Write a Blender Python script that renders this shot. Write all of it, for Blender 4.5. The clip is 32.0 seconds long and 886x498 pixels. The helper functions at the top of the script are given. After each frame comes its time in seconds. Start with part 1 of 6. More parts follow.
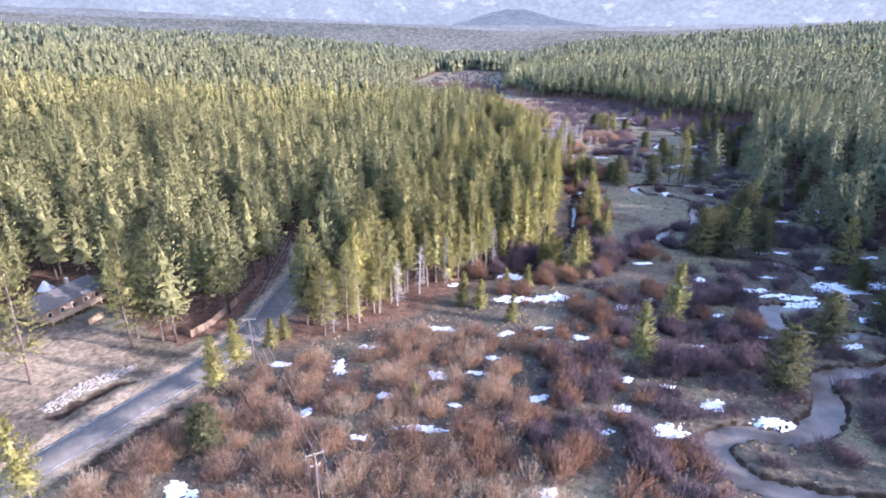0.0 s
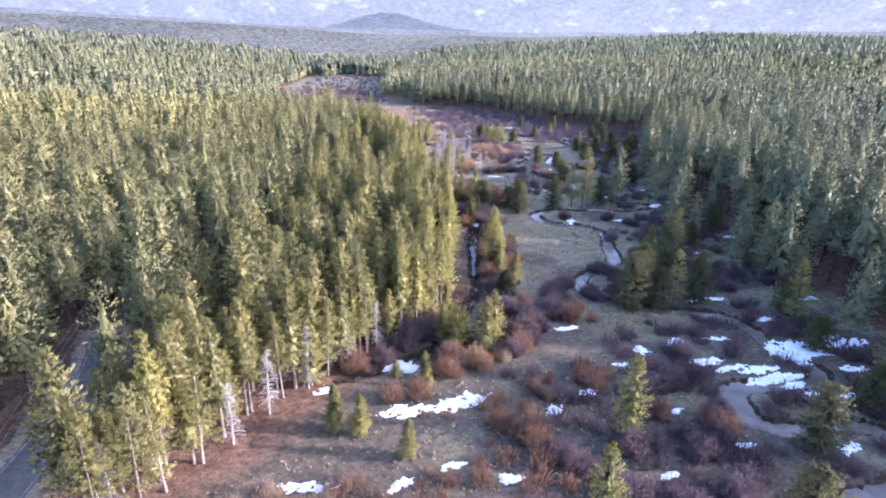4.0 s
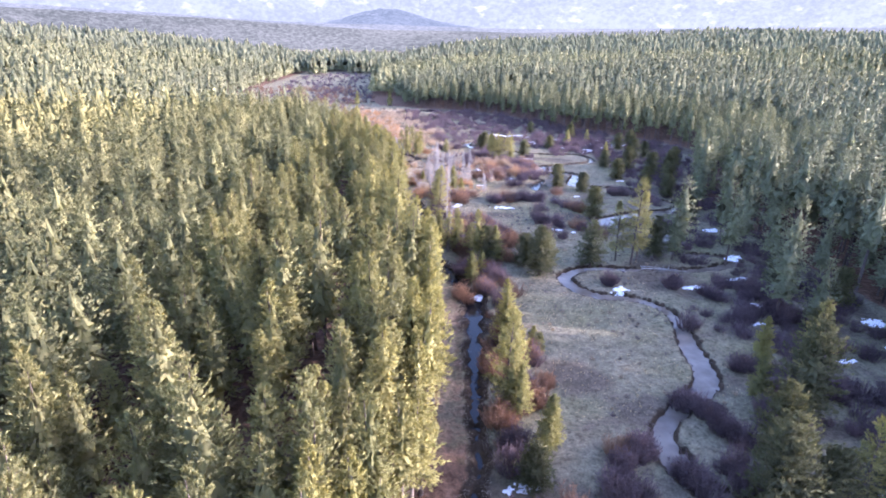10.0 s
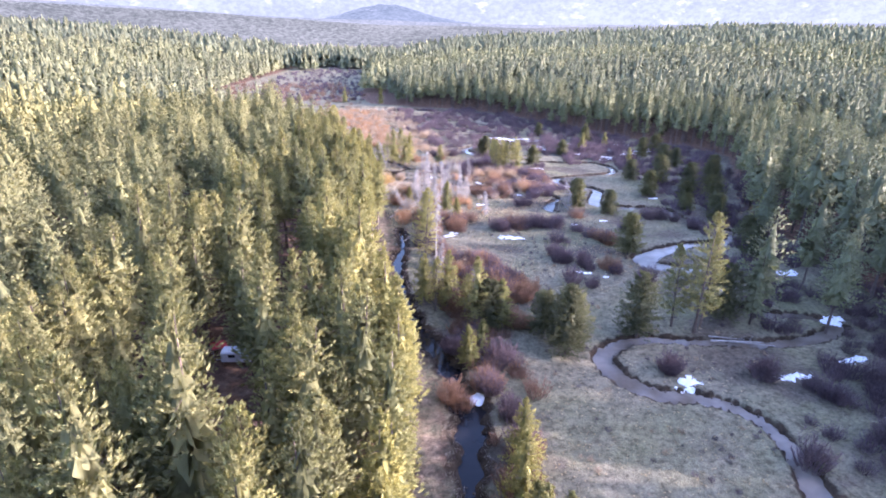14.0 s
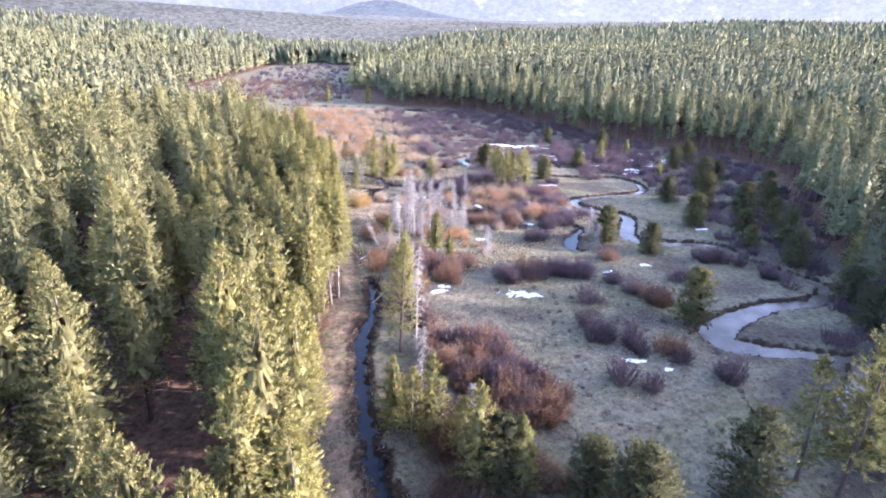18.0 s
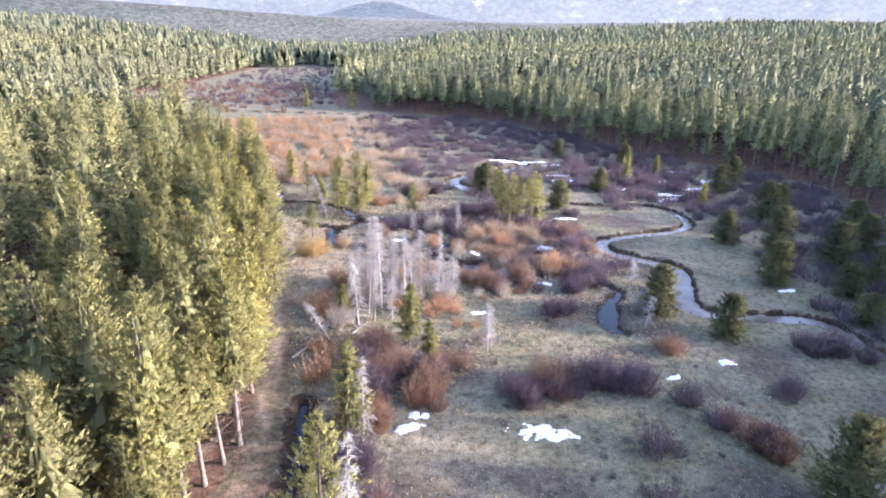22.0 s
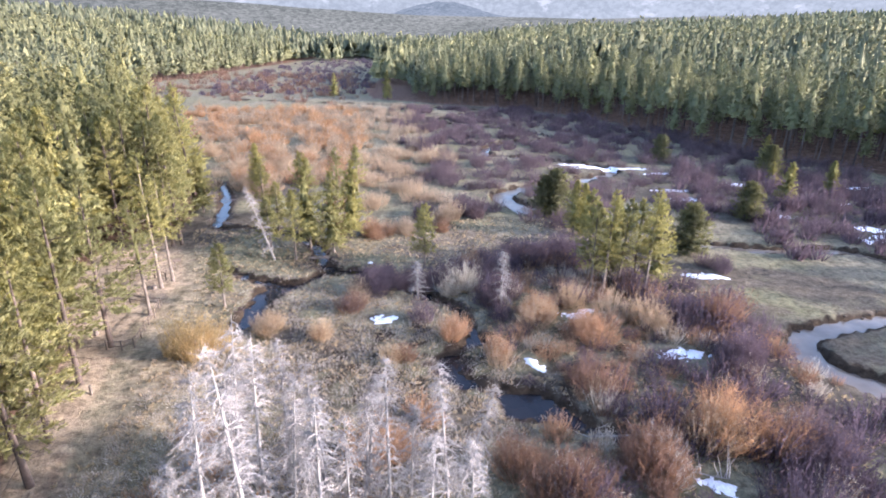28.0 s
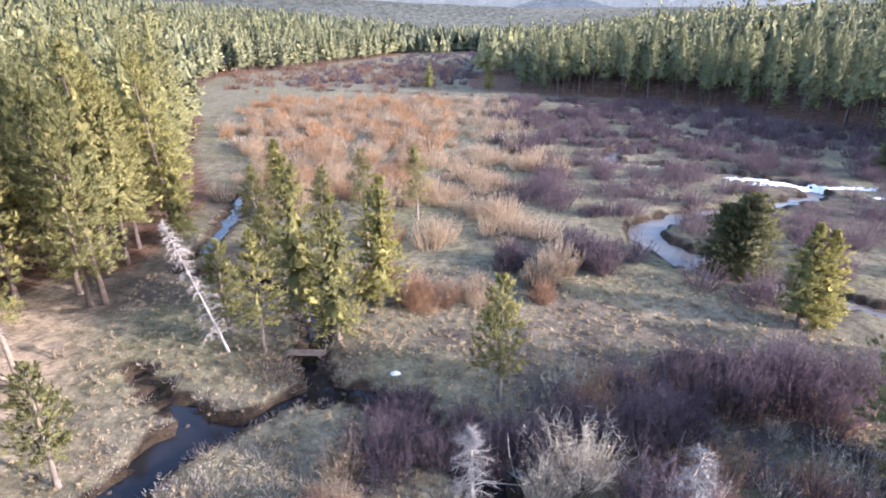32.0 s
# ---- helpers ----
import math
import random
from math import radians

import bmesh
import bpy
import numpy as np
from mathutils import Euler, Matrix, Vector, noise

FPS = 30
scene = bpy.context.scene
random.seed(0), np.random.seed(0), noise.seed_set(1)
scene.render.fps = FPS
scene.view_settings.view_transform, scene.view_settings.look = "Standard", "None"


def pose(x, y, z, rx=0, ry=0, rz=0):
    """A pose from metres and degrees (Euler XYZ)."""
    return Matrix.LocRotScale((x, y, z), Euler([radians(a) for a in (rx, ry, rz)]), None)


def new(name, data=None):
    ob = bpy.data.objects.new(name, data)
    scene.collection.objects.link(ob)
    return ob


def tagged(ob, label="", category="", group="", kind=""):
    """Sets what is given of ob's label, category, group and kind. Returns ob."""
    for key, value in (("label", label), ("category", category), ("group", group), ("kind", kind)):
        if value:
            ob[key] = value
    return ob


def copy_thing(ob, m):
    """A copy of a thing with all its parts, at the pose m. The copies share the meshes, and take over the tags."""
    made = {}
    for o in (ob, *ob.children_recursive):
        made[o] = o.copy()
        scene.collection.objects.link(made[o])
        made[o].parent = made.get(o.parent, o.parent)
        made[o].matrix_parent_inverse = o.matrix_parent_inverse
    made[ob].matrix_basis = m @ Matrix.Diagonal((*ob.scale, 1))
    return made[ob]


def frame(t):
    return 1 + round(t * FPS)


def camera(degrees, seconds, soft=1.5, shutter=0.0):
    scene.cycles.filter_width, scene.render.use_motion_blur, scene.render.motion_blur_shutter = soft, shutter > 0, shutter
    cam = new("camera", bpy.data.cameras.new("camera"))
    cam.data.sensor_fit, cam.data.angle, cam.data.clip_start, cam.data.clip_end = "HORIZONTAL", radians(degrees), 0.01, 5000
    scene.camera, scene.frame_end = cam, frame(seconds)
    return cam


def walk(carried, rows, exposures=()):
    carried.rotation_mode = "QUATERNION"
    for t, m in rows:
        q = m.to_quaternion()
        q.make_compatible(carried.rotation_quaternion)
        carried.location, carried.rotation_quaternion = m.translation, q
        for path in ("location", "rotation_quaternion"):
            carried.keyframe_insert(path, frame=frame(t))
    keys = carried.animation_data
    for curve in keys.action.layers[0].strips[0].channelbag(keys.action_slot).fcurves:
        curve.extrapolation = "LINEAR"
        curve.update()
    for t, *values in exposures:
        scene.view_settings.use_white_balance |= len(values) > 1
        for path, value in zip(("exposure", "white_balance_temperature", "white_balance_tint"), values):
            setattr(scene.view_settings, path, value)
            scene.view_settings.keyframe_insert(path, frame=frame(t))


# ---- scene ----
cam = camera(76.0, 32.0, 1.8)
METRES, EYE, TILT, LEAN, TURN = 360.0, 62.0, -21.0, 0.0, 0.0
ROWS = [
    (0.0, 0.0, 0.0, 0.0, 0.0, 0.0, -0.0),
    (0.5, 0.0012, 0.014, 0.004, -0.49, 0.05, 0.17),
    (1.0, 0.0023, 0.0283, 0.0091, -2.39, 0.05, 0.74),
    (1.5, 0.0037, 0.0431, 0.0148, -4.5, 0.05, 1.35),
    (2.0, 0.0051, 0.0579, 0.0206, -6.84, 0.01, 2.0),
    (2.5, 0.0069, 0.0725, 0.0261, -9.2, 0.02, 2.61),
    (3.0, 0.0092, 0.0873, 0.0313, -11.24, -0.02, 3.17),
    (3.5, 0.0119, 0.102, 0.0368, -11.35, 0.03, 3.2),
    (5.5, 0.0269, 0.1609, 0.0617, -11.5, -0.21, 3.21),
    (6.0, 0.031, 0.176, 0.0679, -11.47, -0.23, 3.16),
    (6.5, 0.0353, 0.1913, 0.0737, -11.43, -0.22, 3.17),
    (7.0, 0.0395, 0.2062, 0.0796, -11.39, -0.27, 3.16),
    (7.5, 0.0435, 0.221, 0.0849, -11.36, -0.27, 3.12),
    (8.0, 0.0479, 0.2358, 0.0887, -11.3, -0.24, 3.11),
    (8.5, 0.0523, 0.2512, 0.0908, -11.28, -0.23, 3.14),
    (9.0, 0.0563, 0.2656, 0.093, -11.27, -0.21, 3.16),
    (9.5, 0.0605, 0.281, 0.0955, -11.26, -0.22, 3.17),
    (10.0, 0.0646, 0.2962, 0.0983, -11.26, -0.21, 3.13),
    (10.5, 0.0686, 0.3114, 0.101, -11.27, -0.19, 3.07),
    (11.0, 0.0727, 0.327, 0.1034, -11.24, -0.16, 3.05),
    (11.5, 0.0768, 0.3421, 0.1069, -11.24, -0.22, 3.02),
    (12.0, 0.081, 0.3567, 0.1114, -11.2, -0.21, 3.02),
    (12.5, 0.0853, 0.3714, 0.1166, -11.21, -0.2, 3.02),
    (13.0, 0.0898, 0.3861, 0.1218, -11.22, -0.23, 3.04),
    (13.5, 0.0941, 0.4012, 0.1266, -11.23, -0.32, 3.05),
    (14.0, 0.0986, 0.4163, 0.131, -11.22, -0.46, 3.03),
    (14.5, 0.1026, 0.4318, 0.1346, -11.22, -0.51, 3.0),
    (16.5, 0.116, 0.4873, 0.1526, -11.5, -0.65, 2.75),
    (17.0, 0.1201, 0.5019, 0.1571, -11.5, -0.62, 2.78),
    (17.5, 0.1245, 0.5172, 0.161, -11.53, -0.68, 2.78),
    (18.0, 0.1292, 0.5326, 0.1644, -11.52, -0.74, 2.8),
    (18.5, 0.1339, 0.5481, 0.1679, -11.54, -0.8, 2.8),
    (19.0, 0.1383, 0.5632, 0.1711, -11.53, -0.78, 2.83),
    (19.5, 0.1427, 0.5778, 0.1753, -11.54, -0.73, 2.81),
    (20.0, 0.147, 0.5922, 0.1805, -11.56, -0.7, 2.87),
    (20.5, 0.1512, 0.6066, 0.1855, -11.59, -0.63, 2.89),
    (21.0, 0.1553, 0.6205, 0.1903, -11.62, -0.6, 2.88),
    (21.5, 0.1595, 0.6347, 0.1946, -11.63, -0.54, 2.92),
    (22.0, 0.1637, 0.6489, 0.1985, -11.62, -0.5, 2.94),
    (22.5, 0.1679, 0.6635, 0.2019, -11.65, -0.45, 2.94),
    (23.0, 0.1721, 0.6781, 0.2046, -11.67, -0.4, 2.94),
    (23.5, 0.1763, 0.6928, 0.2073, -11.67, -0.37, 2.96),
    (24.0, 0.1804, 0.7074, 0.2098, -11.67, -0.33, 2.96),
    (24.5, 0.1843, 0.7219, 0.2115, -11.21, -0.31, 2.84),
    (25.0, 0.1884, 0.7367, 0.2138, -9.15, -0.25, 2.28),
    (25.5, 0.1928, 0.7521, 0.2164, -8.84, -0.27, 2.2),
    (27.5, 0.207, 0.8105, 0.2235, -7.53, -0.1, 1.55),
    (28.0, 0.2096, 0.8241, 0.2251, -5.85, -0.04, 1.1),
    (28.5, 0.2121, 0.8375, 0.2267, -3.8, -0.01, 0.54),
    (29.0, 0.2141, 0.8504, 0.2285, -1.86, 0.01, 0.02),
    (29.5, 0.2156, 0.8634, 0.2306, -0.37, 0.02, -0.4),
    (30.0, 0.2172, 0.8771, 0.2331, 0.23, 0.0, -0.62),
    (30.5, 0.2189, 0.892, 0.2365, 0.97, -0.04, -0.88),
    (31.0, 0.2203, 0.9072, 0.2401, 1.78, -0.15, -1.12),
    (31.5, 0.2214, 0.9224, 0.2434, 3.15, -0.29, -1.48),
    (32.0, 0.222, 0.9369, 0.2467, 4.57, -0.29, -1.82),
]
walk(cam, [(t, pose(0, 0, EYE, TILT, LEAN, TURN) @ pose(METRES * x, METRES * y, METRES * z, 90 + pitch, roll, yaw)) for t, x, y, z, yaw, pitch, roll in ROWS],
     exposures=[(0, 2.4, 5300, 32), (8, 2.71, 5350, 38), (14, 2.8, 5400, 38), (20, 2.7, 5580, 31), (28, 2.32, 5640, 26), (32, 2.28, 5620, 26)])

# ---- light ----
SUN_EL, SUN_AZ = radians(15.5), radians(106.0)   # azimuth clockwise from +y
TO_SUN = Vector((math.sin(SUN_AZ) * math.cos(SUN_EL), math.cos(SUN_AZ) * math.cos(SUN_EL), math.sin(SUN_EL)))
world = bpy.data.worlds.new("world")
scene.world = world
world.use_nodes = True
wn, wl = world.node_tree.nodes, world.node_tree.links
sky = wn.new("ShaderNodeTexSky")
sky.sky_type = "NISHITA"
sky.sun_disc = False
sky.sun_elevation, sky.sun_rotation = SUN_EL, SUN_AZ
sky.air_density, sky.dust_density = 1.0, 2.0
sky.ozone_density = 1.0
wn["Background"].inputs["Strength"].default_value = 0.15
wl.new(sky.outputs[0], wn["Background"].inputs["Color"])
sun = new("sun", bpy.data.lights.new("sun", "SUN"))
sun.data.energy, sun.data.angle, sun.data.color = 2.75, radians(0.6), (1.0, 0.90, 0.77)
sun.matrix_world = Matrix.Translation((300, -100, 200)) @ TO_SUN.to_track_quat("Z", "Y").to_matrix().to_4x4()

# ---- tools ----
RNG = np.random.default_rng(7)


def mesh_np(name, verts, tris, mats=(), slots=None, smooth=False, normals=None):
    """A triangle mesh out of arrays."""
    verts, tris = np.asarray(verts, np.float32), np.asarray(tris, np.int32)
    me = bpy.data.meshes.new(name)
    me.vertices.add(len(verts))
    me.vertices.foreach_set("co", verts.ravel())
    me.loops.add(tris.size)
    me.loops.foreach_set("vertex_index", tris.ravel())
    me.polygons.add(len(tris))
    me.polygons.foreach_set("loop_start", np.arange(0, tris.size, 3, dtype=np.int32))
    for m in mats:
        me.materials.append(m)
    if slots is not None:
        me.polygons.foreach_set("material_index", np.asarray(slots, np.int32))
    if smooth or normals is not None:
        me.polygons.foreach_set("use_smooth", np.ones(len(tris), bool))
    me.update(calc_edges=True)
    if normals is not None:
        me.normals_split_custom_set_from_vertices(np.asarray(normals, np.float32))
    return me


def part(name, bm, material, parent=None, label="", smooth=False):
    """One bmesh as one mesh object under a thing or a part."""
    me = bpy.data.meshes.new(name)
    if smooth:
        for f in bm.faces:
            f.smooth = True
    bm.to_mesh(me)
    bm.free()
    me.materials.append(material)
    ob = new(name, me)
    if parent is not None:
        ob.parent = parent
    if label:
        ob["label"] = label
    return ob


def box(bm, cx, cy, cz, sx, sy, sz, turn=0.0, tilt=0.0, bevel=0.0):
    m = Matrix.Translation((cx, cy, cz)) @ Euler((tilt, 0, turn)).to_matrix().to_4x4() @ Matrix.Diagonal((sx, sy, sz, 1))
    r = bmesh.ops.create_cube(bm, size=1.0, matrix=m)
    if bevel:
        es = list({e for v in r["verts"] for e in v.link_edges})
        bmesh.ops.bevel(bm, geom=es, offset=bevel, segments=1, affect="EDGES")
    return bm


def rod(bm, a, b, r1, r2=None, sides=8):
    """A tapered rod from a to b."""
    a, b = Vector(a), Vector(b)
    q = (b - a).to_track_quat("Z", "Y").to_matrix().to_4x4()
    m = Matrix.Translation((a + b) / 2) @ q
    bmesh.ops.create_cone(bm, cap_ends=True, segments=sides, radius1=r1, radius2=r1 if r2 is None else r2, depth=(b - a).length, matrix=m)
    return bm


def smooth_step(a, b, x):
    t = np.clip((x - a) / (b - a), 0, 1)
    return t * t * (3 - 2 * t)


def spline(pts, step=0.6):
    """A smooth line through the points, with further columns carried along."""
    p = np.array(pts, float)
    p = np.vstack([2 * p[0] - p[1], p, 2 * p[-1] - p[-2]])
    out = []
    for i in range(1, len(p) - 2):
        a, b, c, d = p[i - 1:i + 3]
        n = max(2, int(np.linalg.norm((c - b)[:2]) / step))
        t = np.linspace(0, 1, n, endpoint=False)[:, None]
        out.append(0.5 * (2 * b + (c - a) * t + (2 * a - 5 * b + 4 * c - d) * t ** 2 + (3 * b - a - 3 * c + d) * t ** 3))
    out.append(p[-2][None])
    return np.vstack(out)


def line_gap(x, y, line, k=2, reach=14.0):
    """Distance of the places x, y from a line, and the line's own value (column k) there."""
    x, y = np.asarray(x, float), np.asarray(y, float)
    gap, val = np.full(x.shape, 1e3), np.zeros(x.shape)
    for i in range(0, len(line), 24):
        part_of = line[i:i + 24]
        lo, hi = part_of[:, :2].min(0) - reach, part_of[:, :2].max(0) + reach
        sel = (x > lo[0]) & (x < hi[0]) & (y > lo[1]) & (y < hi[1])
        if not sel.any():
            continue
        xs, ys = x[sel], y[sel]
        d = np.hypot(xs[:, None] - part_of[None, :, 0], ys[:, None] - part_of[None, :, 1])
        j = d.argmin(1)
        dm = d[np.arange(len(j)), j]
        better = dm < gap[sel]
        g, v = gap[sel], val[sel]
        g[better] = dm[better]
        v[better] = part_of[j[better], k] if part_of.shape[1] > k else 0
        gap[sel], val[sel] = g, v
    return gap, val


def inside(x, y, poly):
    x, y = np.asarray(x, float), np.asarray(y, float)
    res = np.zeros(x.shape, bool)
    for (x1, y1), (x2, y2) in zip(poly, poly[1:] + poly[:1]):
        if y1 == y2:
            continue
        res ^= ((y1 > y) != (y2 > y)) & (x < (x2 - x1) * (y - y1) / (y2 - y1) + x1)
    return res


def wobble(x, y, scale, seed=0.0, octaves=3):
    """Smooth noise of about -1 to 1 at places x, y."""
    x, y = np.asarray(x, float), np.asarray(y, float)
    out, amp, total = np.zeros(x.shape), 1.0, 0.0
    rng = np.random.default_rng(int(seed * 10) + 3)
    for o in range(octaves):
        for _ in range(4):
            a, ph = rng.uniform(0, 6.283, 2)
            f = (2.0 ** o) * rng.uniform(0.7, 1.4) / scale
            u = x * np.cos(a) + y * np.sin(a)
            v = -x * np.sin(a) + y * np.cos(a)
            out += amp * np.sin(u * f * 6.283 + ph + 1.7 * np.sin(v * f * 3.9 + ph * 2))
        total += amp * 2.2
        amp *= 0.55
    return out / total


# ---- materials ----
def mat(name):
    m = bpy.data.materials.new(name)
    m.use_nodes = True
    return m, m.node_tree.nodes, m.node_tree.links, m.node_tree.nodes["Principled BSDF"]


def noise_node(nodes, links, scale, detail=4.0, coords=None, rough=0.55):
    n = nodes.new("ShaderNodeTexNoise")
    n.inputs["Scale"].default_value, n.inputs["Detail"].default_value, n.inputs["Roughness"].default_value = scale, detail, rough
    if coords is None:
        coords = nodes.new("ShaderNodeNewGeometry").outputs["Position"]
    links.new(coords, n.inputs["Vector"])
    return n


def ramp(nodes, links, fac, stops):
    r = nodes.new("ShaderNodeValToRGB")
    while len(r.color_ramp.elements) < len(stops):
        r.color_ramp.elements.new(0.5)
    for e, (p, c) in zip(r.color_ramp.elements, stops):
        e.position, e.color = p, (*c, 1)
    links.new(fac, r.inputs[0])
    return r


def mix(nodes, links, fac, a, b, how="MIX"):
    m = nodes.new("ShaderNodeMix")
    m.data_type, m.blend_type = "RGBA", how
    for sock, v in ((m.inputs[0], fac), (m.inputs[6], a), (m.inputs[7], b)):
        if hasattr(v, "links"):
            links.new(v, sock)
        elif isinstance(v, tuple):
            sock.default_value = (*v, 1)
        else:
            sock.default_value = v
    return m.outputs[2]


def plain(name, stops, scale=3.0, rough=0.8, bump=0.3, metal=0.0, fine=None, spread=0.25, object_space=True):
    """A surface of two-scale noise between the colours of stops, varied from object to object."""
    m, n, l, p = mat(name)
    c = n.new("ShaderNodeTexCoord").outputs["Object"] if object_space else None
    a = noise_node(n, l, scale, 5.0, c)
    b = noise_node(n, l, fine or scale * 9, 3.0, c)
    r = ramp(n, l, a.outputs["Fac"], stops)
    grain = ramp(n, l, b.outputs["Fac"], [(0.25, (0.72, 0.72, 0.72)), (0.75, (1.2, 1.2, 1.2))])
    col = mix(n, l, 0.8, r.outputs[0], grain.outputs[0], "MULTIPLY")
    info = n.new("ShaderNodeObjectInfo")
    tone = ramp(n, l, info.outputs["Random"], [(0, (1 - spread,) * 3), (1, (1 + spread,) * 3)])
    col = mix(n, l, 1.0, col, tone.outputs[0], "MULTIPLY")
    l.new(col, p.inputs["Base Color"])
    p.inputs["Roughness"].default_value, p.inputs["Metallic"].default_value = rough, metal
    if bump:
        bn = n.new("ShaderNodeBump")
        bn.inputs["Strength"].default_value, bn.inputs["Distance"].default_value = bump, 0.02
        l.new(b.outputs["Fac"], bn.inputs["Height"])
        l.new(bn.outputs[0], p.inputs["Normal"])
    return m


def leafy(name, dark, light, through_col, spread=0.3, wide=0.07, rough=0.6, clear=0.55):
    """Needles or twigs: varied from plant to plant and clump to clump, letting some light through."""
    m, n, l, p = mat(name)
    geo = n.new("ShaderNodeNewGeometry")
    a = noise_node(n, l, wide, 2.0, geo.outputs["Position"])
    b = noise_node(n, l, 0.9, 3.0, geo.outputs["Position"])
    both = n.new("ShaderNodeMath")
    both.operation = "ADD"
    half = n.new("ShaderNodeMath")
    half.operation = "MULTIPLY"
    half.inputs[1].default_value = 0.5
    l.new(a.outputs["Fac"], both.inputs[0])
    l.new(b.outputs["Fac"], both.inputs[1])
    l.new(both.outputs[0], half.inputs[0])
    r = ramp(n, l, half.outputs[0], [(0.36, dark), (0.64, light)])
    isl = ramp(n, l, geo.outputs["Random Per Island"], [(0, (1 - spread,) * 3), (1, (1 + spread,) * 3)])
    col = mix(n, l, 1.0, r.outputs[0], isl.outputs[0], "MULTIPLY")
    info = n.new("ShaderNodeObjectInfo")
    tone = ramp(n, l, info.outputs["Random"], [(0, (0.84, 0.88, 0.92)), (0.5, (1, 1, 1)), (1, (1.12, 1.1, 0.98))])
    col = mix(n, l, 1.0, col, tone.outputs[0], "MULTIPLY")
    l.new(col, p.inputs["Base Color"])
    p.inputs["Roughness"].default_value = rough
    p.inputs["Specular IOR Level"].default_value = 0.08
    tr = n.new("ShaderNodeBsdfTranslucent")
    l.new(mix(n, l, 1.0, col, through_col, "MULTIPLY"), tr.inputs[0])
    ms = n.new("ShaderNodeMixShader")
    ms.inputs[0].default_value = clear
    l.new(p.outputs[0], ms.inputs[1])
    l.new(tr.outputs[0], ms.inputs[2])
    l.new(ms.outputs[0], n["Material Output"].inputs["Surface"])
    return m


NEEDLES = leafy("pine_needles", (0.24, 0.23, 0.106), (0.375, 0.354, 0.154), (1.3, 1.25, 0.8), 0.14, clear=0.44)
# pine needles across the creek and beyond, haze and shade mixed into their colour
NEEDLES_HAZED = leafy("hazed_pine_needles", (0.188, 0.198, 0.116), (0.305, 0.308, 0.172), (1.25, 1.25, 0.85), 0.14, clear=0.4)
NEEDLES_YOUNG = leafy("young_pine_needles", (0.24, 0.23, 0.095), (0.38, 0.358, 0.14), (1.35, 1.25, 0.75), 0.14, clear=0.34)
# for the bushy pines: the shade they stand in is put into the colour
NEEDLES_SHADED = leafy("shaded_pine_needles", (0.115, 0.118, 0.066), (0.21, 0.205, 0.106), (1.2, 1.2, 0.8), 0.16, clear=0.42)
BARK = plain("bark", [(0.3, (0.065, 0.047, 0.036)), (0.7, (0.15, 0.112, 0.086))], 2.0, 0.95, 0.6)
PALE_BARK = plain("pale_bark", [(0.3, (0.12, 0.095, 0.072)), (0.7, (0.25, 0.205, 0.165))], 2.0, 0.95, 0.6)
DEADWOOD = plain("deadwood", [(0.3, (0.21, 0.192, 0.172)), (0.7, (0.40, 0.372, 0.338))], 1.2, 0.9, 0.5)
TWIGS = {
    "orange": leafy("orange_twigs", (0.26, 0.176, 0.116), (0.45, 0.31, 0.205), (1.2, 1.0, 0.8), 0.18, 0.2, 0.7),
    "rust": leafy("rust_twigs", (0.15, 0.102, 0.080), (0.30, 0.205, 0.155), (1.2, 1.0, 0.8), 0.18, 0.2, 0.7),
    "pale": leafy("pale_twigs", (0.30, 0.235, 0.165), (0.53, 0.43, 0.305), (1.1, 1.0, 0.9), 0.18, 0.2, 0.7),
    "ash": leafy("ash_twigs", (0.36, 0.32, 0.27), (0.58, 0.53, 0.455), (1.0, 1.0, 1.0), 0.3, 0.2, 0.8),
    "gold": leafy("gold_twigs", (0.33, 0.26, 0.135), (0.52, 0.42, 0.235), (1.2, 1.0, 0.7), 0.18, 0.2, 0.7),
    # grey-purple twigs, with the violet of bluish shade painted into them
    "plum": leafy("plum_shade_twigs", (0.085, 0.068, 0.078), (0.185, 0.146, 0.158), (1.1, 1.0, 1.05), 0.18, 0.2, 0.7),
}
STRAW = leafy("straw", (0.35, 0.29, 0.19), (0.57, 0.485, 0.34), (1.1, 1.0, 0.8), 0.35, 0.3, 0.8)


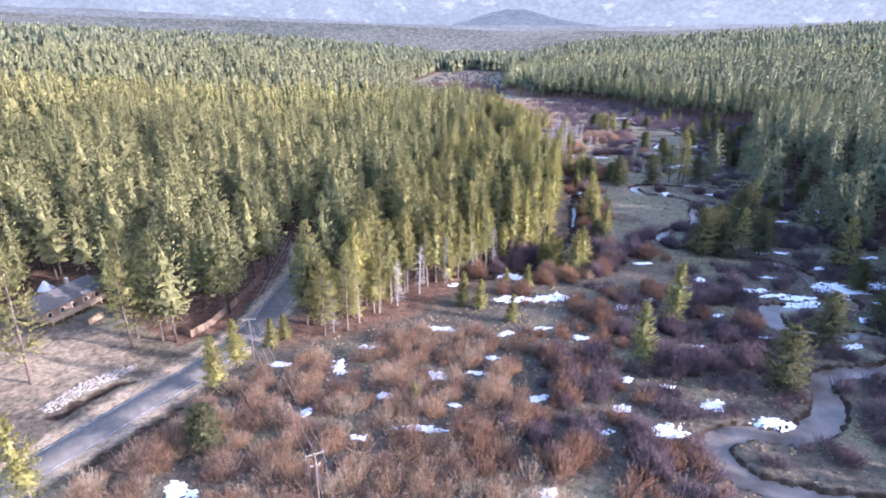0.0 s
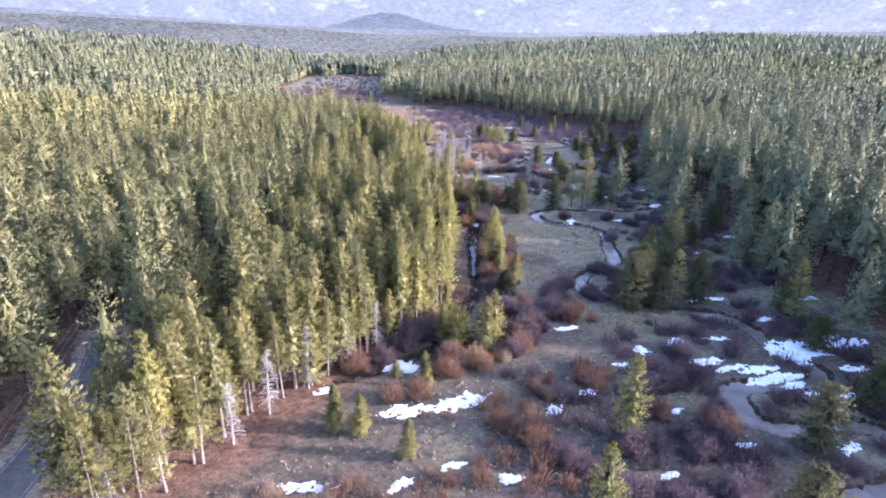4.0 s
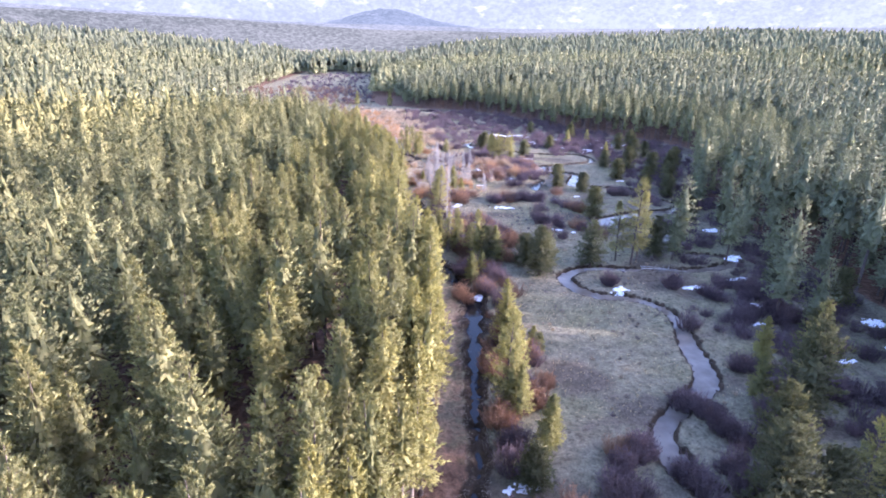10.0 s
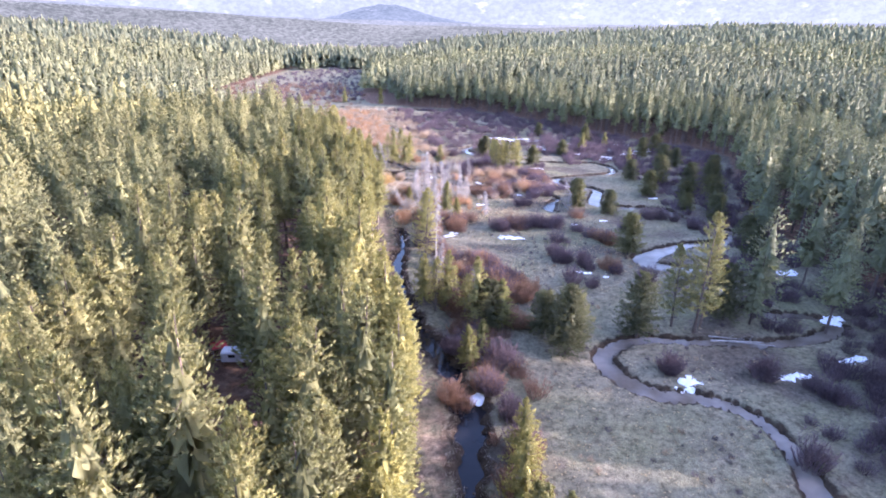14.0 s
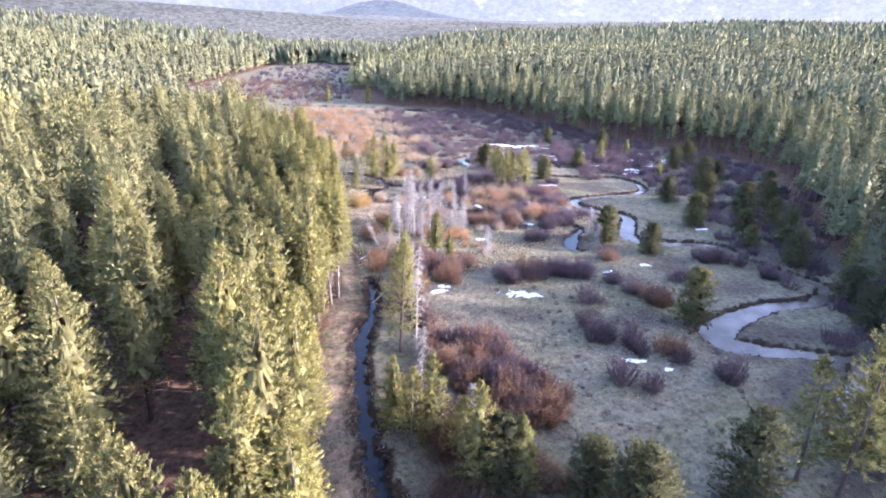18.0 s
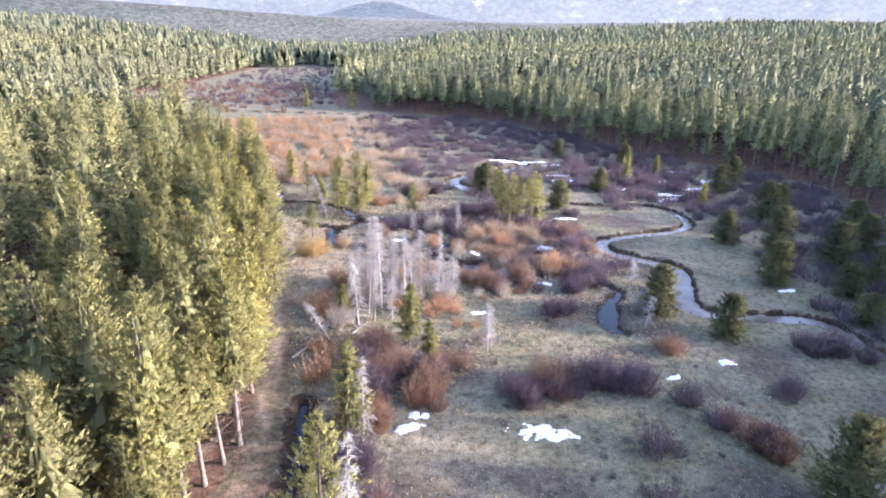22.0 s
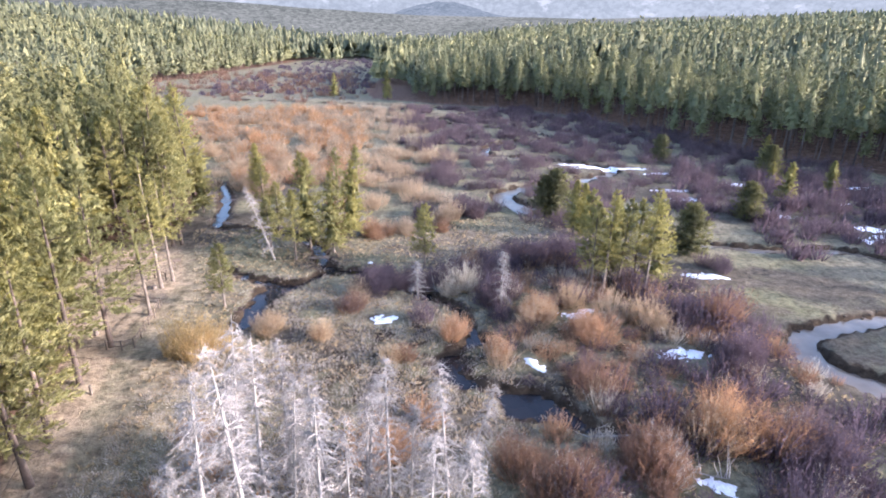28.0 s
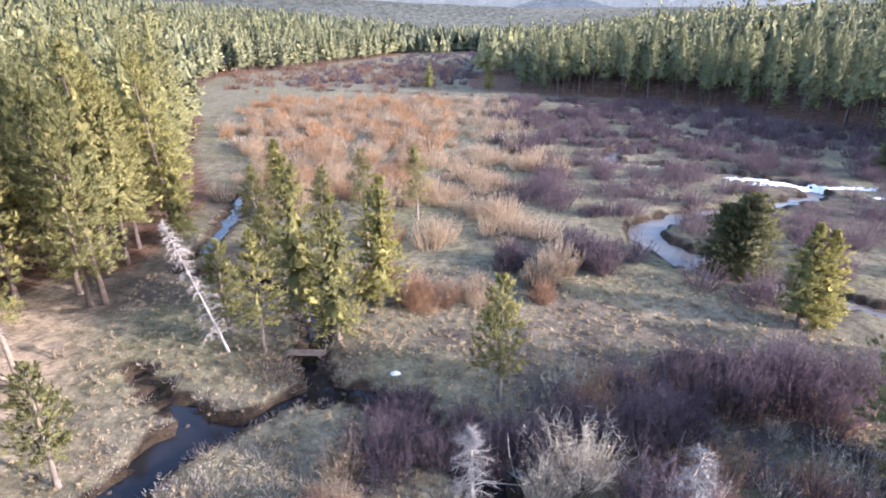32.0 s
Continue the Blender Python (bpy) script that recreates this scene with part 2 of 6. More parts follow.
def make_ground():
    m, n, l, p = mat("ground")
    def attr(name):
        a = n.new("ShaderNodeAttribute")
        a.attribute_name = name
        return a.outputs["Fac"]
    big, mid, fine = noise_node(n, l, 0.05, 4), noise_node(n, l, 0.45, 5), noise_node(n, l, 3.2, 6, rough=0.7)
    grass = ramp(n, l, mid.outputs["Fac"], [(0.3, (0.134, 0.120, 0.080)), (0.52, (0.205, 0.183, 0.124)), (0.75, (0.258, 0.231, 0.162))])
    green = ramp(n, l, big.outputs["Fac"], [(0.42, (1, 1, 1)), (0.68, (0.82, 0.88, 0.72))])
    grass_c = mix(n, l, 1.0, grass.outputs[0], green.outputs[0], "MULTIPLY")
    duff = ramp(n, l, mid.outputs["Fac"], [(0.3, (0.086, 0.050, 0.032)), (0.55, (0.158, 0.096, 0.063)), (0.8, (0.224, 0.158, 0.112))])
    bare = ramp(n, l, mid.outputs["Fac"], [(0.3, (0.27, 0.208, 0.138)), (0.7, (0.42, 0.335, 0.228))])
    mud = ramp(n, l, mid.outputs["Fac"], [(0.35, (0.030, 0.022, 0.015)), (0.7, (0.073, 0.053, 0.034))])
    sedge = ramp(n, l, mid.outputs["Fac"], [(0.3, (0.080, 0.068, 0.050)), (0.7, (0.142, 0.120, 0.088))])
    def edged(name, width=0.5):
        """A ground cover whose border is broken up by noise."""
        add = n.new("ShaderNodeMath")
        add.operation = "ADD"
        l.new(attr(name), add.inputs[0])
        sc = n.new("ShaderNodeMapRange")
        sc.inputs[3].default_value, sc.inputs[4].default_value = -width, width
        l.new(mid.outputs["Fac"], sc.inputs[0])
        l.new(sc.outputs[0], add.inputs[1])
        st = n.new("ShaderNodeMapRange")
        st.interpolation_type = "SMOOTHSTEP"
        st.inputs[1].default_value, st.inputs[2].default_value = 0.25, 0.75
        l.new(add.outputs[0], st.inputs[0])
        return st.outputs[0]
    col = mix(n, l, edged("sedge"), grass_c, sedge.outputs[0])
    col = mix(n, l, edged("forest"), col, duff.outputs[0])
    col = mix(n, l, edged("bare", 0.3), col, bare.outputs[0])
    col = mix(n, l, edged("mud", 0.25), col, mud.outputs[0])
    grain = ramp(n, l, fine.outputs["Fac"], [(0.28, (0.55, 0.53, 0.51)), (0.5, (1, 1, 1)), (0.72, (1.32, 1.3, 1.24))])
    col = mix(n, l, 1.0, col, grain.outputs[0], "MULTIPLY")
    litter = noise_node(n, l, 11.0, 4, rough=0.7)
    bits = ramp(n, l, litter.outputs["Fac"], [(0.3, (0.6, 0.58, 0.56)), (0.5, (1, 1, 1)), (0.7, (1.3, 1.28, 1.22))])
    col = mix(n, l, 0.85, col, bits.outputs[0], "MULTIPLY")
    lump = noise_node(n, l, 1.15, 3, rough=0.6)
    lumps = ramp(n, l, lump.outputs["Fac"], [(0.33, (0.6, 0.58, 0.56)), (0.5, (1, 1, 1)), (0.66, (1.22, 1.2, 1.15))])
    col = mix(n, l, 1.0, col, lumps.outputs[0], "MULTIPLY")
    l.new(col, p.inputs["Base Color"])
    p.inputs["Roughness"].default_value = 0.95
    p.inputs["Specular IOR Level"].default_value = 0.1
    bn = n.new("ShaderNodeBump")
    bn.inputs["Strength"].default_value, bn.inputs["Distance"].default_value = 0.8, 0.25
    l.new(fine.outputs["Fac"], bn.inputs["Height"])
    l.new(bn.outputs[0], p.inputs["Normal"])
    return m


GROUND = make_ground()


def make_water(name, shallow, deep, rough=0.04, spec=0.5):
    m, n, l, p = mat(name)
    a, b = noise_node(n, l, 0.18, 3), noise_node(n, l, 1.4, 3)
    r = ramp(n, l, a.outputs["Fac"], [(0.35, deep), (0.65, shallow)])
    l.new(r.outputs[0], p.inputs["Base Color"])
    p.inputs["Roughness"].default_value = rough
    p.inputs["IOR"].default_value = 1.33
    p.inputs["Specular IOR Level"].default_value = spec
    bn = n.new("ShaderNodeBump")
    bn.inputs["Strength"].default_value, bn.inputs["Distance"].default_value = 0.12, 0.05
    l.new(b.outputs["Fac"], bn.inputs["Height"])
    l.new(bn.outputs[0], p.inputs["Normal"])
    return m


WATER = make_water("creek_water", (0.19, 0.16, 0.125), (0.10, 0.082, 0.062), 0.06, 0.4)
WATER_DARK = make_water("ditch_water", (0.02, 0.018, 0.018), (0.008, 0.008, 0.010), 0.05, 0.45)
SNOW = plain("snow", [(0.3, (0.72, 0.74, 0.78)), (0.7, (0.88, 0.89, 0.90))], 0.8, 0.6, 0.5, 0, 4.0, 0.04)
ASPHALT = plain("asphalt", [(0.3, (0.135, 0.122, 0.102)), (0.7, (0.205, 0.187, 0.158))], 0.6, 0.92, 0.35, 0, 5.0, 0.02)
ASPHALT.node_tree.nodes["Principled BSDF"].inputs["Specular IOR Level"].default_value = 0.1
PAINT = plain("road_paint", [(0.42, (0.2, 0.185, 0.165)), (0.62, (0.46, 0.44, 0.41))], 1.1, 0.8, 0.1)
ROCK = plain("pale_rock", [(0.3, (0.25, 0.22, 0.18)), (0.7, (0.40, 0.365, 0.31))], 2.0, 0.9, 0.5, 0, None, 0.3)
DARK_ROCK = plain("dark_sod", [(0.3, (0.05, 0.038, 0.027)), (0.7, (0.12, 0.09, 0.062))], 2.0, 0.95, 0.5, 0, None, 0.3)
PLANK = plain("weathered_plank", [(0.3, (0.13, 0.085, 0.055)), (0.7, (0.235, 0.165, 0.11))], 3.0, 0.85, 0.4)
PALE_PLANK = plain("pale_plank", [(0.3, (0.38, 0.27, 0.16)), (0.7, (0.55, 0.42, 0.27))], 3.0, 0.8, 0.3)
RAIL = plain("brown_rail", [(0.3, (0.10, 0.075, 0.055)), (0.7, (0.21, 0.165, 0.12))], 3.0, 0.9, 0.4)
POST = plain("grey_post", [(0.3, (0.22, 0.18, 0.14)), (0.7, (0.40, 0.34, 0.28))], 3.0, 0.9, 0.4)

# ---- plan ----
# creek: x, y, width of the channel
CREEK = spline([(96, 50, 4), (78, 57, 4), (64, 60.5, 4), (54, 62.5, 4.2), (46.5, 65.5, 4.4), (43.5, 70, 4.6), (44.5, 75, 4.4), (50, 77.2, 4), (57, 76.2, 4), (64.5, 79.5, 5.4),
                (69.8, 85.5, 5), (71, 90.5, 4.2), (76.5, 94.6, 4), (85.5, 95.2, 4.2), (93.5, 98.4, 4.2), (97, 103.5, 4), (93, 109, 4), (84, 109.6, 3.8), (77, 112.4, 4.2), (76.4, 118.2, 5.4),
                (79.5, 122.6, 4.4), (88, 122.3, 3.8), (97, 122.2, 3.6), (100.3, 126.2, 3.6), (97.8, 134, 3.6), (99, 143, 3.6), (96.2, 150, 3.6), (88, 153.6, 3.2)])
CREEK_2 = spline([(88, 153.6, 3.2), (78, 158.2, 3.4), (71.6, 163.4, 4), (70.6, 170.5, 4.6), (72.6, 176.4, 3.2), (80.8, 182.2, 3.4), (88.4, 187.4, 4.2), (91.6, 197, 4.2), (96.1, 209, 2.8), (95.5, 216.5, 2.6),
                  (91, 221, 3.2), (84.3, 223.6, 3.6), (80.9, 229.5, 4), (81.8, 235.8, 3.6), (90.2, 239.4, 2.8), (101.5, 236.6, 2.6), (112, 234.3, 2.8), (122, 234, 3), (132, 237.2, 3), (129, 242.4, 2.6),
                  (121.5, 245, 2.6), (116, 252, 2.6), (124, 258, 3), (131, 264, 3)])
CREEK_3 = spline([(131, 264, 3), (121.5, 268, 3.6), (113.5, 271.6, 6), (113, 276.4, 6), (120, 280.2, 5), (130, 283.6, 4), (141, 284, 3.4), (148.6, 290.2, 3), (145.2, 299, 3), (142.2, 305.4, 3), (142.4, 311, 3.4), (140, 315.8, 3.6),
                  (131, 318.6, 3.4), (123.6, 321.4, 4.2), (123.2, 326.5, 4.2), (128.2, 335, 4), (130.2, 341, 3.6), (124, 347.4, 4.2), (120.6, 352.4, 3.6), (122.6, 358, 3.2), (132, 360.8, 3), (143, 362.4, 2.8), (150.5, 366, 2.6),
                  (153, 376, 2.6), (148.5, 383.6, 2.8), (137, 384.6, 2.8), (127, 388, 2.6)])
CREEK_4 = spline([(127, 388, 2.6), (118, 396, 3), (110, 401, 4), (103, 408, 5), (100, 418, 4.4), (108, 426, 3), (122, 432, 3), (132, 441, 3), (118, 455, 3), (104, 462, 3), (112, 478, 3), (130, 487, 3), (120, 505, 3), (98, 520, 3), (104, 540, 3),
                  (120, 552, 3), (96, 566, 3), (70, 575, 3), (40, 582, 3), (0, 590, 3)])
DITCH = spline([(6, 138.4, 0.5), (12.3, 139.8, 0.7), (20, 143.4, 0.8), (26.5, 147.4, 0.9), (32, 154, 0.9), (37, 163, 0.9), (42.2, 173, 1.1), (44.4, 184, 1.2), (48.5, 200, 1.8), (52, 214, 2.8), (54.6, 225, 3.6), (54, 231, 1.5), (53.6, 238, 3.2), (50.8, 253, 2.6), (50.2, 268, 1.6), (51.2, 283, 2.0), (54, 294, 1.6), (55, 307, 1.2)], 0.5)
DITCH[:, 2] = np.maximum(0.6, DITCH[:, 2] * (1.2 + 0.8 * wobble(DITCH[:, 0], DITCH[:, 1], 9, 21)))
POND = spline([(97, 342, 1.0), (92.5, 344.8, 1.6), (90.6, 346.9, 3.0), (87.6, 348.6, 4.6), (85.6, 350.8, 0.8), (82.2, 352.8, 2.6), (81.8, 356, 2.6), (83, 358, 0.7), (85.1, 360.2, 2.6), (85.2, 362.4, 0.6), (84, 368, 0.8), (80, 372.5, 1.6), (76, 376.5, 2.2), (71.5, 379.8, 2), (67.2, 379.4, 1.6), (64.6, 376.6, 1.2), (61.2, 374.4, 3.6), (60.2, 370.4, 2.8), (59.8, 367.6, 3.2), (59, 363.6, 0.9)], 0.5)
POND_2 = spline([(68.6, 379.6, 2.4), (66.4, 383.6, 1.8), (65.4, 388.5, 2), (62, 394, 1.6), (55, 399, 1.4), (47.6, 400.4, 1.4), (46.4, 408, 2.0), (43, 424, 2.2), (40.5, 431, 1.6)], 0.5)
POND_3 = spline([(106, 316.6, 1.2), (104.6, 319.4, 3), (106.8, 324.5, 3.4), (109.6, 328.6, 2.6), (112.4, 331, 1.4), (111, 336.4, 1.2)], 0.5)
POND_4 = spline([(63.4, 374.6, 1.6), (58.4, 377.8, 1.6), (53, 381.8, 0.9)], 0.5)
CULVERT = spline([(-66.4, 80.5, 0.9), (-64.2, 86, 1.4), (-60, 91.4, 1.0)], 0.5)
GULLY = spline([(-54.5, 68.5, 0.9), (-50, 76, 1.1), (-46, 83, 0.8)], 0.5)
ROAD = spline([(-96, 22), (-84, 34), (-72, 52), (-61.5, 70), (-54.8, 82.5), (-47, 97), (-42.5, 111), (-40.2, 127), (-39.2, 140), (-39.6, 152), (-42, 164)], 1.0)
TRACK = spline([(-6, 127), (4, 135.5), (14, 144), (24, 152), (33, 161), (38, 173), (41, 190), (45.8, 210), (48.6, 226), (48.2, 240), (46.6, 254), (46.4, 268), (47.6, 284), (50, 300), (50.4, 318), (49.2, 335), (47.2, 352), (44.6, 368), (41, 384), (36, 396)], 0.7)
FOREST_L = [(-33, 111), (-23, 111), (-15, 119), (-9, 130), (1, 137), (8, 144.5), (22, 153), (33, 166), (38, 185), (43.5, 210), (45.6, 232), (44, 254), (43.5, 270), (45, 286), (47.8, 304), (48.3, 322), (46, 345), (43, 366),
            (35, 381), (33, 392), (42, 400), (38, 426), (20, 455), (0, 500), (-40, 560), (-66, 649), (-50, 719), (-22, 874), (11, 1097), (60, 1500), (-1700, 1500), (-1700, 150), (-220, 92), (-116, 96), (-100, 128), (-78, 122), (-56, 104), (-48.6, 112), (-45, 140), (-45, 150), (-34, 150)]
FOREST_R = [(106, -120), (110, 60), (117, 100), (123, 125), (132, 148), (146, 200), (153, 255), (159, 272), (168, 311), (196, 352), (219, 385), (218, 412), (194, 442), (172, 473), (164, 520), (136, 562), (97, 580), (71, 597), (66, 646), (80, 760), (112, 940), (150, 1120), (230, 1500), (1700, 1500), (1700, -120)]
EDGE_Y = [-200, 60, 148, 260, 311, 385, 410, 473, 567, 600, 940, 1120, 1500, 5000]
EDGE_R = [112, 112, 132, 154, 168, 219, 218, 172, 130, 71, 112, 150, 230, 900]
EDGE_LY = [-200, 90, 111, 144, 166, 210, 300, 366, 430, 500, 560, 649, 874, 1097, 1500, 5000]
EDGE_L = [-140, -140, -60, 0, 33, 43, 47, 43, 36, 0, -40, -66, -22, 11, 60, 300]


def height(x, y):
    """Level of the land away from the channels: a flat valley floor, rising under the woods."""
    x, y = np.asarray(x, float), np.asarray(y, float)
    d = np.maximum(x - np.interp(y, EDGE_Y, EDGE_R), np.interp(y, EDGE_LY, EDGE_L) - x)
    z = 40 * smooth_step(20, 950, d) + 9 * smooth_step(0, 130, d) * smooth_step(430, 640, y)
    z += 10 * smooth_step(10, 320, np.interp(y, EDGE_LY, EDGE_L) - x) * smooth_step(480, 700, y)
    z += 9 * smooth_step(4, 110, x - np.interp(y, EDGE_Y, EDGE_R)) * (1 - smooth_step(400, 560, y))
    z += 16 * smooth_step(900, 1600, y) * smooth_step(120, 420, x)
    return z + np.clip(d, 0, 60) / 60 * 0.8 * wobble(x, y, 60, 1)


CHANNELS = [(CREEK, 1.25), (CREEK_2, 1.2), (CREEK_3, 1.15), (CREEK_4, 1.1), (DITCH, 1.35), (POND, 0.95), (POND_2, 0.95), (POND_3, 0.9), (POND_4, 0.9), (CULVERT, 1.0), (GULLY, 0.7)]


def land(x, y):
    """Ground level with channels cut in and hummocks, and how muddy it is by the water."""
    x, y = np.asarray(x, float), np.asarray(y, float)
    z = height(x, y) + 0.16 * wobble(x, y, 9, 2) + 0.07 * wobble(x, y, 2.6, 4, 2)
    mud = np.zeros(x.shape)
    ragged = 0.45 * wobble(x, y, 3.4, 6) + 0.3 * wobble(x, y, 1.3, 7, 1)
    for line, deep in CHANNELS:
        gap, w = line_gap(x, y, line)
        g = gap + ragged * 0.8 - w / 2
        z = np.where(gap < 14, z - deep * (1 - smooth_step(-0.55, 0.3, g)) * (1 + 0.1 * wobble(x, y, 7, 8)), z)
        mud = np.maximum(mud, np.where(gap < 14, 1 - smooth_step(0.15, 2.0 if line is DITCH else 0.95, g), 0))
    gap, _ = line_gap(x, y, np.c_[ROAD, np.zeros(len(ROAD))], 2, 20)
    flat = 1 - smooth_step(3.4, 8, gap)
    z = z * (1 - flat) + flat * np.where(gap < 3.6, -0.06, 0.0)
    return z, mud


# ---- ground ----
def spaced(edges):
    """Grid lines: edges as start, end, step from one to the next."""
    out = []
    for a, b, s in edges:
        out.append(np.linspace(a, b, max(2, int(round((b - a) / s)) + 1))[:-1])
    return np.concatenate(out + [[edges[-1][1]]])


gx = spaced([(-4600, -1700, 290), (-1700, -500, 60), (-500, -120, 19), (-120, -76, 2.2), (-76, 30, 1.7), (30, 156, 0.85), (156, 260, 3.5), (260, 700, 22), (700, 1700, 60), (1700, 4600, 290)])
gy = spaced([(-900, -100, 100), (-100, 40, 10), (40, 58, 2), (58, 402, 0.9), (402, 600, 2.6), (600, 1000, 16), (1000, 1700, 60), (1700, 4700, 300)])
GX, GY = np.meshgrid(gx, gy)
fx, fy = GX.ravel(), GY.ravel()
fz, mud = land(fx, fy)
nx, ny = len(gx), len(gy)
q = (np.arange(ny - 1)[:, None] * nx + np.arange(nx - 1)[None]).ravel()
tris = np.concatenate([np.c_[q, q + 1, q + nx + 1], np.c_[q, q + nx + 1, q + nx]])
ground_me = mesh_np("ground", np.c_[fx, fy, fz], tris, [GROUND], smooth=True)


def cover(name, values):
    ground_me.attributes.new(name, "FLOAT", "POINT").data.foreach_set("value", np.asarray(values, np.float32))


in_wood = (inside(fx, fy, FOREST_L) | inside(fx, fy, FOREST_R)).astype(float)
road_gap, _ = line_gap(fx, fy, np.c_[ROAD, np.zeros(len(ROAD))], 2, 20)
track_gap, _ = line_gap(fx, fy, np.c_[TRACK, np.zeros(len(TRACK))], 2, 14)
yard = np.exp(-(((fx + 78) / 26) ** 2 + ((fy - 98) / 22) ** 2))
camp = np.exp(-(((fx - 40) / 9) ** 2 + ((fy - 378) / 16) ** 2))
cover("forest", np.clip(in_wood * 0.95 + 0.5 * (1 - smooth_step(2.0, 4.6, track_gap)) * (fy > 160) * (fy < 345) + 0.3 * yard * (fx < -48) + 0.75 * np.exp(-((line_gap(fx, fy, np.c_[np.array(spline([(-33, 111), (-15, 119), (1, 137), (22, 153), (33, 166)])), np.zeros((len(spline([(-33, 111), (-15, 119), (1, 137), (22, 153), (33, 166)])), 1))], 2)[0]) / 9) ** 2), 0, 1))
cover("bare", np.clip(0.9 * (1 - smooth_step(3.5, 7.5, road_gap)) + (0.08 + 0.32 * smooth_step(160, 200, fy)) * (1 - smooth_step(0.9, 2.4, track_gap)) + 0.85 * camp + 0.42 * np.exp(-(((fx - 56) / 20) ** 2 + ((fy - 352) / 34) ** 2)) + 0.4 * np.exp(-(((fx - 90) / 24) ** 2 + ((fy - 394) / 9) ** 2)) + 0.62 * yard * (fx < -50), 0, 1))
wet_mat = np.exp(-(((fx - 76) / 15) ** 2 + ((fy - 357) / 15) ** 2)) + 0.9 * np.exp(-(((fx - 98) / 14) ** 2 + ((fy - 352) / 12) ** 2))
cover("mud", np.maximum(mud, np.clip(wet_mat, 0, 1) * (0.46 + 0.6 * wobble(fx, fy, 5, 19))))
cover("sedge", np.clip(0.42 + 0.9 * wobble(fx, fy, 40, 11) - 0.3 * np.exp(-(((fx - 58) / 20) ** 2 + ((fy - 360) / 40) ** 2)) - 0.75 * smooth_step(430, 480, fy) * (1 - smooth_step(70, 100, fx)) + 0.55 * (1 - smooth_step(125, 160, fy)) - 0.45 * np.exp(-(((fx - 68) / 22) ** 2 + ((fy - 215) / 45) ** 2)) - 0.5 * np.exp(-(((fx - 90) / 26) ** 2 + ((fy - 270) / 40) ** 2)), 0, 1))
tagged(new("ground", ground_me), "dry tan meadow grass and needle-strewn forest floor", "ground", kind="structure")


def pool(name, line, z, extra, material, label, cell=0.75):
    """A level sheet of water over a channel; its edge runs into the banks."""
    lo, hi = line[:, :2].min(0) - 6, line[:, :2].max(0) + 6
    xs, ys = np.arange(lo[0], hi[0], cell), np.arange(lo[1], hi[1], cell)
    X, Y = np.meshgrid(xs, ys)
    gap, w = line_gap(X.ravel(), Y.ravel(), line)
    wet = (gap < w / 2 + extra).reshape(X.shape)
    full = wet[:-1, :-1] | wet[1:, :-1] | wet[:-1, 1:] | wet[1:, 1:]
    j, i = np.nonzero(full)
    n = len(xs)
    a = j * n + i
    f = np.concatenate([np.c_[a, a + 1, a + n + 1], np.c_[a, a + n + 1, a + n]])
    used, f = np.unique(f, return_inverse=True)
    v = np.c_[X.ravel()[used], Y.ravel()[used], np.full(len(used), z)]
    return tagged(new(name, mesh_np(name, v, f.reshape(-1, 3), [material])), label, "water", kind="structure")


for k, line in enumerate((CREEK, CREEK_2, CREEK_3, CREEK_4)):
    pool("water_creek", line, -0.62 - 0.004 * k, 0.7, WATER, "shallow sandy creek water winding through the meadow")
for k, line in enumerate((DITCH, POND, POND_2, POND_3, POND_4)):
    pool("water_ditch", line, (-0.52 if k else -0.86) - 0.004 * k, 0.6, WATER_DARK, "still dark ditch water reflecting the sky")

# ---- road ----
def strip(name, line, left, right, z, material, label, category, wave=0.0):
    p = line[:, :2]
    d = np.gradient(p, axis=0)
    d /= np.linalg.norm(d, axis=1)[:, None]
    n = np.c_[-d[:, 1], d[:, 0]]
    r = RNG.uniform(-wave, wave, (len(p), 1))
    k = len(p)
    v = np.r_[np.c_[p + n * (left + r), np.full(k, z)], np.c_[p + n * (right - r), np.full(k, z)], np.c_[p + n * (left + r + 0.15), np.full(k, z - 0.15)], np.c_[p + n * (right - r - 0.15), np.full(k, z - 0.15)]]
    i = np.arange(k - 1)
    f = []
    for a, b in ((0, k), (2 * k, 0), (k, 3 * k)):
        f += [np.c_[i + b, i + b + 1, i + a + 1], np.c_[i + b, i + a + 1, i + a]]
    return tagged(new(name, mesh_np(name, v, np.concatenate(f), [material])), label, category, kind="structure")


strip("road", ROAD, 3.3, -3.3, 0.03, ASPHALT, "worn grey asphalt two-lane road", "road", 0.08)
for a, b in ((2.95, 2.8), (-2.8, -2.95)):
    strip("road_line", ROAD, a, b, 0.036, PAINT, "worn white edge line on asphalt", "road line", 0.01)

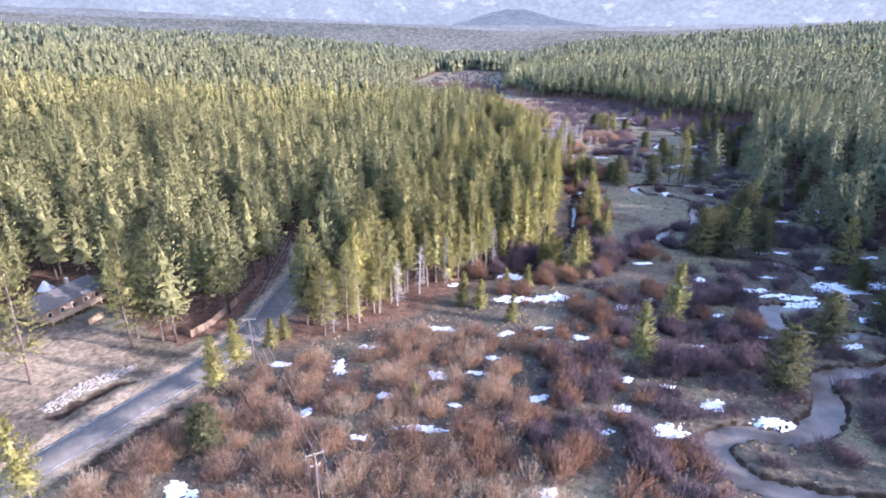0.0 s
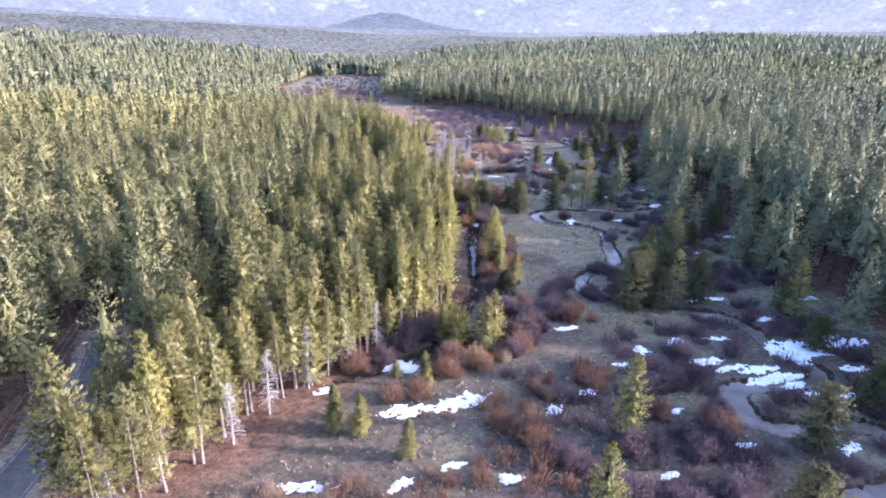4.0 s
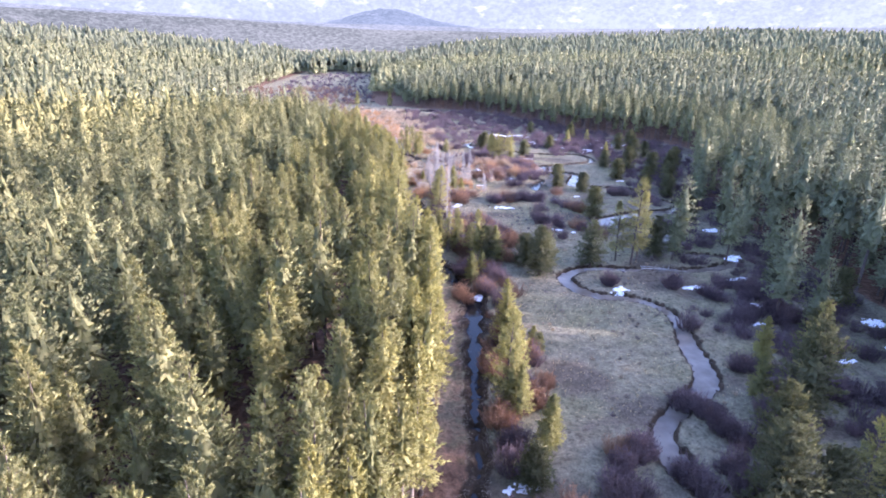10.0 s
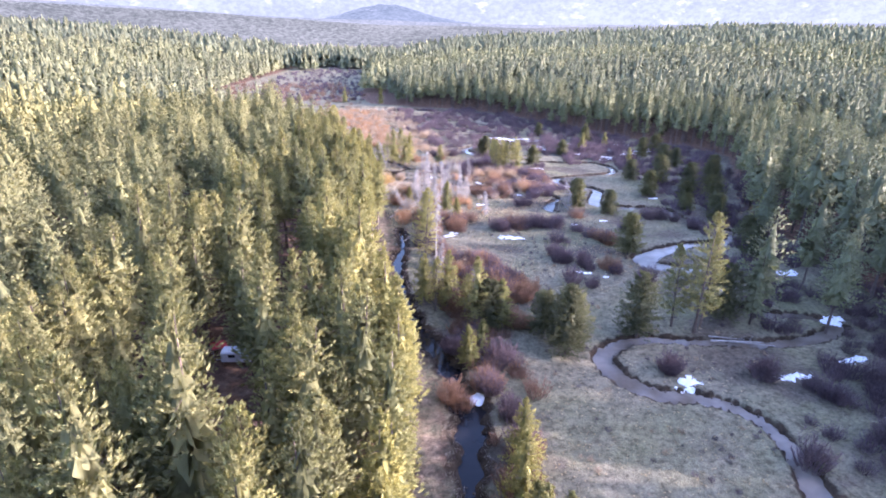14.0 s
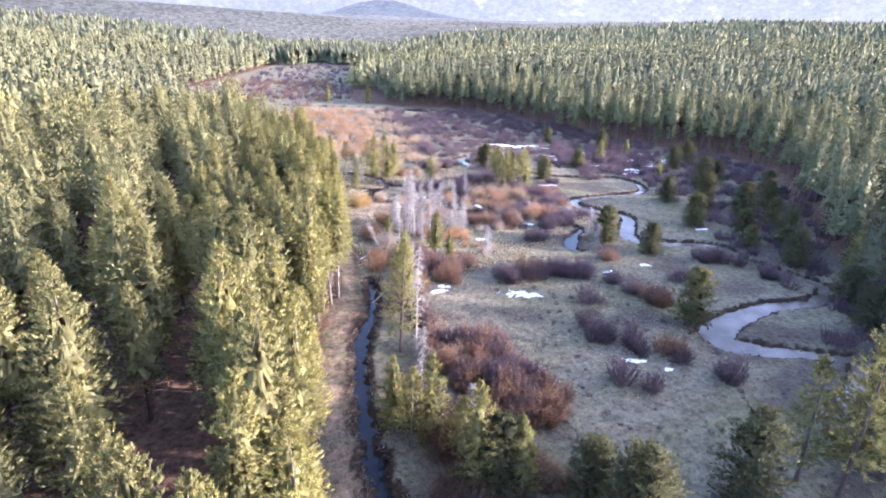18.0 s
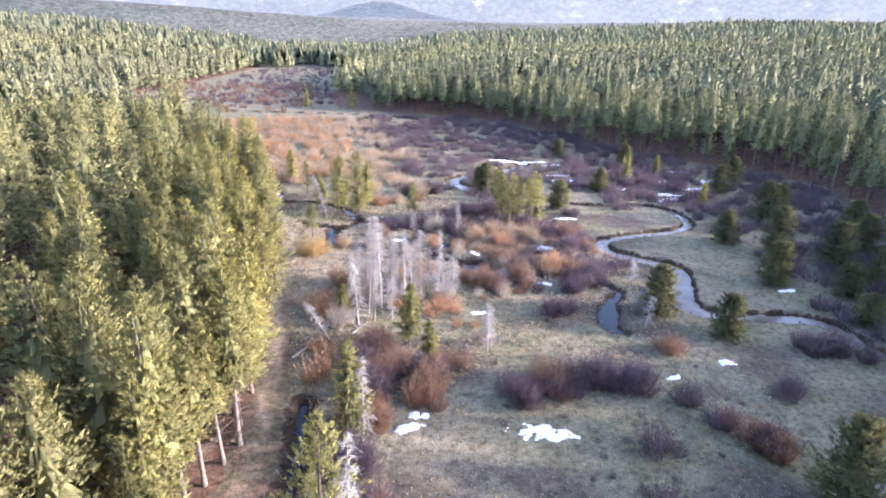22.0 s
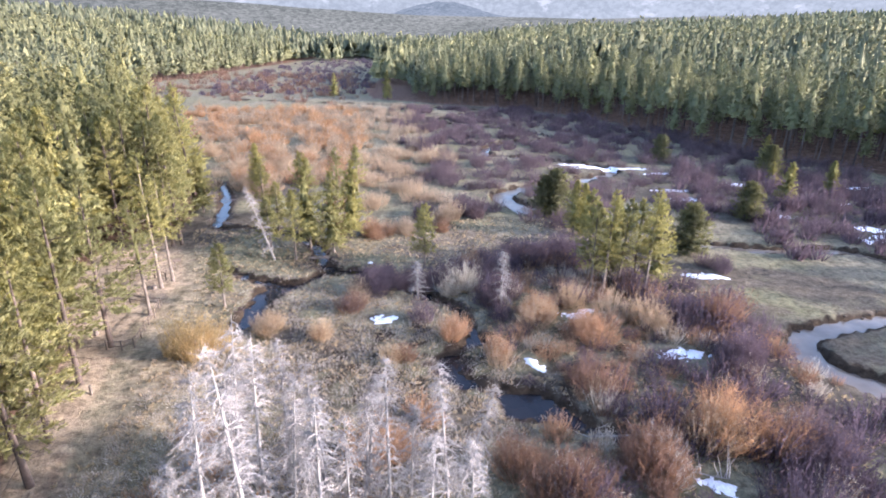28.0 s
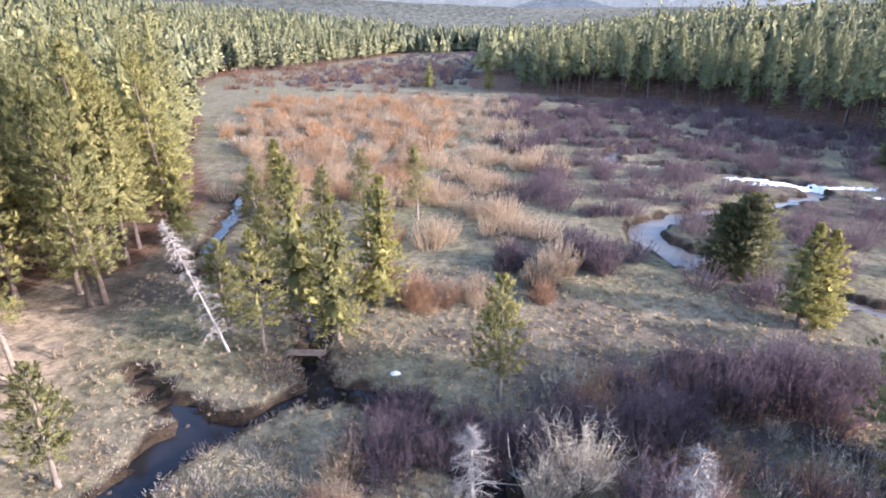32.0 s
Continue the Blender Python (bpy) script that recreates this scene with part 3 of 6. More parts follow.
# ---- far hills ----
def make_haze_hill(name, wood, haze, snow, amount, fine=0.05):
    """Distant wooded slopes with old snow; haze is painted in, and the surface glows."""
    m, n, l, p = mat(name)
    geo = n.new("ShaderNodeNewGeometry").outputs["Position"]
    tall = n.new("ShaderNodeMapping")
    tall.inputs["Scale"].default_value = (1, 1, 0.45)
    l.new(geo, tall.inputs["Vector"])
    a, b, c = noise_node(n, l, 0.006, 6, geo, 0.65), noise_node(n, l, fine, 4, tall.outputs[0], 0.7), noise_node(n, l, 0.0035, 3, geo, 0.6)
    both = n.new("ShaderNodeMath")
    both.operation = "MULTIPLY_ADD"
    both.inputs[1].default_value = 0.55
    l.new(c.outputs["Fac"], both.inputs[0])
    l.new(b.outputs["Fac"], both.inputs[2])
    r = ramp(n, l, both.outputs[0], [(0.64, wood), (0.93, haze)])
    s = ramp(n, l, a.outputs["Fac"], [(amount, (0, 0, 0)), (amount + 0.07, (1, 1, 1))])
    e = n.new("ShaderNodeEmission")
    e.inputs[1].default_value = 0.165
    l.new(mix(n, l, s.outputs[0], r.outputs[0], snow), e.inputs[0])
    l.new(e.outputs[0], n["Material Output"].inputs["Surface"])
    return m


def ridge(name, dist, a0, a1, base, tops, material, label, seed):
    """A far slope along an arc, its crest through the heights tops."""
    n, rows = 160, 8
    ang = np.radians(np.linspace(a0, a1, n))
    crest = np.interp(np.linspace(0, 1, n), np.linspace(0, 1, len(tops)), tops)
    crest = crest + 0.05 * crest * wobble(np.arange(n) * 1.0, np.zeros(n), 40, seed)
    v = []
    for j in range(rows):
        s = j / (rows - 1)
        rad = dist * (1 + 0.16 * s)
        z = base + (crest - base) * s ** 0.8 + 6 * wobble(ang * dist, np.full(n, s * 300.0), 140, seed + 1) * (s < 1)
        v.append(np.c_[40 + np.sin(ang) * rad, 170 + np.cos(ang) * rad, z])
    q = (np.arange(rows - 1)[:, None] * n + np.arange(n - 1)[None]).ravel()
    f = np.concatenate([np.c_[q, q + 1, q + n + 1], np.c_[q, q + n + 1, q + n]])
    return tagged(new(name, mesh_np(name, np.vstack(v), f, [material], smooth=True)), label, "backdrop", kind="structure")


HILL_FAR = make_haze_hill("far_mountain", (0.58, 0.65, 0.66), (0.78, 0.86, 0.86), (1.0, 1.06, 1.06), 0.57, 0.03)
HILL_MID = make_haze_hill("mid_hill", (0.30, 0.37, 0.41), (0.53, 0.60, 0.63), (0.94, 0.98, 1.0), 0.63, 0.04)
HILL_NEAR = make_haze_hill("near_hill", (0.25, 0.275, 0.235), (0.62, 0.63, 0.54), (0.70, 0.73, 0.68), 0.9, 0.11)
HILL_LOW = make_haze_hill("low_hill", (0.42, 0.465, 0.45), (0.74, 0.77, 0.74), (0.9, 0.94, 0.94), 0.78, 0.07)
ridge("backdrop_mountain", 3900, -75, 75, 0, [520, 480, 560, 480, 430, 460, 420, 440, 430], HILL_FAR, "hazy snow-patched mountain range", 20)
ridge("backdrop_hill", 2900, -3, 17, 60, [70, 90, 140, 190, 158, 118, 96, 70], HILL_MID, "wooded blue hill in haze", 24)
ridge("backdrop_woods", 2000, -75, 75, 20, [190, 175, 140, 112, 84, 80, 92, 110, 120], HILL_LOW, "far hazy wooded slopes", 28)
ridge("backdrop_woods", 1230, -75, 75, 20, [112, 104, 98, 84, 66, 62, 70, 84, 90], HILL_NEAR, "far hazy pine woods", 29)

# ---- plants ----
def blades(c, d, length, width, rng, out=None):
    """Triangles from centres c along d, turned to face along out."""
    k = len(c)
    side = np.cross(d, rng.normal(size=(k, 3)))
    side /= np.linalg.norm(side, axis=1)[:, None] + 1e-9
    w, ln = np.reshape(width, (-1, 1)), np.reshape(length, (-1, 1))
    if out is not None:
        back = (np.cross(2 * side, d + side) * out).sum(1) < 0
        side[back] *= -1
    v = np.stack([c - side * w - d * ln * 0.25, c + side * w - d * ln * 0.25, c + d * ln], 1).reshape(-1, 3)
    return v, np.arange(3 * k).reshape(-1, 3)


def join(*meshes):
    vs, fs, o = [], [], 0
    for v, f in meshes:
        vs.append(v)
        fs.append(f + o)
        o += len(v)
    return np.vstack(vs), np.vstack(fs)


def tube(pts, radii, sides=6):
    """A round tapering limb along pts."""
    pts, radii = np.asarray(pts, float), np.asarray(radii, float)
    d = np.gradient(pts, axis=0)
    d /= np.linalg.norm(d, axis=1)[:, None] + 1e-9
    ref = np.where(np.abs(d[:, 2:3]) > 0.9, [[1.0, 0, 0]], [[0, 0, 1.0]])
    u = np.cross(d, ref)
    u /= np.linalg.norm(u, axis=1)[:, None] + 1e-9
    w = np.cross(d, u)
    a = np.linspace(0, 2 * np.pi, sides, endpoint=False)
    v = pts[:, None] + radii[:, None, None] * (np.cos(a)[None, :, None] * u[:, None] + np.sin(a)[None, :, None] * w[:, None])
    k = len(pts)
    i = (np.arange(k - 1)[:, None] * sides + np.arange(sides)[None])
    j = (np.arange(k - 1)[:, None] * sides + (np.arange(sides)[None] + 1) % sides)
    f = np.concatenate([np.c_[i.ravel(), j.ravel(), (j + sides).ravel()], np.c_[i.ravel(), (j + sides).ravel(), (i + sides).ravel()]])
    return v.reshape(-1, 3), f


def crown_normals(v, wide, up=0.5, stray=0.8):
    """Soft normals that face out of a crown's round mass, as its needles do together."""
    n = v.copy()
    n[:, 2] = np.hypot(v[:, 0], v[:, 1]) * up + 0.12 * wide
    rng = np.random.default_rng(3)
    n = n / (np.linalg.norm(n, axis=1)[:, None] + 1e-6) + np.repeat(rng.normal(0, stray, (len(v) // 3 + 1, 3)), 3, 0)[:len(v)]
    return n / (np.linalg.norm(n, axis=1)[:, None] + 1e-6)


def lobes(c, d, length, girth, rng):
    """Ragged six-sided clumps of needles round the centres c, drawn out along d."""
    k = len(c)
    ref = np.where(np.abs(d[:, 2:3]) > 0.85, [[1.0, 0, 0]], [[0, 0, 1.0]])
    e1 = np.cross(d, ref)
    e1 /= np.linalg.norm(e1, axis=1)[:, None] + 1e-9
    e2 = np.cross(e1, d)
    ln, g = np.reshape(length, (-1, 1)), np.reshape(girth, (-1, 1))
    def far():
        return rng.uniform(0.65, 1.35, (k, 1))
    v = np.stack([c - d * ln * 0.55 * far(), c + e2 * g * far(), c - (e2 * 0.5 + e1 * 0.87) * g * far() + d * ln * 0.1, c - (e2 * 0.5 - e1 * 0.87) * g * far() + d * ln * 0.1, c + d * ln * 0.75 * far()], 1).reshape(-1, 3)
    one = np.array([[0, 2, 1], [0, 3, 2], [0, 1, 3], [4, 1, 2], [4, 2, 3], [4, 3, 1]])
    out = np.cross(v[one[0, 1]] - v[one[0, 0]], v[one[0, 2]] - v[one[0, 0]]) @ (v[one[0]].mean(0) - v[:5].mean(0))
    if out < 0:
        one = one[:, ::-1]
    return v, (one[None] + 5 * np.arange(k)[:, None, None]).reshape(-1, 3)


def pine_crown(rng, tall, wide, base, limbs, clumps, spikes, size, round_top=0.8, thin=1.0, inner=0.34):
    """Whorled boughs carrying clumps of needles: rounded below, gaps between the boughs, a pointed ragged top."""
    u = np.sort(rng.random(limbs) ** 1.1)
    z = tall * (base + (0.985 - base) * u)
    reach = wide * (np.minimum(1, 0.6 + 1.9 * u) * (1 - u) ** round_top * 1.22 + 0.06) * rng.uniform(0.66, 1.12, limbs)
    az = np.arange(limbs) * 2.39996 + rng.normal(0, 0.35, limbs)
    lean = np.radians(-12 + 58 * u ** 1.3 + rng.normal(0, 7, limbs))
    s = (np.linspace(inner, 0.95, clumps) if clumps > 1 else np.full(1, 0.82))[None] + rng.normal(0, 0.06, (limbs, clumps))
    out = reach[:, None] * s
    sidey = rng.normal(0, 0.1 + 0.25 * inner, (limbs, clumps)) * reach[:, None] * s
    ca, sa = np.cos(az)[:, None], np.sin(az)[:, None]
    c = np.stack([ca * out - sa * sidey, sa * out + ca * sidey, z[:, None] + out * np.tan(lean)[:, None] + 0.16 * out ** 2 / wide + rng.normal(0, 0.1, (limbs, clumps))], -1).reshape(-1, 3)
    up = np.sin(lean) + 0.4 + 0.4 * u
    d = np.stack([ca * np.cos(lean)[:, None] + 0 * out, sa * np.cos(lean)[:, None] + 0 * out, up[:, None] + 0 * out], -1).reshape(-1, 3)
    d = d + rng.normal(0, 0.22, d.shape)
    d /= np.linalg.norm(d, axis=1)[:, None]
    long = (0.34 + 0.42 * np.repeat(reach, clumps) / clumps ** 0.5) * size * rng.uniform(0.75, 1.25, len(c))
    girth = long * thin * rng.uniform(0.26, 0.42, len(c))
    meshes = [lobes(c, d, long, girth, rng)]
    if spikes:
        cc, dd = np.repeat(c, spikes, 0), np.repeat(d, spikes, 0)
        ll, gg = np.repeat(long, spikes), np.repeat(girth, spikes)
        off = rng.normal(0, 1, cc.shape)
        off /= np.linalg.norm(off, axis=1)[:, None]
        q = dd * 0.7 + off * 0.75 + [0, 0, 0.4]
        q /= np.linalg.norm(q, axis=1)[:, None]
        at = cc + off * gg[:, None] * 0.7 / thin + dd * (ll * rng.uniform(-0.3, 0.6, len(cc)))[:, None]
        meshes.append(blades(at, q, 0.42 * size * rng.uniform(0.5, 1.2, len(cc)), 0.075 * size * (0.4 + 0.6 * thin) * rng.uniform(0.7, 1.5, len(cc)), rng, at * [1, 1, 0] + [0, 0, 0.25 * wide]))
    v, f = join(*meshes)
    v[:, 2] = np.clip(v[:, 2], 0.3, tall * 1.03)
    return v, f


def skirt_crown(rng, tall, wide, tiers, sides, base=0.12):
    """A far conifer: ragged skirts of boughs one above another."""
    vs, fs = [], []
    for j in range(tiers):
        u = j / tiers
        z0 = tall * (base + (0.92 - base) * u)
        z1 = min(tall, z0 + tall * ((0.16 if tiers < 7 else 0.05) + 1.1 / tiers))
        r = wide * min(1, 0.75 + 2 * u) * (1 - u) ** 0.78 * 1.1 + 0.1
        a = np.linspace(0, 6.283, sides, endpoint=False) + rng.uniform(0, 6)
        rr = r * np.where(np.arange(sides) % 2, rng.uniform(0.3, 0.7, sides), rng.uniform(0.85, 1.25, sides))
        ring = np.c_[np.cos(a) * rr, np.sin(a) * rr, z0 + rng.normal(0, 0.03 * tall, sides)]
        o = len(np.vstack(vs)) if vs else 0
        vs.append(np.vstack([ring, [[rng.normal(0, 0.1), rng.normal(0, 0.1), z1]]]))
        i = np.arange(sides)
        fs.append(np.c_[i, (i + 1) % sides, np.full(sides, sides)] + o)
    return np.vstack(vs), np.vstack(fs)


def pine_trunk(rng, tall, base, dead=14, girth=1.0):
    k = 8
    t = np.linspace(0, 1, k)
    bend = rng.normal(0, 0.012, 2) * tall
    pts = np.c_[bend[0] * t ** 2, bend[1] * t ** 2, t * tall * 0.97 - 0.15]
    r0 = (0.10 + 0.0085 * tall) * girth
    rad = r0 * (1 - t) ** 0.8 + 0.02
    rad[0] *= 1.25
    meshes = [tube(pts, rad, 7)]
    for _ in range(dead):
        h = rng.uniform(0.1, 0.85) if rng.random() < 0.6 else rng.uniform(0.1, base + 0.12)
        a = rng.uniform(0, 6.283)
        ln = rng.uniform(0.5, 1.0) * min(0.16 * tall, 0.3 * tall * (1 - h) + 0.3)
        p0 = np.array([bend[0] * h * h, bend[1] * h * h, h * tall])
        p1 = p0 + np.array([np.cos(a) * ln, np.sin(a) * ln, rng.uniform(-0.25, 0.1) * ln + 0.35 * ln * h])
        meshes.append(tube([p0, (p0 + p1) / 2 + [0, 0, 0.05], p1], [0.035, 0.025, 0.01], 3))
    return join(*meshes)


def pine(name, seed, tall, wide, base, limbs=90, clumps=5, spikes=4, size=1.0, needles=None, bark=None, dead=14, girth=1.0, core=0.34, round_top=0.8, thin=0.6, inner=0.34):
    rng = np.random.default_rng(seed)
    e = new(name)
    e.empty_display_size = 0.5
    t = new("trunk", mesh_np("trunk", *pine_trunk(rng, tall, base, dead, girth), [bark or BARK], smooth=True))
    v, f = pine_crown(rng, tall, wide, base, limbs, clumps, spikes, size, round_top, thin, inner)
    if core:
        v, f = join((v, f), skirt_crown(rng, tall * 0.93, wide * core, 15, 12, base + 0.06))
    c = new("crown", mesh_np("crown", v, f, [needles or NEEDLES], normals=crown_normals(v, wide)))
    t.parent = c.parent = e
    return e


def snag_mesh(rng, tall, limbs=46, reach=1.9):
    """A dead standing pine: bare bole, drooping bare limbs with twigs."""
    t = np.linspace(0, 1, 9)
    bend = rng.normal(0, 0.02, 2) * tall
    meshes = [tube(np.c_[bend[0] * t ** 2, bend[1] * t ** 2, t * tall - 0.1], (0.07 + 0.007 * tall) * (1 - t) ** 0.9 + 0.012, 7)]
    for i in range(limbs):
        u = rng.uniform(0.12, 0.98)
        a = rng.uniform(0, 6.283)
        ln = reach * (1 - u) ** 0.6 * rng.uniform(0.5, 1.2) + 0.2
        p0 = np.array([bend[0] * u * u, bend[1] * u * u, u * tall])
        dr = np.array([np.cos(a), np.sin(a), 0.0])
        p1 = p0 + dr * ln * 0.55 + [0, 0, 0.06 * ln]
        p2 = p0 + dr * ln + [0, 0, -0.28 * ln]
        meshes.append(tube([p0, p1, p2], [0.045, 0.03, 0.012], 3))
        k = 16
        s = rng.uniform(0.25, 1, k)[:, None]
        c = p0 + dr * ln * s + np.array([0, 0, 1.0]) * (0.06 * ln - 0.34 * ln * s ** 2)
        d = dr * 0.5 + rng.normal(0, 0.6, (k, 3)) + [0, 0, -0.35]
        d /= np.linalg.norm(d, axis=1)[:, None]
        meshes.append(blades(c, d, rng.uniform(0.35, 0.95, k), np.full(k, 0.013), rng))
    return join(*meshes)


def shrub_mesh(rng, stems=200, tall=3.0, wide=2.0, twigs=4, thick=0.03):
    """A leafless willow: fine stems fanning out and arching up from the ground, forking into a dense rounded mass of twigs."""
    a = rng.uniform(0, 6.283, stems)
    q = np.sqrt(rng.random(stems))
    root = np.c_[np.cos(a) * q * 0.4 * wide, np.sin(a) * q * 0.4 * wide, np.full(stems, -0.05)]
    a2 = a + rng.normal(0, 0.3, stems)
    ln = tall * (1.0 - 0.42 * q ** 2) * rng.uniform(0.5, 1.0, stems) * (1 + 0.12 * np.sin(3 * a + rng.uniform(0, 6)))
    tilt = 0.75 * q * rng.uniform(0.5, 1.1, stems)
    d = np.c_[np.cos(a2) * np.sin(tilt), np.sin(a2) * np.sin(tilt), np.cos(tilt)]
    up = d + [0, 0, 0.35]
    up /= np.linalg.norm(up, axis=1)[:, None]
    joint = root + d * ln[:, None] * 0.55
    meshes = [blades(root + d * ln[:, None] * 0.15, d, ln * 0.55, np.full(stems, thick), rng, root * [1, 1, 0] + [0, 0, 0.4]),
              blades(joint, up, ln * 0.34, np.full(stems, thick * 0.6), rng, root * [1, 1, 0] + [0, 0, 0.4])]
    for _ in range(twigs):
        s = (0.25 + 0.75 * rng.random(stems) ** 0.7)[:, None]
        c = root + d * ln[:, None] * np.minimum(s, 0.55) + up * ln[:, None] * np.maximum(s - 0.55, 0)
        e = up + rng.normal(0, 0.75, d.shape)
        e[:, 2] = np.abs(e[:, 2]) + 0.1
        e /= np.linalg.norm(e, axis=1)[:, None]
        meshes.append(blades(c, e, ln * rng.uniform(0.08, 0.2, stems), np.full(stems, thick * 0.75), rng, c * [1, 1, 0] + [0, 0, 0.5]))
    return join(*meshes)


def spread(template, xs, ys, zs, scale, turn, lift=None):
    """Many copies of one small mesh, with its normals, joined."""
    v, f, nm = template
    k, nv = len(xs), len(v)
    c, s = np.cos(turn)[:, None], np.sin(turn)[:, None]
    h = scale if lift is None else lift
    X = (v[None, :, 0] * c - v[None, :, 1] * s) * scale[:, None] + xs[:, None]
    Y = (v[None, :, 0] * s + v[None, :, 1] * c) * scale[:, None] + ys[:, None]
    Z = v[None, :, 2] * h[:, None] + zs[:, None]
    N = np.stack([nm[None, :, 0] * c - nm[None, :, 1] * s, nm[None, :, 0] * s + nm[None, :, 1] * c, nm[None, :, 2] + 0 * c], -1).reshape(-1, 3)
    V = np.stack([X, Y, Z], -1).reshape(-1, 3)
    F = (f[None] + (np.arange(k) * nv)[:, None, None]).reshape(-1, 3)
    return V, F, N


def join3(parts):
    vs, fs, ns, o = [], [], [], 0
    for v, f, n in parts:
        vs.append(v)
        fs.append(f + o)
        ns.append(n)
        o += len(v)
    return np.vstack(vs), np.vstack(fs), np.vstack(ns)


def scatter(x0, x1, y0, y1, gap, seed, jitter=0.42):
    """Uneven rows of places about gap apart."""
    rng = np.random.default_rng(seed)
    x, y = np.meshgrid(np.arange(x0, x1, gap), np.arange(y0, y1, gap))
    x = x + (np.arange(x.shape[0]) % 2)[:, None] * gap / 2
    return (x + rng.normal(0, jitter * gap * 0.6, x.shape)).ravel(), (y + rng.normal(0, jitter * gap * 0.6, y.shape)).ravel()


def way_gap(x, y):
    """Distance from the flight line over the plan."""
    a, b = np.array([0.0, 0.0]), np.array([96.0, 417.0])
    d = b - a
    t = np.clip(((x - a[0]) * d[0] + (y - a[1]) * d[1]) / (d @ d), 0, 1)
    return np.hypot(x - a[0] - t * d[0], y - a[1] - t * d[1])


# ---- woods ----
BIG_PINES = [pine("forest_pine", 100 + k, h, w, b, 150, 8, 9, 0.6, dead=26, core=0.58, thin=0.7, inner=0.5) for k, (h, w, b) in enumerate([(24, 4.4, 0.22), (22, 3.8, 0.26), (26, 4.6, 0.22), (20, 4.0, 0.2), (23, 3.7, 0.3), (18, 3.6, 0.16), (22, 3.2, 0.36), (25, 4.2, 0.28)])]
for p in BIG_PINES:
    tagged(p, "tall yellow-green pine with a bare lower trunk", "tree", "pines of the forest edge")
LOW_PINES = [pine("forest_pine", 120 + k, h, w, b, 120, 8, 12, 0.62, NEEDLES_YOUNG, PALE_BARK, dead=46, core=0.46, thin=0.5, inner=0.45) for k, (h, w, b) in enumerate([(19, 3.2, 0.22), (16, 3.0, 0.18), (22, 3.3, 0.3), (13, 2.6, 0.08), (21, 2.9, 0.38)])]
for p in LOW_PINES:
    tagged(p, "yellow-green pine with low boughs at the forest edge", "tree", "pines of the forest edge")

FLAT_ROAD = np.c_[ROAD, np.zeros(len(ROAD))]
wx, wy = scatter(-460, 60, 60, 470, 6.9, 31, 0.75)
keep = inside(wx, wy, FOREST_L) & (wx > -0.82 * wy - 25) & (line_gap(wx, wy, FLAT_ROAD, 2, 20)[0] > 6.2)
# clearings and thin places
keep &= ~((wobble(wx, wy, 38, 14) < -0.56) & (way_gap(wx, wy) > 25))
for cx_, cy_, cr_ in ((-91, 119, 12), (18, 244, 6), (-2, 262, 5), (42, 374, 6), (46, 381, 5)):
    keep &= np.hypot(wx - cx_, wy - cy_) > cr_
# a closer row along the sunlit edge
EDGE_ROW = spline([(-27, 112.5), (-16, 121), (-9, 131.5), (1, 138.5), (9, 146.5), (21, 155), (31, 168), (37, 187), (42, 210), (43.6, 232), (42, 254), (41.6, 270), (43.4, 286), (47, 304), (47.4, 322), (45, 345), (41.5, 364)], 1.0)
keep &= line_gap(wx, wy, np.c_[EDGE_ROW, np.zeros(len(EDGE_ROW))], 2, 14)[0] > 6.6
wx, wy = wx[keep], wy[keep]
near = way_gap(wx, wy)
order = np.argsort(near)
N_BIG = 146
placed = set()


def stand(kinds, k, x, y, s, rng, stretch=1.0):
    """One more tree of the kind k at x, y."""
    m = pose(x, y, float(height(x, y)), rng.normal(0, 1.2), rng.normal(0, 1.2), rng.uniform(0, 360)) @ Matrix.Diagonal((s, s, s * stretch, 1))
    if kinds[k] in placed:
        copy_thing(kinds[k], m).matrix_basis = m
    else:
        placed.add(kinds[k])
        kinds[k].matrix_basis = m


rng = np.random.default_rng(5)
for i, (x, y) in enumerate(zip(wx[order[:N_BIG]], wy[order[:N_BIG]])):
    stand(BIG_PINES, i % len(BIG_PINES), x, y, rng.uniform(0.8, 1.14), rng, rng.uniform(0.95, 1.1))
# the close sunlit row, boughs low down
rng = np.random.default_rng(12)
for x, y in EDGE_ROW[::3]:
    x, y = x + rng.normal(0, 0.9) - 0.3, y + rng.normal(0, 0.8)
    stand(LOW_PINES, int(rng.integers(5)), x, y, rng.uniform(0.75, 1.1), rng, rng.uniform(0.95, 1.12))
# a second, taller row close behind it
rng = np.random.default_rng(14)
for i in range(2, len(EDGE_ROW), 4):
    x, y = EDGE_ROW[i] + rng.normal(0, 1.0, 2) - [5.0, -1.5]
    if line_gap(np.array([x]), np.array([y]), FLAT_ROAD, 2, 20)[0][0] > 6 and math.hypot(x - 18, y - 244) > 6:
        stand(BIG_PINES, int(rng.integers(len(BIG_PINES))), x, y, rng.uniform(0.82, 1.08), rng)


def with_normals(mesh, wide):
    return (*mesh, crown_normals(mesh[0], wide, 0.7, 0.55))


def tree_of(seed, h, w, b, limbs, clumps, spikes, size, tiers, sides, core):
    """A joined tree: boughs over a ragged inner mass."""
    r = np.random.default_rng(seed)
    return with_normals(join(pine_crown(r, h, w, b, limbs, clumps, spikes, size, 0.66, 1.0, 0.58), skirt_crown(r, h * 0.9, w * core, tiers, sides, b + 0.04)), w)


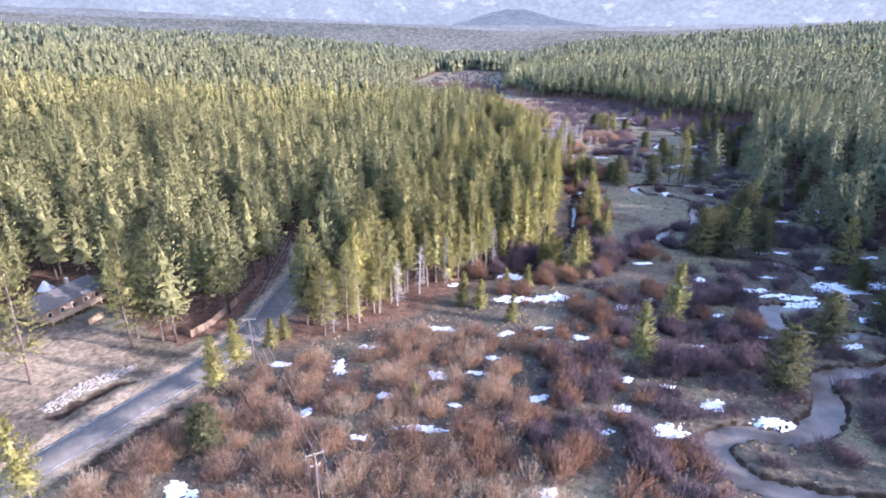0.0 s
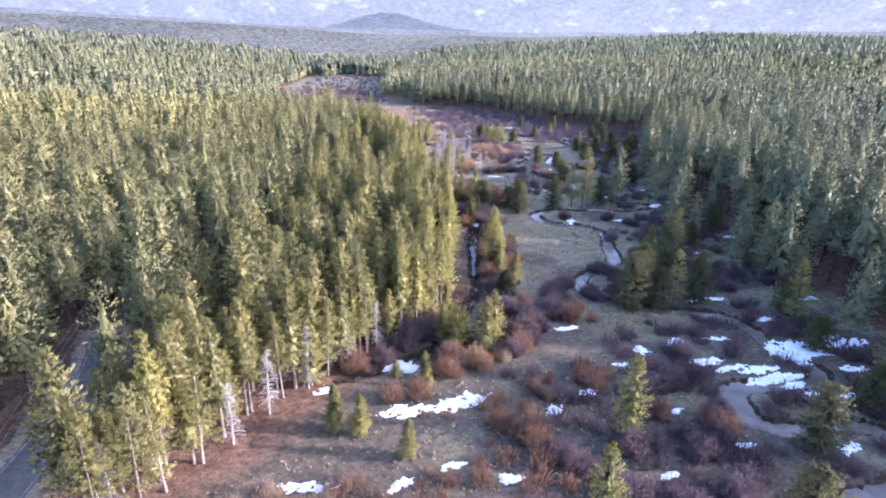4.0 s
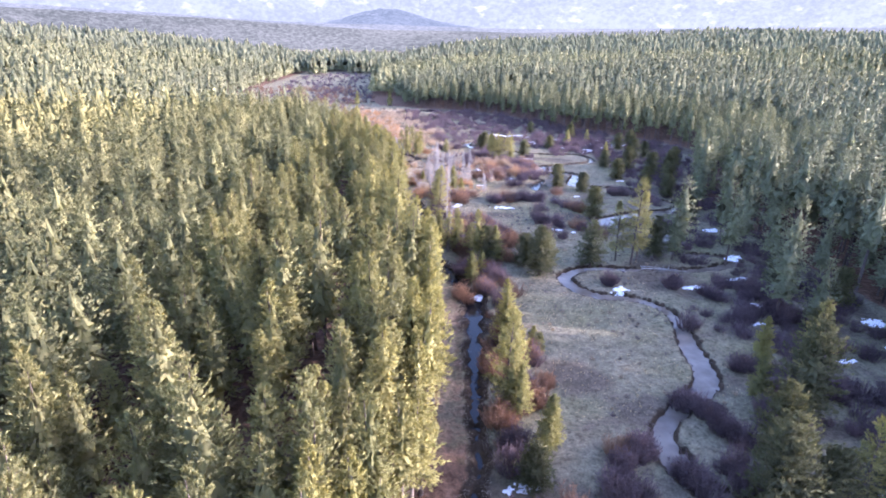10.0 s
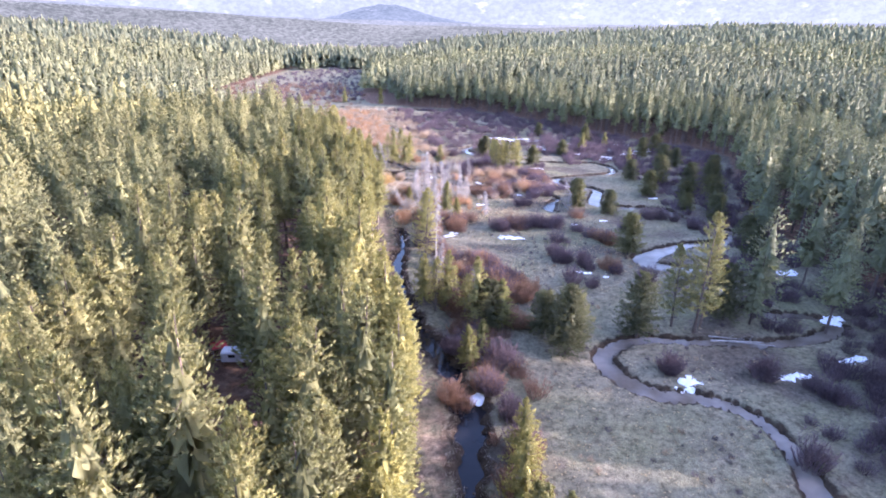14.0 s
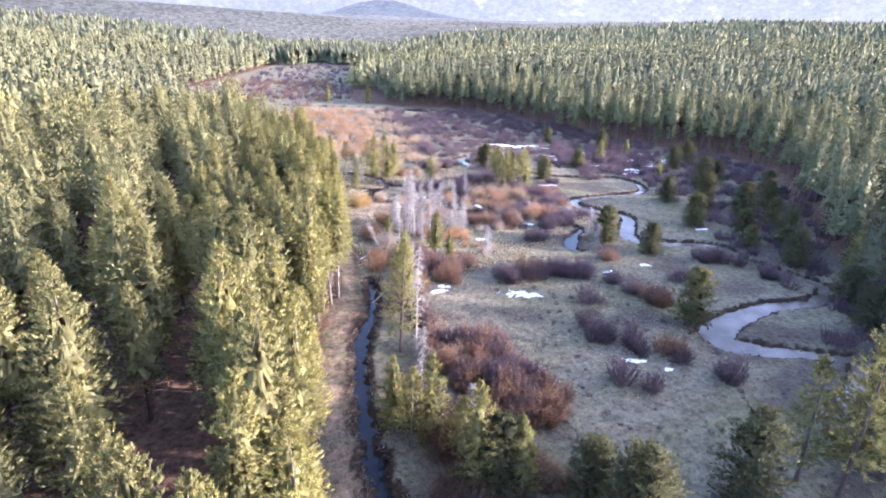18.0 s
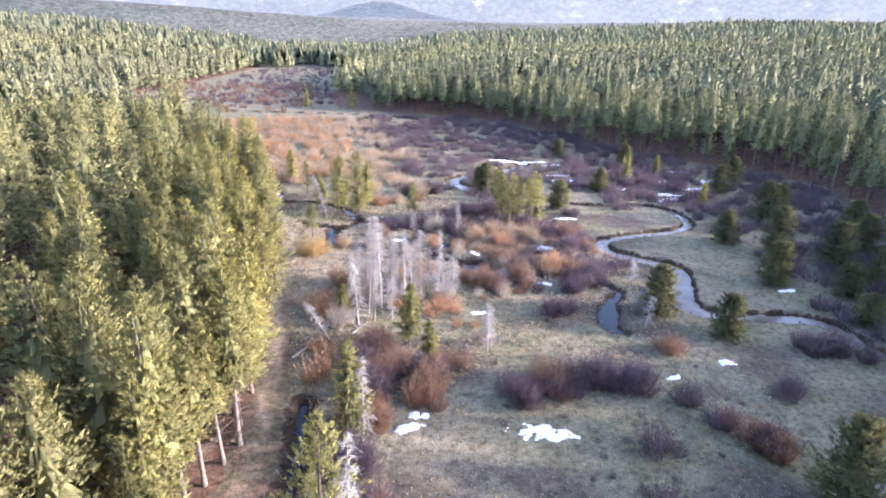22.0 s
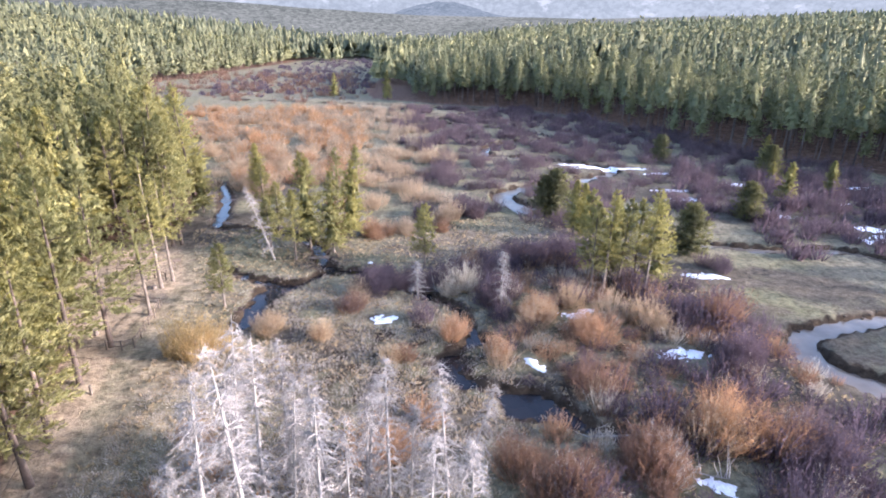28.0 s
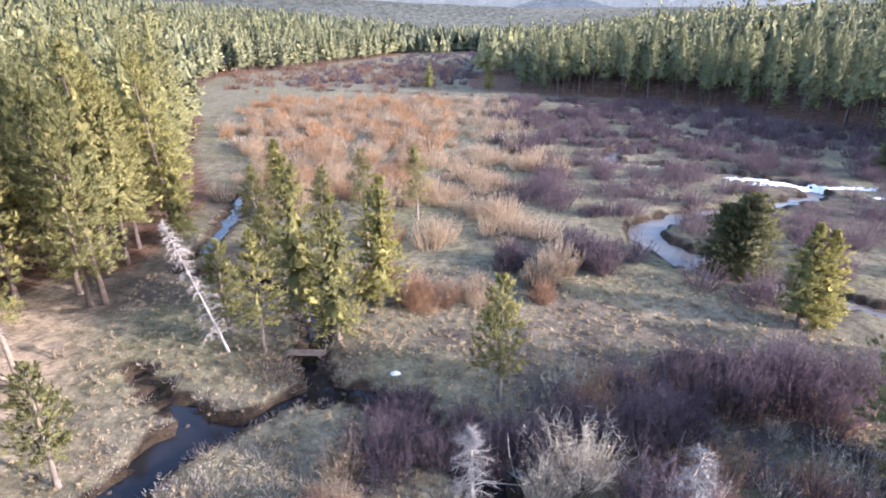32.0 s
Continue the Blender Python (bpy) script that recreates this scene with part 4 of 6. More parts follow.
MID = [tree_of(60 + k, h, w, b, 110, 4, 1, 0.6, 13, 10, 0.66) for k, (h, w, b) in enumerate([(23, 4.5, 0.22), (21, 4.1, 0.26), (25, 4.7, 0.2), (18, 4.0, 0.16), (22, 3.7, 0.3)])]
SKIRTED = [tree_of(64 + k, h, w, b, 96, 4, 1, 0.58, 12, 9, 0.62) for k, (h, w, b) in enumerate([(23, 3.3, 0.36), (21, 2.9, 0.42), (25, 3.4, 0.4), (16, 2.7, 0.2)])]
FAR = [tree_of(70 + k, h, w, b, 52, 1, 0, 0.95, 8, 8, 0.78) for k, (h, w, b) in enumerate([(23, 3.7, 0.12), (20, 3.3, 0.12), (25, 3.8, 0.12), (18, 3.2, 0.12)])]
FARTHER = [tree_of(80 + k, h, w, 0.12, 14, 1, 0, 1.5, 5, 7, 0.95) for k, (h, w) in enumerate([(22, 4.0), (20, 3.8), (24, 4.2), (18, 3.6)])]
DIM = [with_normals(skirt_crown(np.random.default_rng(90 + k), h, w, 3, 6), w) for k, (h, w) in enumerate([(22, 5.6), (20, 5.2), (24, 5.8), (18, 4.8)])]
STEM = tube(np.c_[np.zeros(3), np.zeros(3), np.array([-1, 8, 17.0])], np.array([0.3, 0.22, 0.06]), 4)
STEM = (*STEM, with_normals(STEM, 1)[2])


def woods(name, x, y, templates, seed, label, trunks=False, big=(0.72, 1.1), needles=None):
    """Joined woodland too thick to count."""
    rng = np.random.default_rng(seed)
    kind = rng.integers(len(templates), size=len(x))
    z = height(x, y)
    meshes, stems = [], []
    for k, t in enumerate(templates):
        s = kind == k
        if s.any():
            sc = rng.uniform(*big, s.sum())
            meshes.append(spread(t, x[s], y[s], z[s], sc, rng.uniform(0, 6.28, s.sum()), sc * rng.uniform(0.92, 1.1, s.sum())))
            if trunks:
                stems.append(spread(STEM, x[s], y[s], z[s], sc, rng.uniform(0, 6.28, s.sum())))
    v, f, n = join3(meshes)
    slots = np.zeros(len(f), int)
    if stems:
        v2, f2, n2 = join3(stems)
        f = np.vstack([f, f2 + len(v)])
        v, n = np.vstack([v, v2]), np.vstack([n, n2])
        slots = np.r_[slots, np.ones(len(f2), int)]
    return tagged(new(name, mesh_np(name, v, f, [needles or NEEDLES, BARK], slots, normals=n)), label, "woods", kind="stuff")


NEAR = [tree_of(50 + k, h, w, b, 140, 6, 2, 0.5, 16, 12, 0.62) for k, (h, w, b) in enumerate([(24, 4.4, 0.24), (21, 3.9, 0.28), (25, 4.5, 0.22), (18, 3.7, 0.18)])]
second = order[N_BIG:N_BIG + 200]
woods("pine_woods_edge", wx[second], wy[second], NEAR, 40, "dense yellow-green pine forest behind its edge", True, (0.82, 1.15))
rest = order[N_BIG + 200:]
rx_, ry_ = wx[rest], wy[rest]
mid = (way_gap(rx_, ry_) < 130) | ((ry_ < 330) & (rx_ > -200))
woods("pine_woods", rx_[mid], ry_[mid], MID, 41, "dense yellow-green pine forest", True, (0.82, 1.18))
woods("pine_woods_deep", rx_[~mid], ry_[~mid], FAR, 42, "dense yellow-green pine forest", False, (0.82, 1.2))
# slope across the creek; unseen pines at its south end are added to shade the meadow
ex, ey = scatter(95, 430, -60, 680, 6.2, 33, 0.5)
keep = inside(ex, ey, FOREST_R) & (ex < 0.95 * ey + 250)
ex, ey = ex[keep], ey[keep]
strip_gap = ex - np.interp(ey, EDGE_Y, EDGE_R)
seen = ey > 60 + 0.3 * (ex - 100)
close = (strip_gap < 52) & (ey > 95) & (ey < 600)
midway = ~close & seen & (strip_gap < 110)
low = close & (ey > 285)
high = close & ~low
woods("pine_woods_creek_edge", ex[high], ey[high], SKIRTED, 43, "shaded pine forest edge across the creek", True, (1.04, 1.38), NEEDLES_HAZED)
woods("pine_woods_bend", ex[low], ey[low], SKIRTED, 39, "shaded pine forest beyond the creek bends", True, (0.72, 1.06), NEEDLES_HAZED)
woods("pine_woods_slope", ex[midway], ey[midway], FAR, 44, "pine forest on a low slope", False, (0.82, 1.16), NEEDLES_HAZED)
woods("pine_woods_slope_top", ex[~close & ~midway], ey[~close & ~midway], FARTHER, 47, "pine forest on a low slope", False, (0.85, 1.2), NEEDLES_HAZED)
# beyond
bx, by = scatter(-900, 60, 420, 1250, 8.4, 35, 0.7)
keep = inside(bx, by, FOREST_L) & ((by > 470) | (bx < -460)) & (bx > -0.84 * by - 30) & (np.hypot(bx - 40, by - 170) < 1130 + 60 * wobble(bx, by, 90, 18))
bx2, by2 = scatter(60, 1100, 60, 1450, 8.8, 36, 0.7)
keep2 = inside(bx2, by2, FOREST_R) & ((by2 > 680) | (bx2 > 430)) & (bx2 < 0.95 * by2 + 240)
bx3, by3 = scatter(0, 240, 930, 1250, 7.0, 37, 0.5)
keep3 = ~inside(bx3, by3, FOREST_R) & ~inside(bx3, by3, FOREST_L) & (by3 > 1000 + 70 * wobble(bx3, by3, 90, 17))
bx, by = np.r_[bx[keep], bx2[keep2], bx3[keep3]], np.r_[by[keep], by2[keep2], by3[keep3]]
dist = np.hypot(bx - 80, by - 347)
front = (np.interp(by, EDGE_LY, EDGE_L) - bx < 40) & (by < 900) & (bx < 60)
woods("pine_woods_valley_edge", bx[front], by[front], FAR, 48, "pine forest behind the far meadow", True, (0.75, 1.15), NEEDLES_HAZED)
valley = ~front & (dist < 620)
woods("pine_woods_valley", bx[valley], by[valley], FARTHER, 45, "distant pine forest", False, (0.75, 1.2), NEEDLES_HAZED)
woods("pine_woods_horizon", bx[~front & ~valley], by[~front & ~valley], DIM, 46, "far pine forest reaching the hills", False, (0.8, 1.25), NEEDLES_HAZED)

# ---- single pines of the meadow and the ditch ----
SLIM = [pine("pine_tree", 200 + k, h, w, b, 116, 10, 12, 0.52, NEEDLES_YOUNG, PALE_BARK, 24, 0.75, 0.4, 0.8, 0.45) for k, (h, w, b) in enumerate([(15, 3.2, 0.14), (12, 2.7, 0.1), (10, 2.3, 0.12), (8, 1.9, 0.06)])]
BUSHY = [pine("pine_tree", 220 + k, h, w, b, 170, 11, 12, 0.62, NEEDLES_SHADED, BARK, 4, 1.0, 0.42, 0.6, 0.46) for k, (h, w, b) in enumerate([(13, 4.3, 0.08), (10, 3.8, 0.1), (8, 3.2, 0.05)])]
HIGH = [pine("pine_tree", 240 + k, h, w, b, 120, 8, 12, 0.68, None, BARK, 30, 0.9, 0, 0.75, 0.4) for k, (h, w, b) in enumerate([(22, 3.8, 0.24), (24, 4.1, 0.2), (18, 3.4, 0.22)])]
SPARSE = [pine("pine_tree", 260 + k, h, w, b, 72, 8, 12, 0.52, None, PALE_BARK, 34, 0.85, 0.05, 0.75, 0.36) for k, (h, w, b) in enumerate([(16, 2.5, 0.4), (11, 2.2, 0.3), (8, 1.8, 0.3)])]
for group, label in ((SLIM, "slim young yellow-green pine in dry grass"), (BUSHY, "dark bushy pine with branches to the ground"), (HIGH, "tall pine standing alone beside the meadow"), (SPARSE, "thin pine with a sparse crown and dead lower twigs")):
    for p in group:
        tagged(p, label, "tree", "pines in the meadow")
SLIM_AT = [(39, 96.3, 15.5), (51.1, 112.4, 16.3), (4.7, 123.6, 9), (8.7, 122, 7.9), (15.6, 115, 7.1), (22, 133.4, 5), (-5, 86.2, 3.6), (-41.8, 88.8, 11.6), (-40.5, 96.3, 11), (-58.4, 62.4, 15), (39, 146.8, 12.6), (36.2, 143.6, 13), (102, 191, 9.5),
           (53.5, 259.6, 11.5), (58, 257, 12.8), (61.5, 248, 15), (66.3, 246.4, 10.6), (52.4, 174, 9), (57.5, 209.6, 12.2), (55, 196.4, 12), (60, 239, 7), (67.8, 387, 12.5), (70.2, 393, 12.8), (64, 390.7, 16)]
SLIM_AT2 = [(106.6, 392.4, 9.5), (108.3, 392.6, 9), (54.7, 202.4, 13), (55.6, 199.9, 9), (50.0, 184.2, 12), (51.1, 182.4, 10), (53.4, 176.3, 9), (59.7, 201.0, 6), (57.0, 235.8, 8), (61.1, 200.1, 5), (93.0, 180.7, 9), (70.6, 318.8, 10.3), (72.8, 313.5, 7), (163, 423.6, 5.7), (167, 383.8, 6.2), (155.8, 409, 8.9), (171, 415.7, 7.5), (78, 590, 14), (52, 600, 12)]
SLIM_AT2 += [(30.2, 145.6, 12), (28.2, 147.6, 10), (32.4, 148, 9), (30.6, 152.4, 8), (22.5, 138.4, 4.6), (33, 141, 4.4), (17, 137.4, 4.2), (22, 157.4, 7), (27.5, 159, 9), (31.5, 160.4, 8), (60.6, 298, 14), (61, 330, 6), (-36, 104, 7), (-34, 107.5, 6), (50, 423, 10), (43, 408, 12), (105.4, 374.4, 12.5), (111.3, 373, 12.8), (160.5, 295.4, 11.2), (172, 440, 9)]
BUSHY_AT = [(62.7, 88.8, 13.4), (80.4, 105, 12.6), (76.4, 157.5, 15), (83.8, 157, 11), (93.5, 156.2, 14.4), (80, 161, 13), (73.4, 243.9, 9), (74.9, 236.8, 13.2), (76.4, 239.4, 11), (109.8, 279.2, 11), (114.2, 321.4, 9.3), (121, 312.4, 7.8), (106.8, 404.8, 9.6), (122, 383.6, 8), (111, 243.4, 12),
            (90.6, 240.6, 13), (-37.6, 72.8, 8.4), (145, 330, 9), (158, 345, 11), (150, 352, 8), (172, 366, 11), (136, 208, 10), (63.9, 247.4, 10), (164, 335, 10), (178, 392, 9), (48.6, 168.5, 7)]
BUSHY_AT2 = [(105.5, 405.9, 8), (97.1, 175.7, 17), (86.2, 168.7, 12), (150, 300, 9), (158, 312, 11), (166, 326, 8), (176, 340, 10), (186, 352, 9), (154, 322, 7), (148, 312, 6), (182, 372, 8), (190, 402, 9), (140, 272, 9), (146, 282, 8), (128, 178, 11), (132, 222, 9), (118, 195, 8), (112, 148, 10), (106, 132, 8), (98, 112, 9), (142, 400, 7), (168, 432, 8), (150, 452, 7)]
HIGH_AT = [(-65, 103.4, 22), (131, 172, 24), (128, 184, 22), (134, 192, 25), (118, 206, 18), (126, 214, 22), (136, 230, 24), (138, 244, 22), (108, 118, 20), (114, 132, 22), (110, 142, 17), (122, 200, 15), (104, 96, 20), (109, 106, 23), (141, 256, 22), (152, 284, 20), (165, 302, 22), (128, 236, 17), (103.4, 182, 17.2), (162, 274, 22.9), (150, 247, 26), (146, 224, 24), (120, 166.2, 21), (121.4, 161.6, 24), (127, 161, 22), (124, 169, 20)]
HIGH_AT += [(116, 172, 18), (101.8, 239.5, 24), (104.6, 241.6, 20), (99, 242.6, 17), (114.9, 240.8, 18.5), (117.4, 243, 14), (88, 156.6, 15), (57.1, 278.4, 20), (-21.2, 111.1, 20.7), (-30.6, 113.7, 21.6), (-25.7, 108.6, 19.1), (49.4, 185.4, 19), (-77.4, 90.6, 30), (-84, 84, 28), (-90, 93, 26), (-70, 70, 20), (-66, 108, 26), (-60, 106.5, 25), (-96, 104, 27), (-104, 112, 26), (49.6, 341, 20), (48.4, 346, 18), (47, 354, 21), (46.8, 361, 20)]
HIGH_AT2 = [(44.4, 391.5, 20), (43.2, 391, 17), (40.3, 401, 21.5), (40.6, 393.3, 20), (35.6, 397.2, 21), (32.8, 399, 20), (29.4, 402, 22), (41.3, 409.5, 22), (39.2, 405.4, 19), (36, 391, 20), (31, 393, 19), (27, 397, 21), (40.7, 363, 20), (42, 352.8, 21), (45.6, 334, 22), (48.8, 332.8, 19), (38, 369, 22), (34, 376, 21), (30, 383, 22), (38, 414, 20), (34, 409, 22), (30, 412, 20), (44.6, 346.5, 20), (37, 358, 22)]
SPARSE_AT = [(56.1, 369.8, 8.4), (62.6, 384.2, 10.7), (46.9, 375.4, 18), (47.6, 377.6, 15), (55.4, 256.4, 12), (101.8, 370.4, 12.6), (103.2, 369.8, 14.2), (105.7, 371.2, 12.8), (102.5, 373.5, 13.4), (108.7, 369.6, 14.4), (109.4, 374.6, 11.5), (58.8, 386.4, 9), (-15, 119.6, 18), (-4, 134.6, 16), (4, 140.2, 17), (12, 147.4, 16), (-19, 114.4, 17), (48.2, 368, 14), (60.4, 252.6, 10), (81, 379.6, 9.8), (70.4, 418.8, 10.6), (67.8, 399.8, 13.8), (62, 403, 11), (54.5, 404, 11), (58, 398, 9)]


def plant(kinds, spots, seed):
    """The given kinds of tree at x, y with their heights."""
    rng = np.random.default_rng(seed)
    used = set()
    tall = [max(v.co.z for v in k.children[0].data.vertices) for k in kinds]
    for x, y, h in spots:
        k = int(np.argmin([abs(t - h) + rng.uniform(0, 2) for t in tall]))
        s = h / tall[k]
        m = pose(x, y, float(land(np.array([x]), np.array([y]))[0][0]), rng.normal(0, 1.5), rng.normal(0, 1.5), rng.uniform(0, 360)) @ Matrix.Diagonal((s ** 0.8, s ** 0.8, s, 1))
        if k in used:
            copy_thing(kinds[k], m).matrix_basis = m
        else:
            used.add(k)
            kinds[k].matrix_basis = m
    for k, o in enumerate(kinds):
        if k not in used:
            for c in (*o.children_recursive, o):
                bpy.data.objects.remove(c)


plant(SLIM, SLIM_AT + SLIM_AT2, 301)
plant(BUSHY, BUSHY_AT + BUSHY_AT2, 302)
slope = np.array([s for s in HIGH_AT if s[0] > 112])
woods("pine_stand", slope[:, 0], slope[:, 1], NEAR, 49, "scattered tall pines in the shade across the creek", True, (0.82, 1.08), NEEDLES_HAZED)
plant(HIGH, [s for s in HIGH_AT if s[0] <= 112] + HIGH_AT2, 303)
plant(SPARSE, SPARSE_AT, 304)

# ---- dead trees ----
SNAGS = []
for k, h in enumerate((18, 15, 12, 9.0)):
    v, f = snag_mesh(np.random.default_rng(400 + k), h, 96 - 8 * k, 2.1 - 0.16 * k)
    SNAGS.append((h, mesh_np("dead_tree", v, f, [DEADWOOD])))
SNAG_AT = [(63.4, 325.8, 12.6), (65.4, 330, 17), (67.7, 331.3, 17.4), (67.2, 336, 15.3), (65.2, 337.2, 15.9), (71.1, 338.4, 11.8), (71.5, 330.8, 14.3), (73.7, 336, 10.5), (75.5, 336.3, 12.4), (79.5, 335.7, 12.4), (78, 333.6, 9), (69.5, 333.6, 13), (62, 333, 9), (66.3, 333, 14), (81.9, 315, 8.1), (59.6, 278, 19), (61.9, 297.4, 11.5), (0.5, 136.2, 13), (8, 143, 12), (-11, 123, 12), (14, 147.6, 12), (-6, 130, 14), (112, 322.6, 5), (69, 327, 8)]
SNAG_AT += [(74, 340, 9), (64, 341.5, 8), (-24, 110, 13), (68.6, 338.6, 13), (70.4, 335, 10), (66.2, 328, 11), (73, 332.6, 11), (77, 338, 8), (64.2, 334.6, 12), (80.8, 334, 8), (82.8, 316.5, 6.5), (109.8, 317.6, 6), (89.3, 366.8, 7.6), (116.8, 334.4, 5), (79.5, 370.4, 5), (63, 255, 9), (58.6, 268, 10)]
rng = np.random.default_rng(410)
for x, y, h in SNAG_AT:
    k = int(np.argmin([abs(t - h) + rng.uniform(0, 2) for t, _ in SNAGS]))
    o = tagged(new("dead_tree", SNAGS[k][1]), "bare grey-white dead pine still standing", "dead tree", "dead trees by the ditch")
    o.matrix_basis = pose(x, y, -0.05, rng.normal(0, 2.5), rng.normal(0, 2.5), rng.uniform(0, 360)) @ Matrix.Diagonal((1, 1, h / SNAGS[k][0], 1))
for x, y, h, rx, ry in ((58.8, 322.2, 9, 12, -24), (59.6, 384.3, 12, 4, -15), (79.8, 336.4, 11, 0, 14)):
    o = tagged(new("dead_tree", SNAGS[2][1]), "bare dead pine leaning over", "dead tree")
    o.matrix_basis = pose(x, y, -0.1, rx, ry, 0) @ Matrix.Diagonal((0.8, 0.8, h / 12, 1))


def log(x1, y1, x2, y2, r, label="grey fallen tree trunk lying in the grass", z=0.0, limbs=8, seed=1):
    rng = np.random.default_rng(seed)
    a, b = np.array([0, 0, r + z]), np.array([x2 - x1, y2 - y1, r * 0.6 + z + 0.15])
    t = np.linspace(0, 1, 6)[:, None]
    pts = a + (b - a) * t + rng.normal(0, 0.05, (6, 3)) * [1, 1, 0.5]
    o = tagged(new("fallen_log", mesh_np("fallen_log", *tube(pts, r * (1 - 0.7 * t[:, 0]), 7), [DEADWOOD], smooth=True)), label, "log", "fallen logs")
    o.location = (x1, y1, 0)
    for _ in range(limbs):
        p0 = a + (b - a) * rng.uniform(0.3, 1)
        p1 = p0 + rng.normal(0, 0.8, 3) + [0, 0, 0.9]
        p1[2] = max(p1[2], 0.1)
        c = new("branch", mesh_np("branch", *tube([p0, (p0 + p1) / 2 + rng.normal(0, 0.1, 3), p1], [0.05, 0.03, 0.012], 4), [DEADWOOD], smooth=True))
        c.parent = o
    return o


for k, (x1, y1, x2, y2, r, n) in enumerate([(53.2, 317.6, 58.2, 323.4, 0.2, 4), (99.1, 342.6, 91.9, 342.9, 0.16, 18), (88.9, 372.6, 92.3, 375.7, 0.22, 8), (103, 236.2, 112.2, 233.7, 0.22, 3), (106.4, 235.4, 113.4, 232.2, 0.18, 2), (103.6, 237.8, 109.6, 235.3, 0.16, 3),
                                             (62, 323, 66, 328, 0.14, 8), (57, 326, 63.5, 327.5, 0.15, 6), (68, 341, 73, 338, 0.13, 10), (41, 374.9, 38.5, 376.2, 0.14, 0), (120, 150, 112, 153.5, 0.2, 8), (115, 156, 109, 152, 0.16, 10), (54, 296, 57.5, 301, 0.12, 3), (75, 326, 72, 331.5, 0.14, 12), (96, 339.5, 101, 337.4, 0.12, 14), (84, 371, 80.5, 373.6, 0.11, 12)]):
    log(x1, y1, x2, y2, r, limbs=n, seed=500 + k)

# ---- where old snow lies: x, y, length, breadth, turn ----
SNOW_AT = [(26.5, 127.5, 13, 4, 10), (0.5, 111.6, 8, 2.2, -8), (-20.6, 96.3, 3, 6, 10), (-32.6, 97.4, 5, 2, 0), (-1, 93.4, 3, 4, 40), (-3.5, 77.6, 9, 2, -5), (-13.8, 75.5, 3, 2, 0), (17.5, 86.2, 5, 2, 20), (27.2, 77, 3, 1.5, 0), (37.6, 77, 6, 4, 10), (56, 79.6, 6, 2.4, -10), (31.4, 83, 4, 2.4, 0), (-38.1, 64, 6, 3.4, -30), (13.8, 109.8, 5, 2, 25), (6.2, 94.3, 4, 1.6, 0), (-10.7, 87, 4, 2, -20)]
SNOW_AT += [(15.2, 63.5, 3, 3, 0), (103, 134, 9, 5, -10), (83.6, 129, 8, 2, 10), (95.4, 158, 5, 2, 0)]
SNOW_AT2 = [(19.2, 140.5, 6, 4, -20), (16.6, 126.8, 8, 4, 10), (47, 168.4, 5, 2, 0), (56.9, 150.1, 7, 2, 0), (78.1, 140.1, 6, 3, 10), (68.6, 138.3, 3, 4, 20), (90, 124.6, 10, 2, 4), (101.2, 158.4, 5, 2, -20), (42.8, 122.3, 4, 3, 30), (50.8, 126.3, 4, 2, -10), (2.8, 135.3, 3, 2, 20), (56.4, 227.2, 2.4, 2, 0), (91.2, 225, 4, 3, 0), (109.3, 223.4, 7, 2, 0), (93.1, 269.7, 4, 1.2, -10), (83.6, 295.6, 7.5, 3, -12), (67.6, 299.4, 3.6, 1.6, 5), (97.4, 266.4, 2, 1, 0), (69, 301.8, 3, 1.8, 0)]
SNOW_AT3 = [(102.3, 131.5, 13, 5, -5), (115, 133, 11, 4, 5), (88.4, 127.4, 9, 3, 0), (92, 122, 4, 1.6, 10), (107, 111, 6, 2.2, 10), (126, 154.3, 5, 2, 0), (151, 198, 6, 3, 0), (18.6, 141, 5, 3, 0), (136.9, 441.2, 9, 2.4, 0), (141.6, 436, 8, 2.4, 0), (124, 446, 8, 2.2, 0), (137, 420, 8, 2.6, 0), (98.4, 364.8, 6, 2.0, 8), (75.4, 365.4, 3, 1.8, 0), (48, 84, 5, 3, 20), (42, 90, 3, 1.6, 0)]
SNOW_AT3 += [(35, 92, 3, 2, 40), (30, 108, 4, 2, 0), (62, 100, 3, 1.6, 0), (54, 104, 4, 1.6, 10), (70, 108, 4, 1.6, -10), (80, 132, 7, 3, 0), (98, 116, 6, 3, 15), (88, 140, 6, 2, -10), (112, 136, 8, 3, 0), (106, 146, 6, 2.4, 0), (62, 134, 4, 1.6, 0), (-16, 104, 4, 1.6, 0), (10, 100, 3, 2, 0), (22, 112, 4, 1.8, 10), (-24, 82, 3, 2, 30), (2, 84, 3, 1.4, 0)]
SNOW_AT3 += [(118, 212, 5, 2, 0), (124, 226, 6, 2, 10), (118, 188, 5, 2, 0), (86, 104, 5, 2, 10), (104, 112, 7, 2.4, 0), (92, 118, 4, 2, 20), (108, 124, 6, 2.6, -10), (64, 118, 3, 1.6, 0), (174, 398, 9, 2.6, 0), (168, 408, 6, 2, 10), (182, 420, 10, 3, -5), (150, 401, 5, 2, 0), (116.3, 305.8, 3, 2, 0), (106, 303.6, 2.4, 1, 0), (106.3, 355, 5.5, 2.2, 5), (84.3, 327.1, 4, 1.2, 0)]
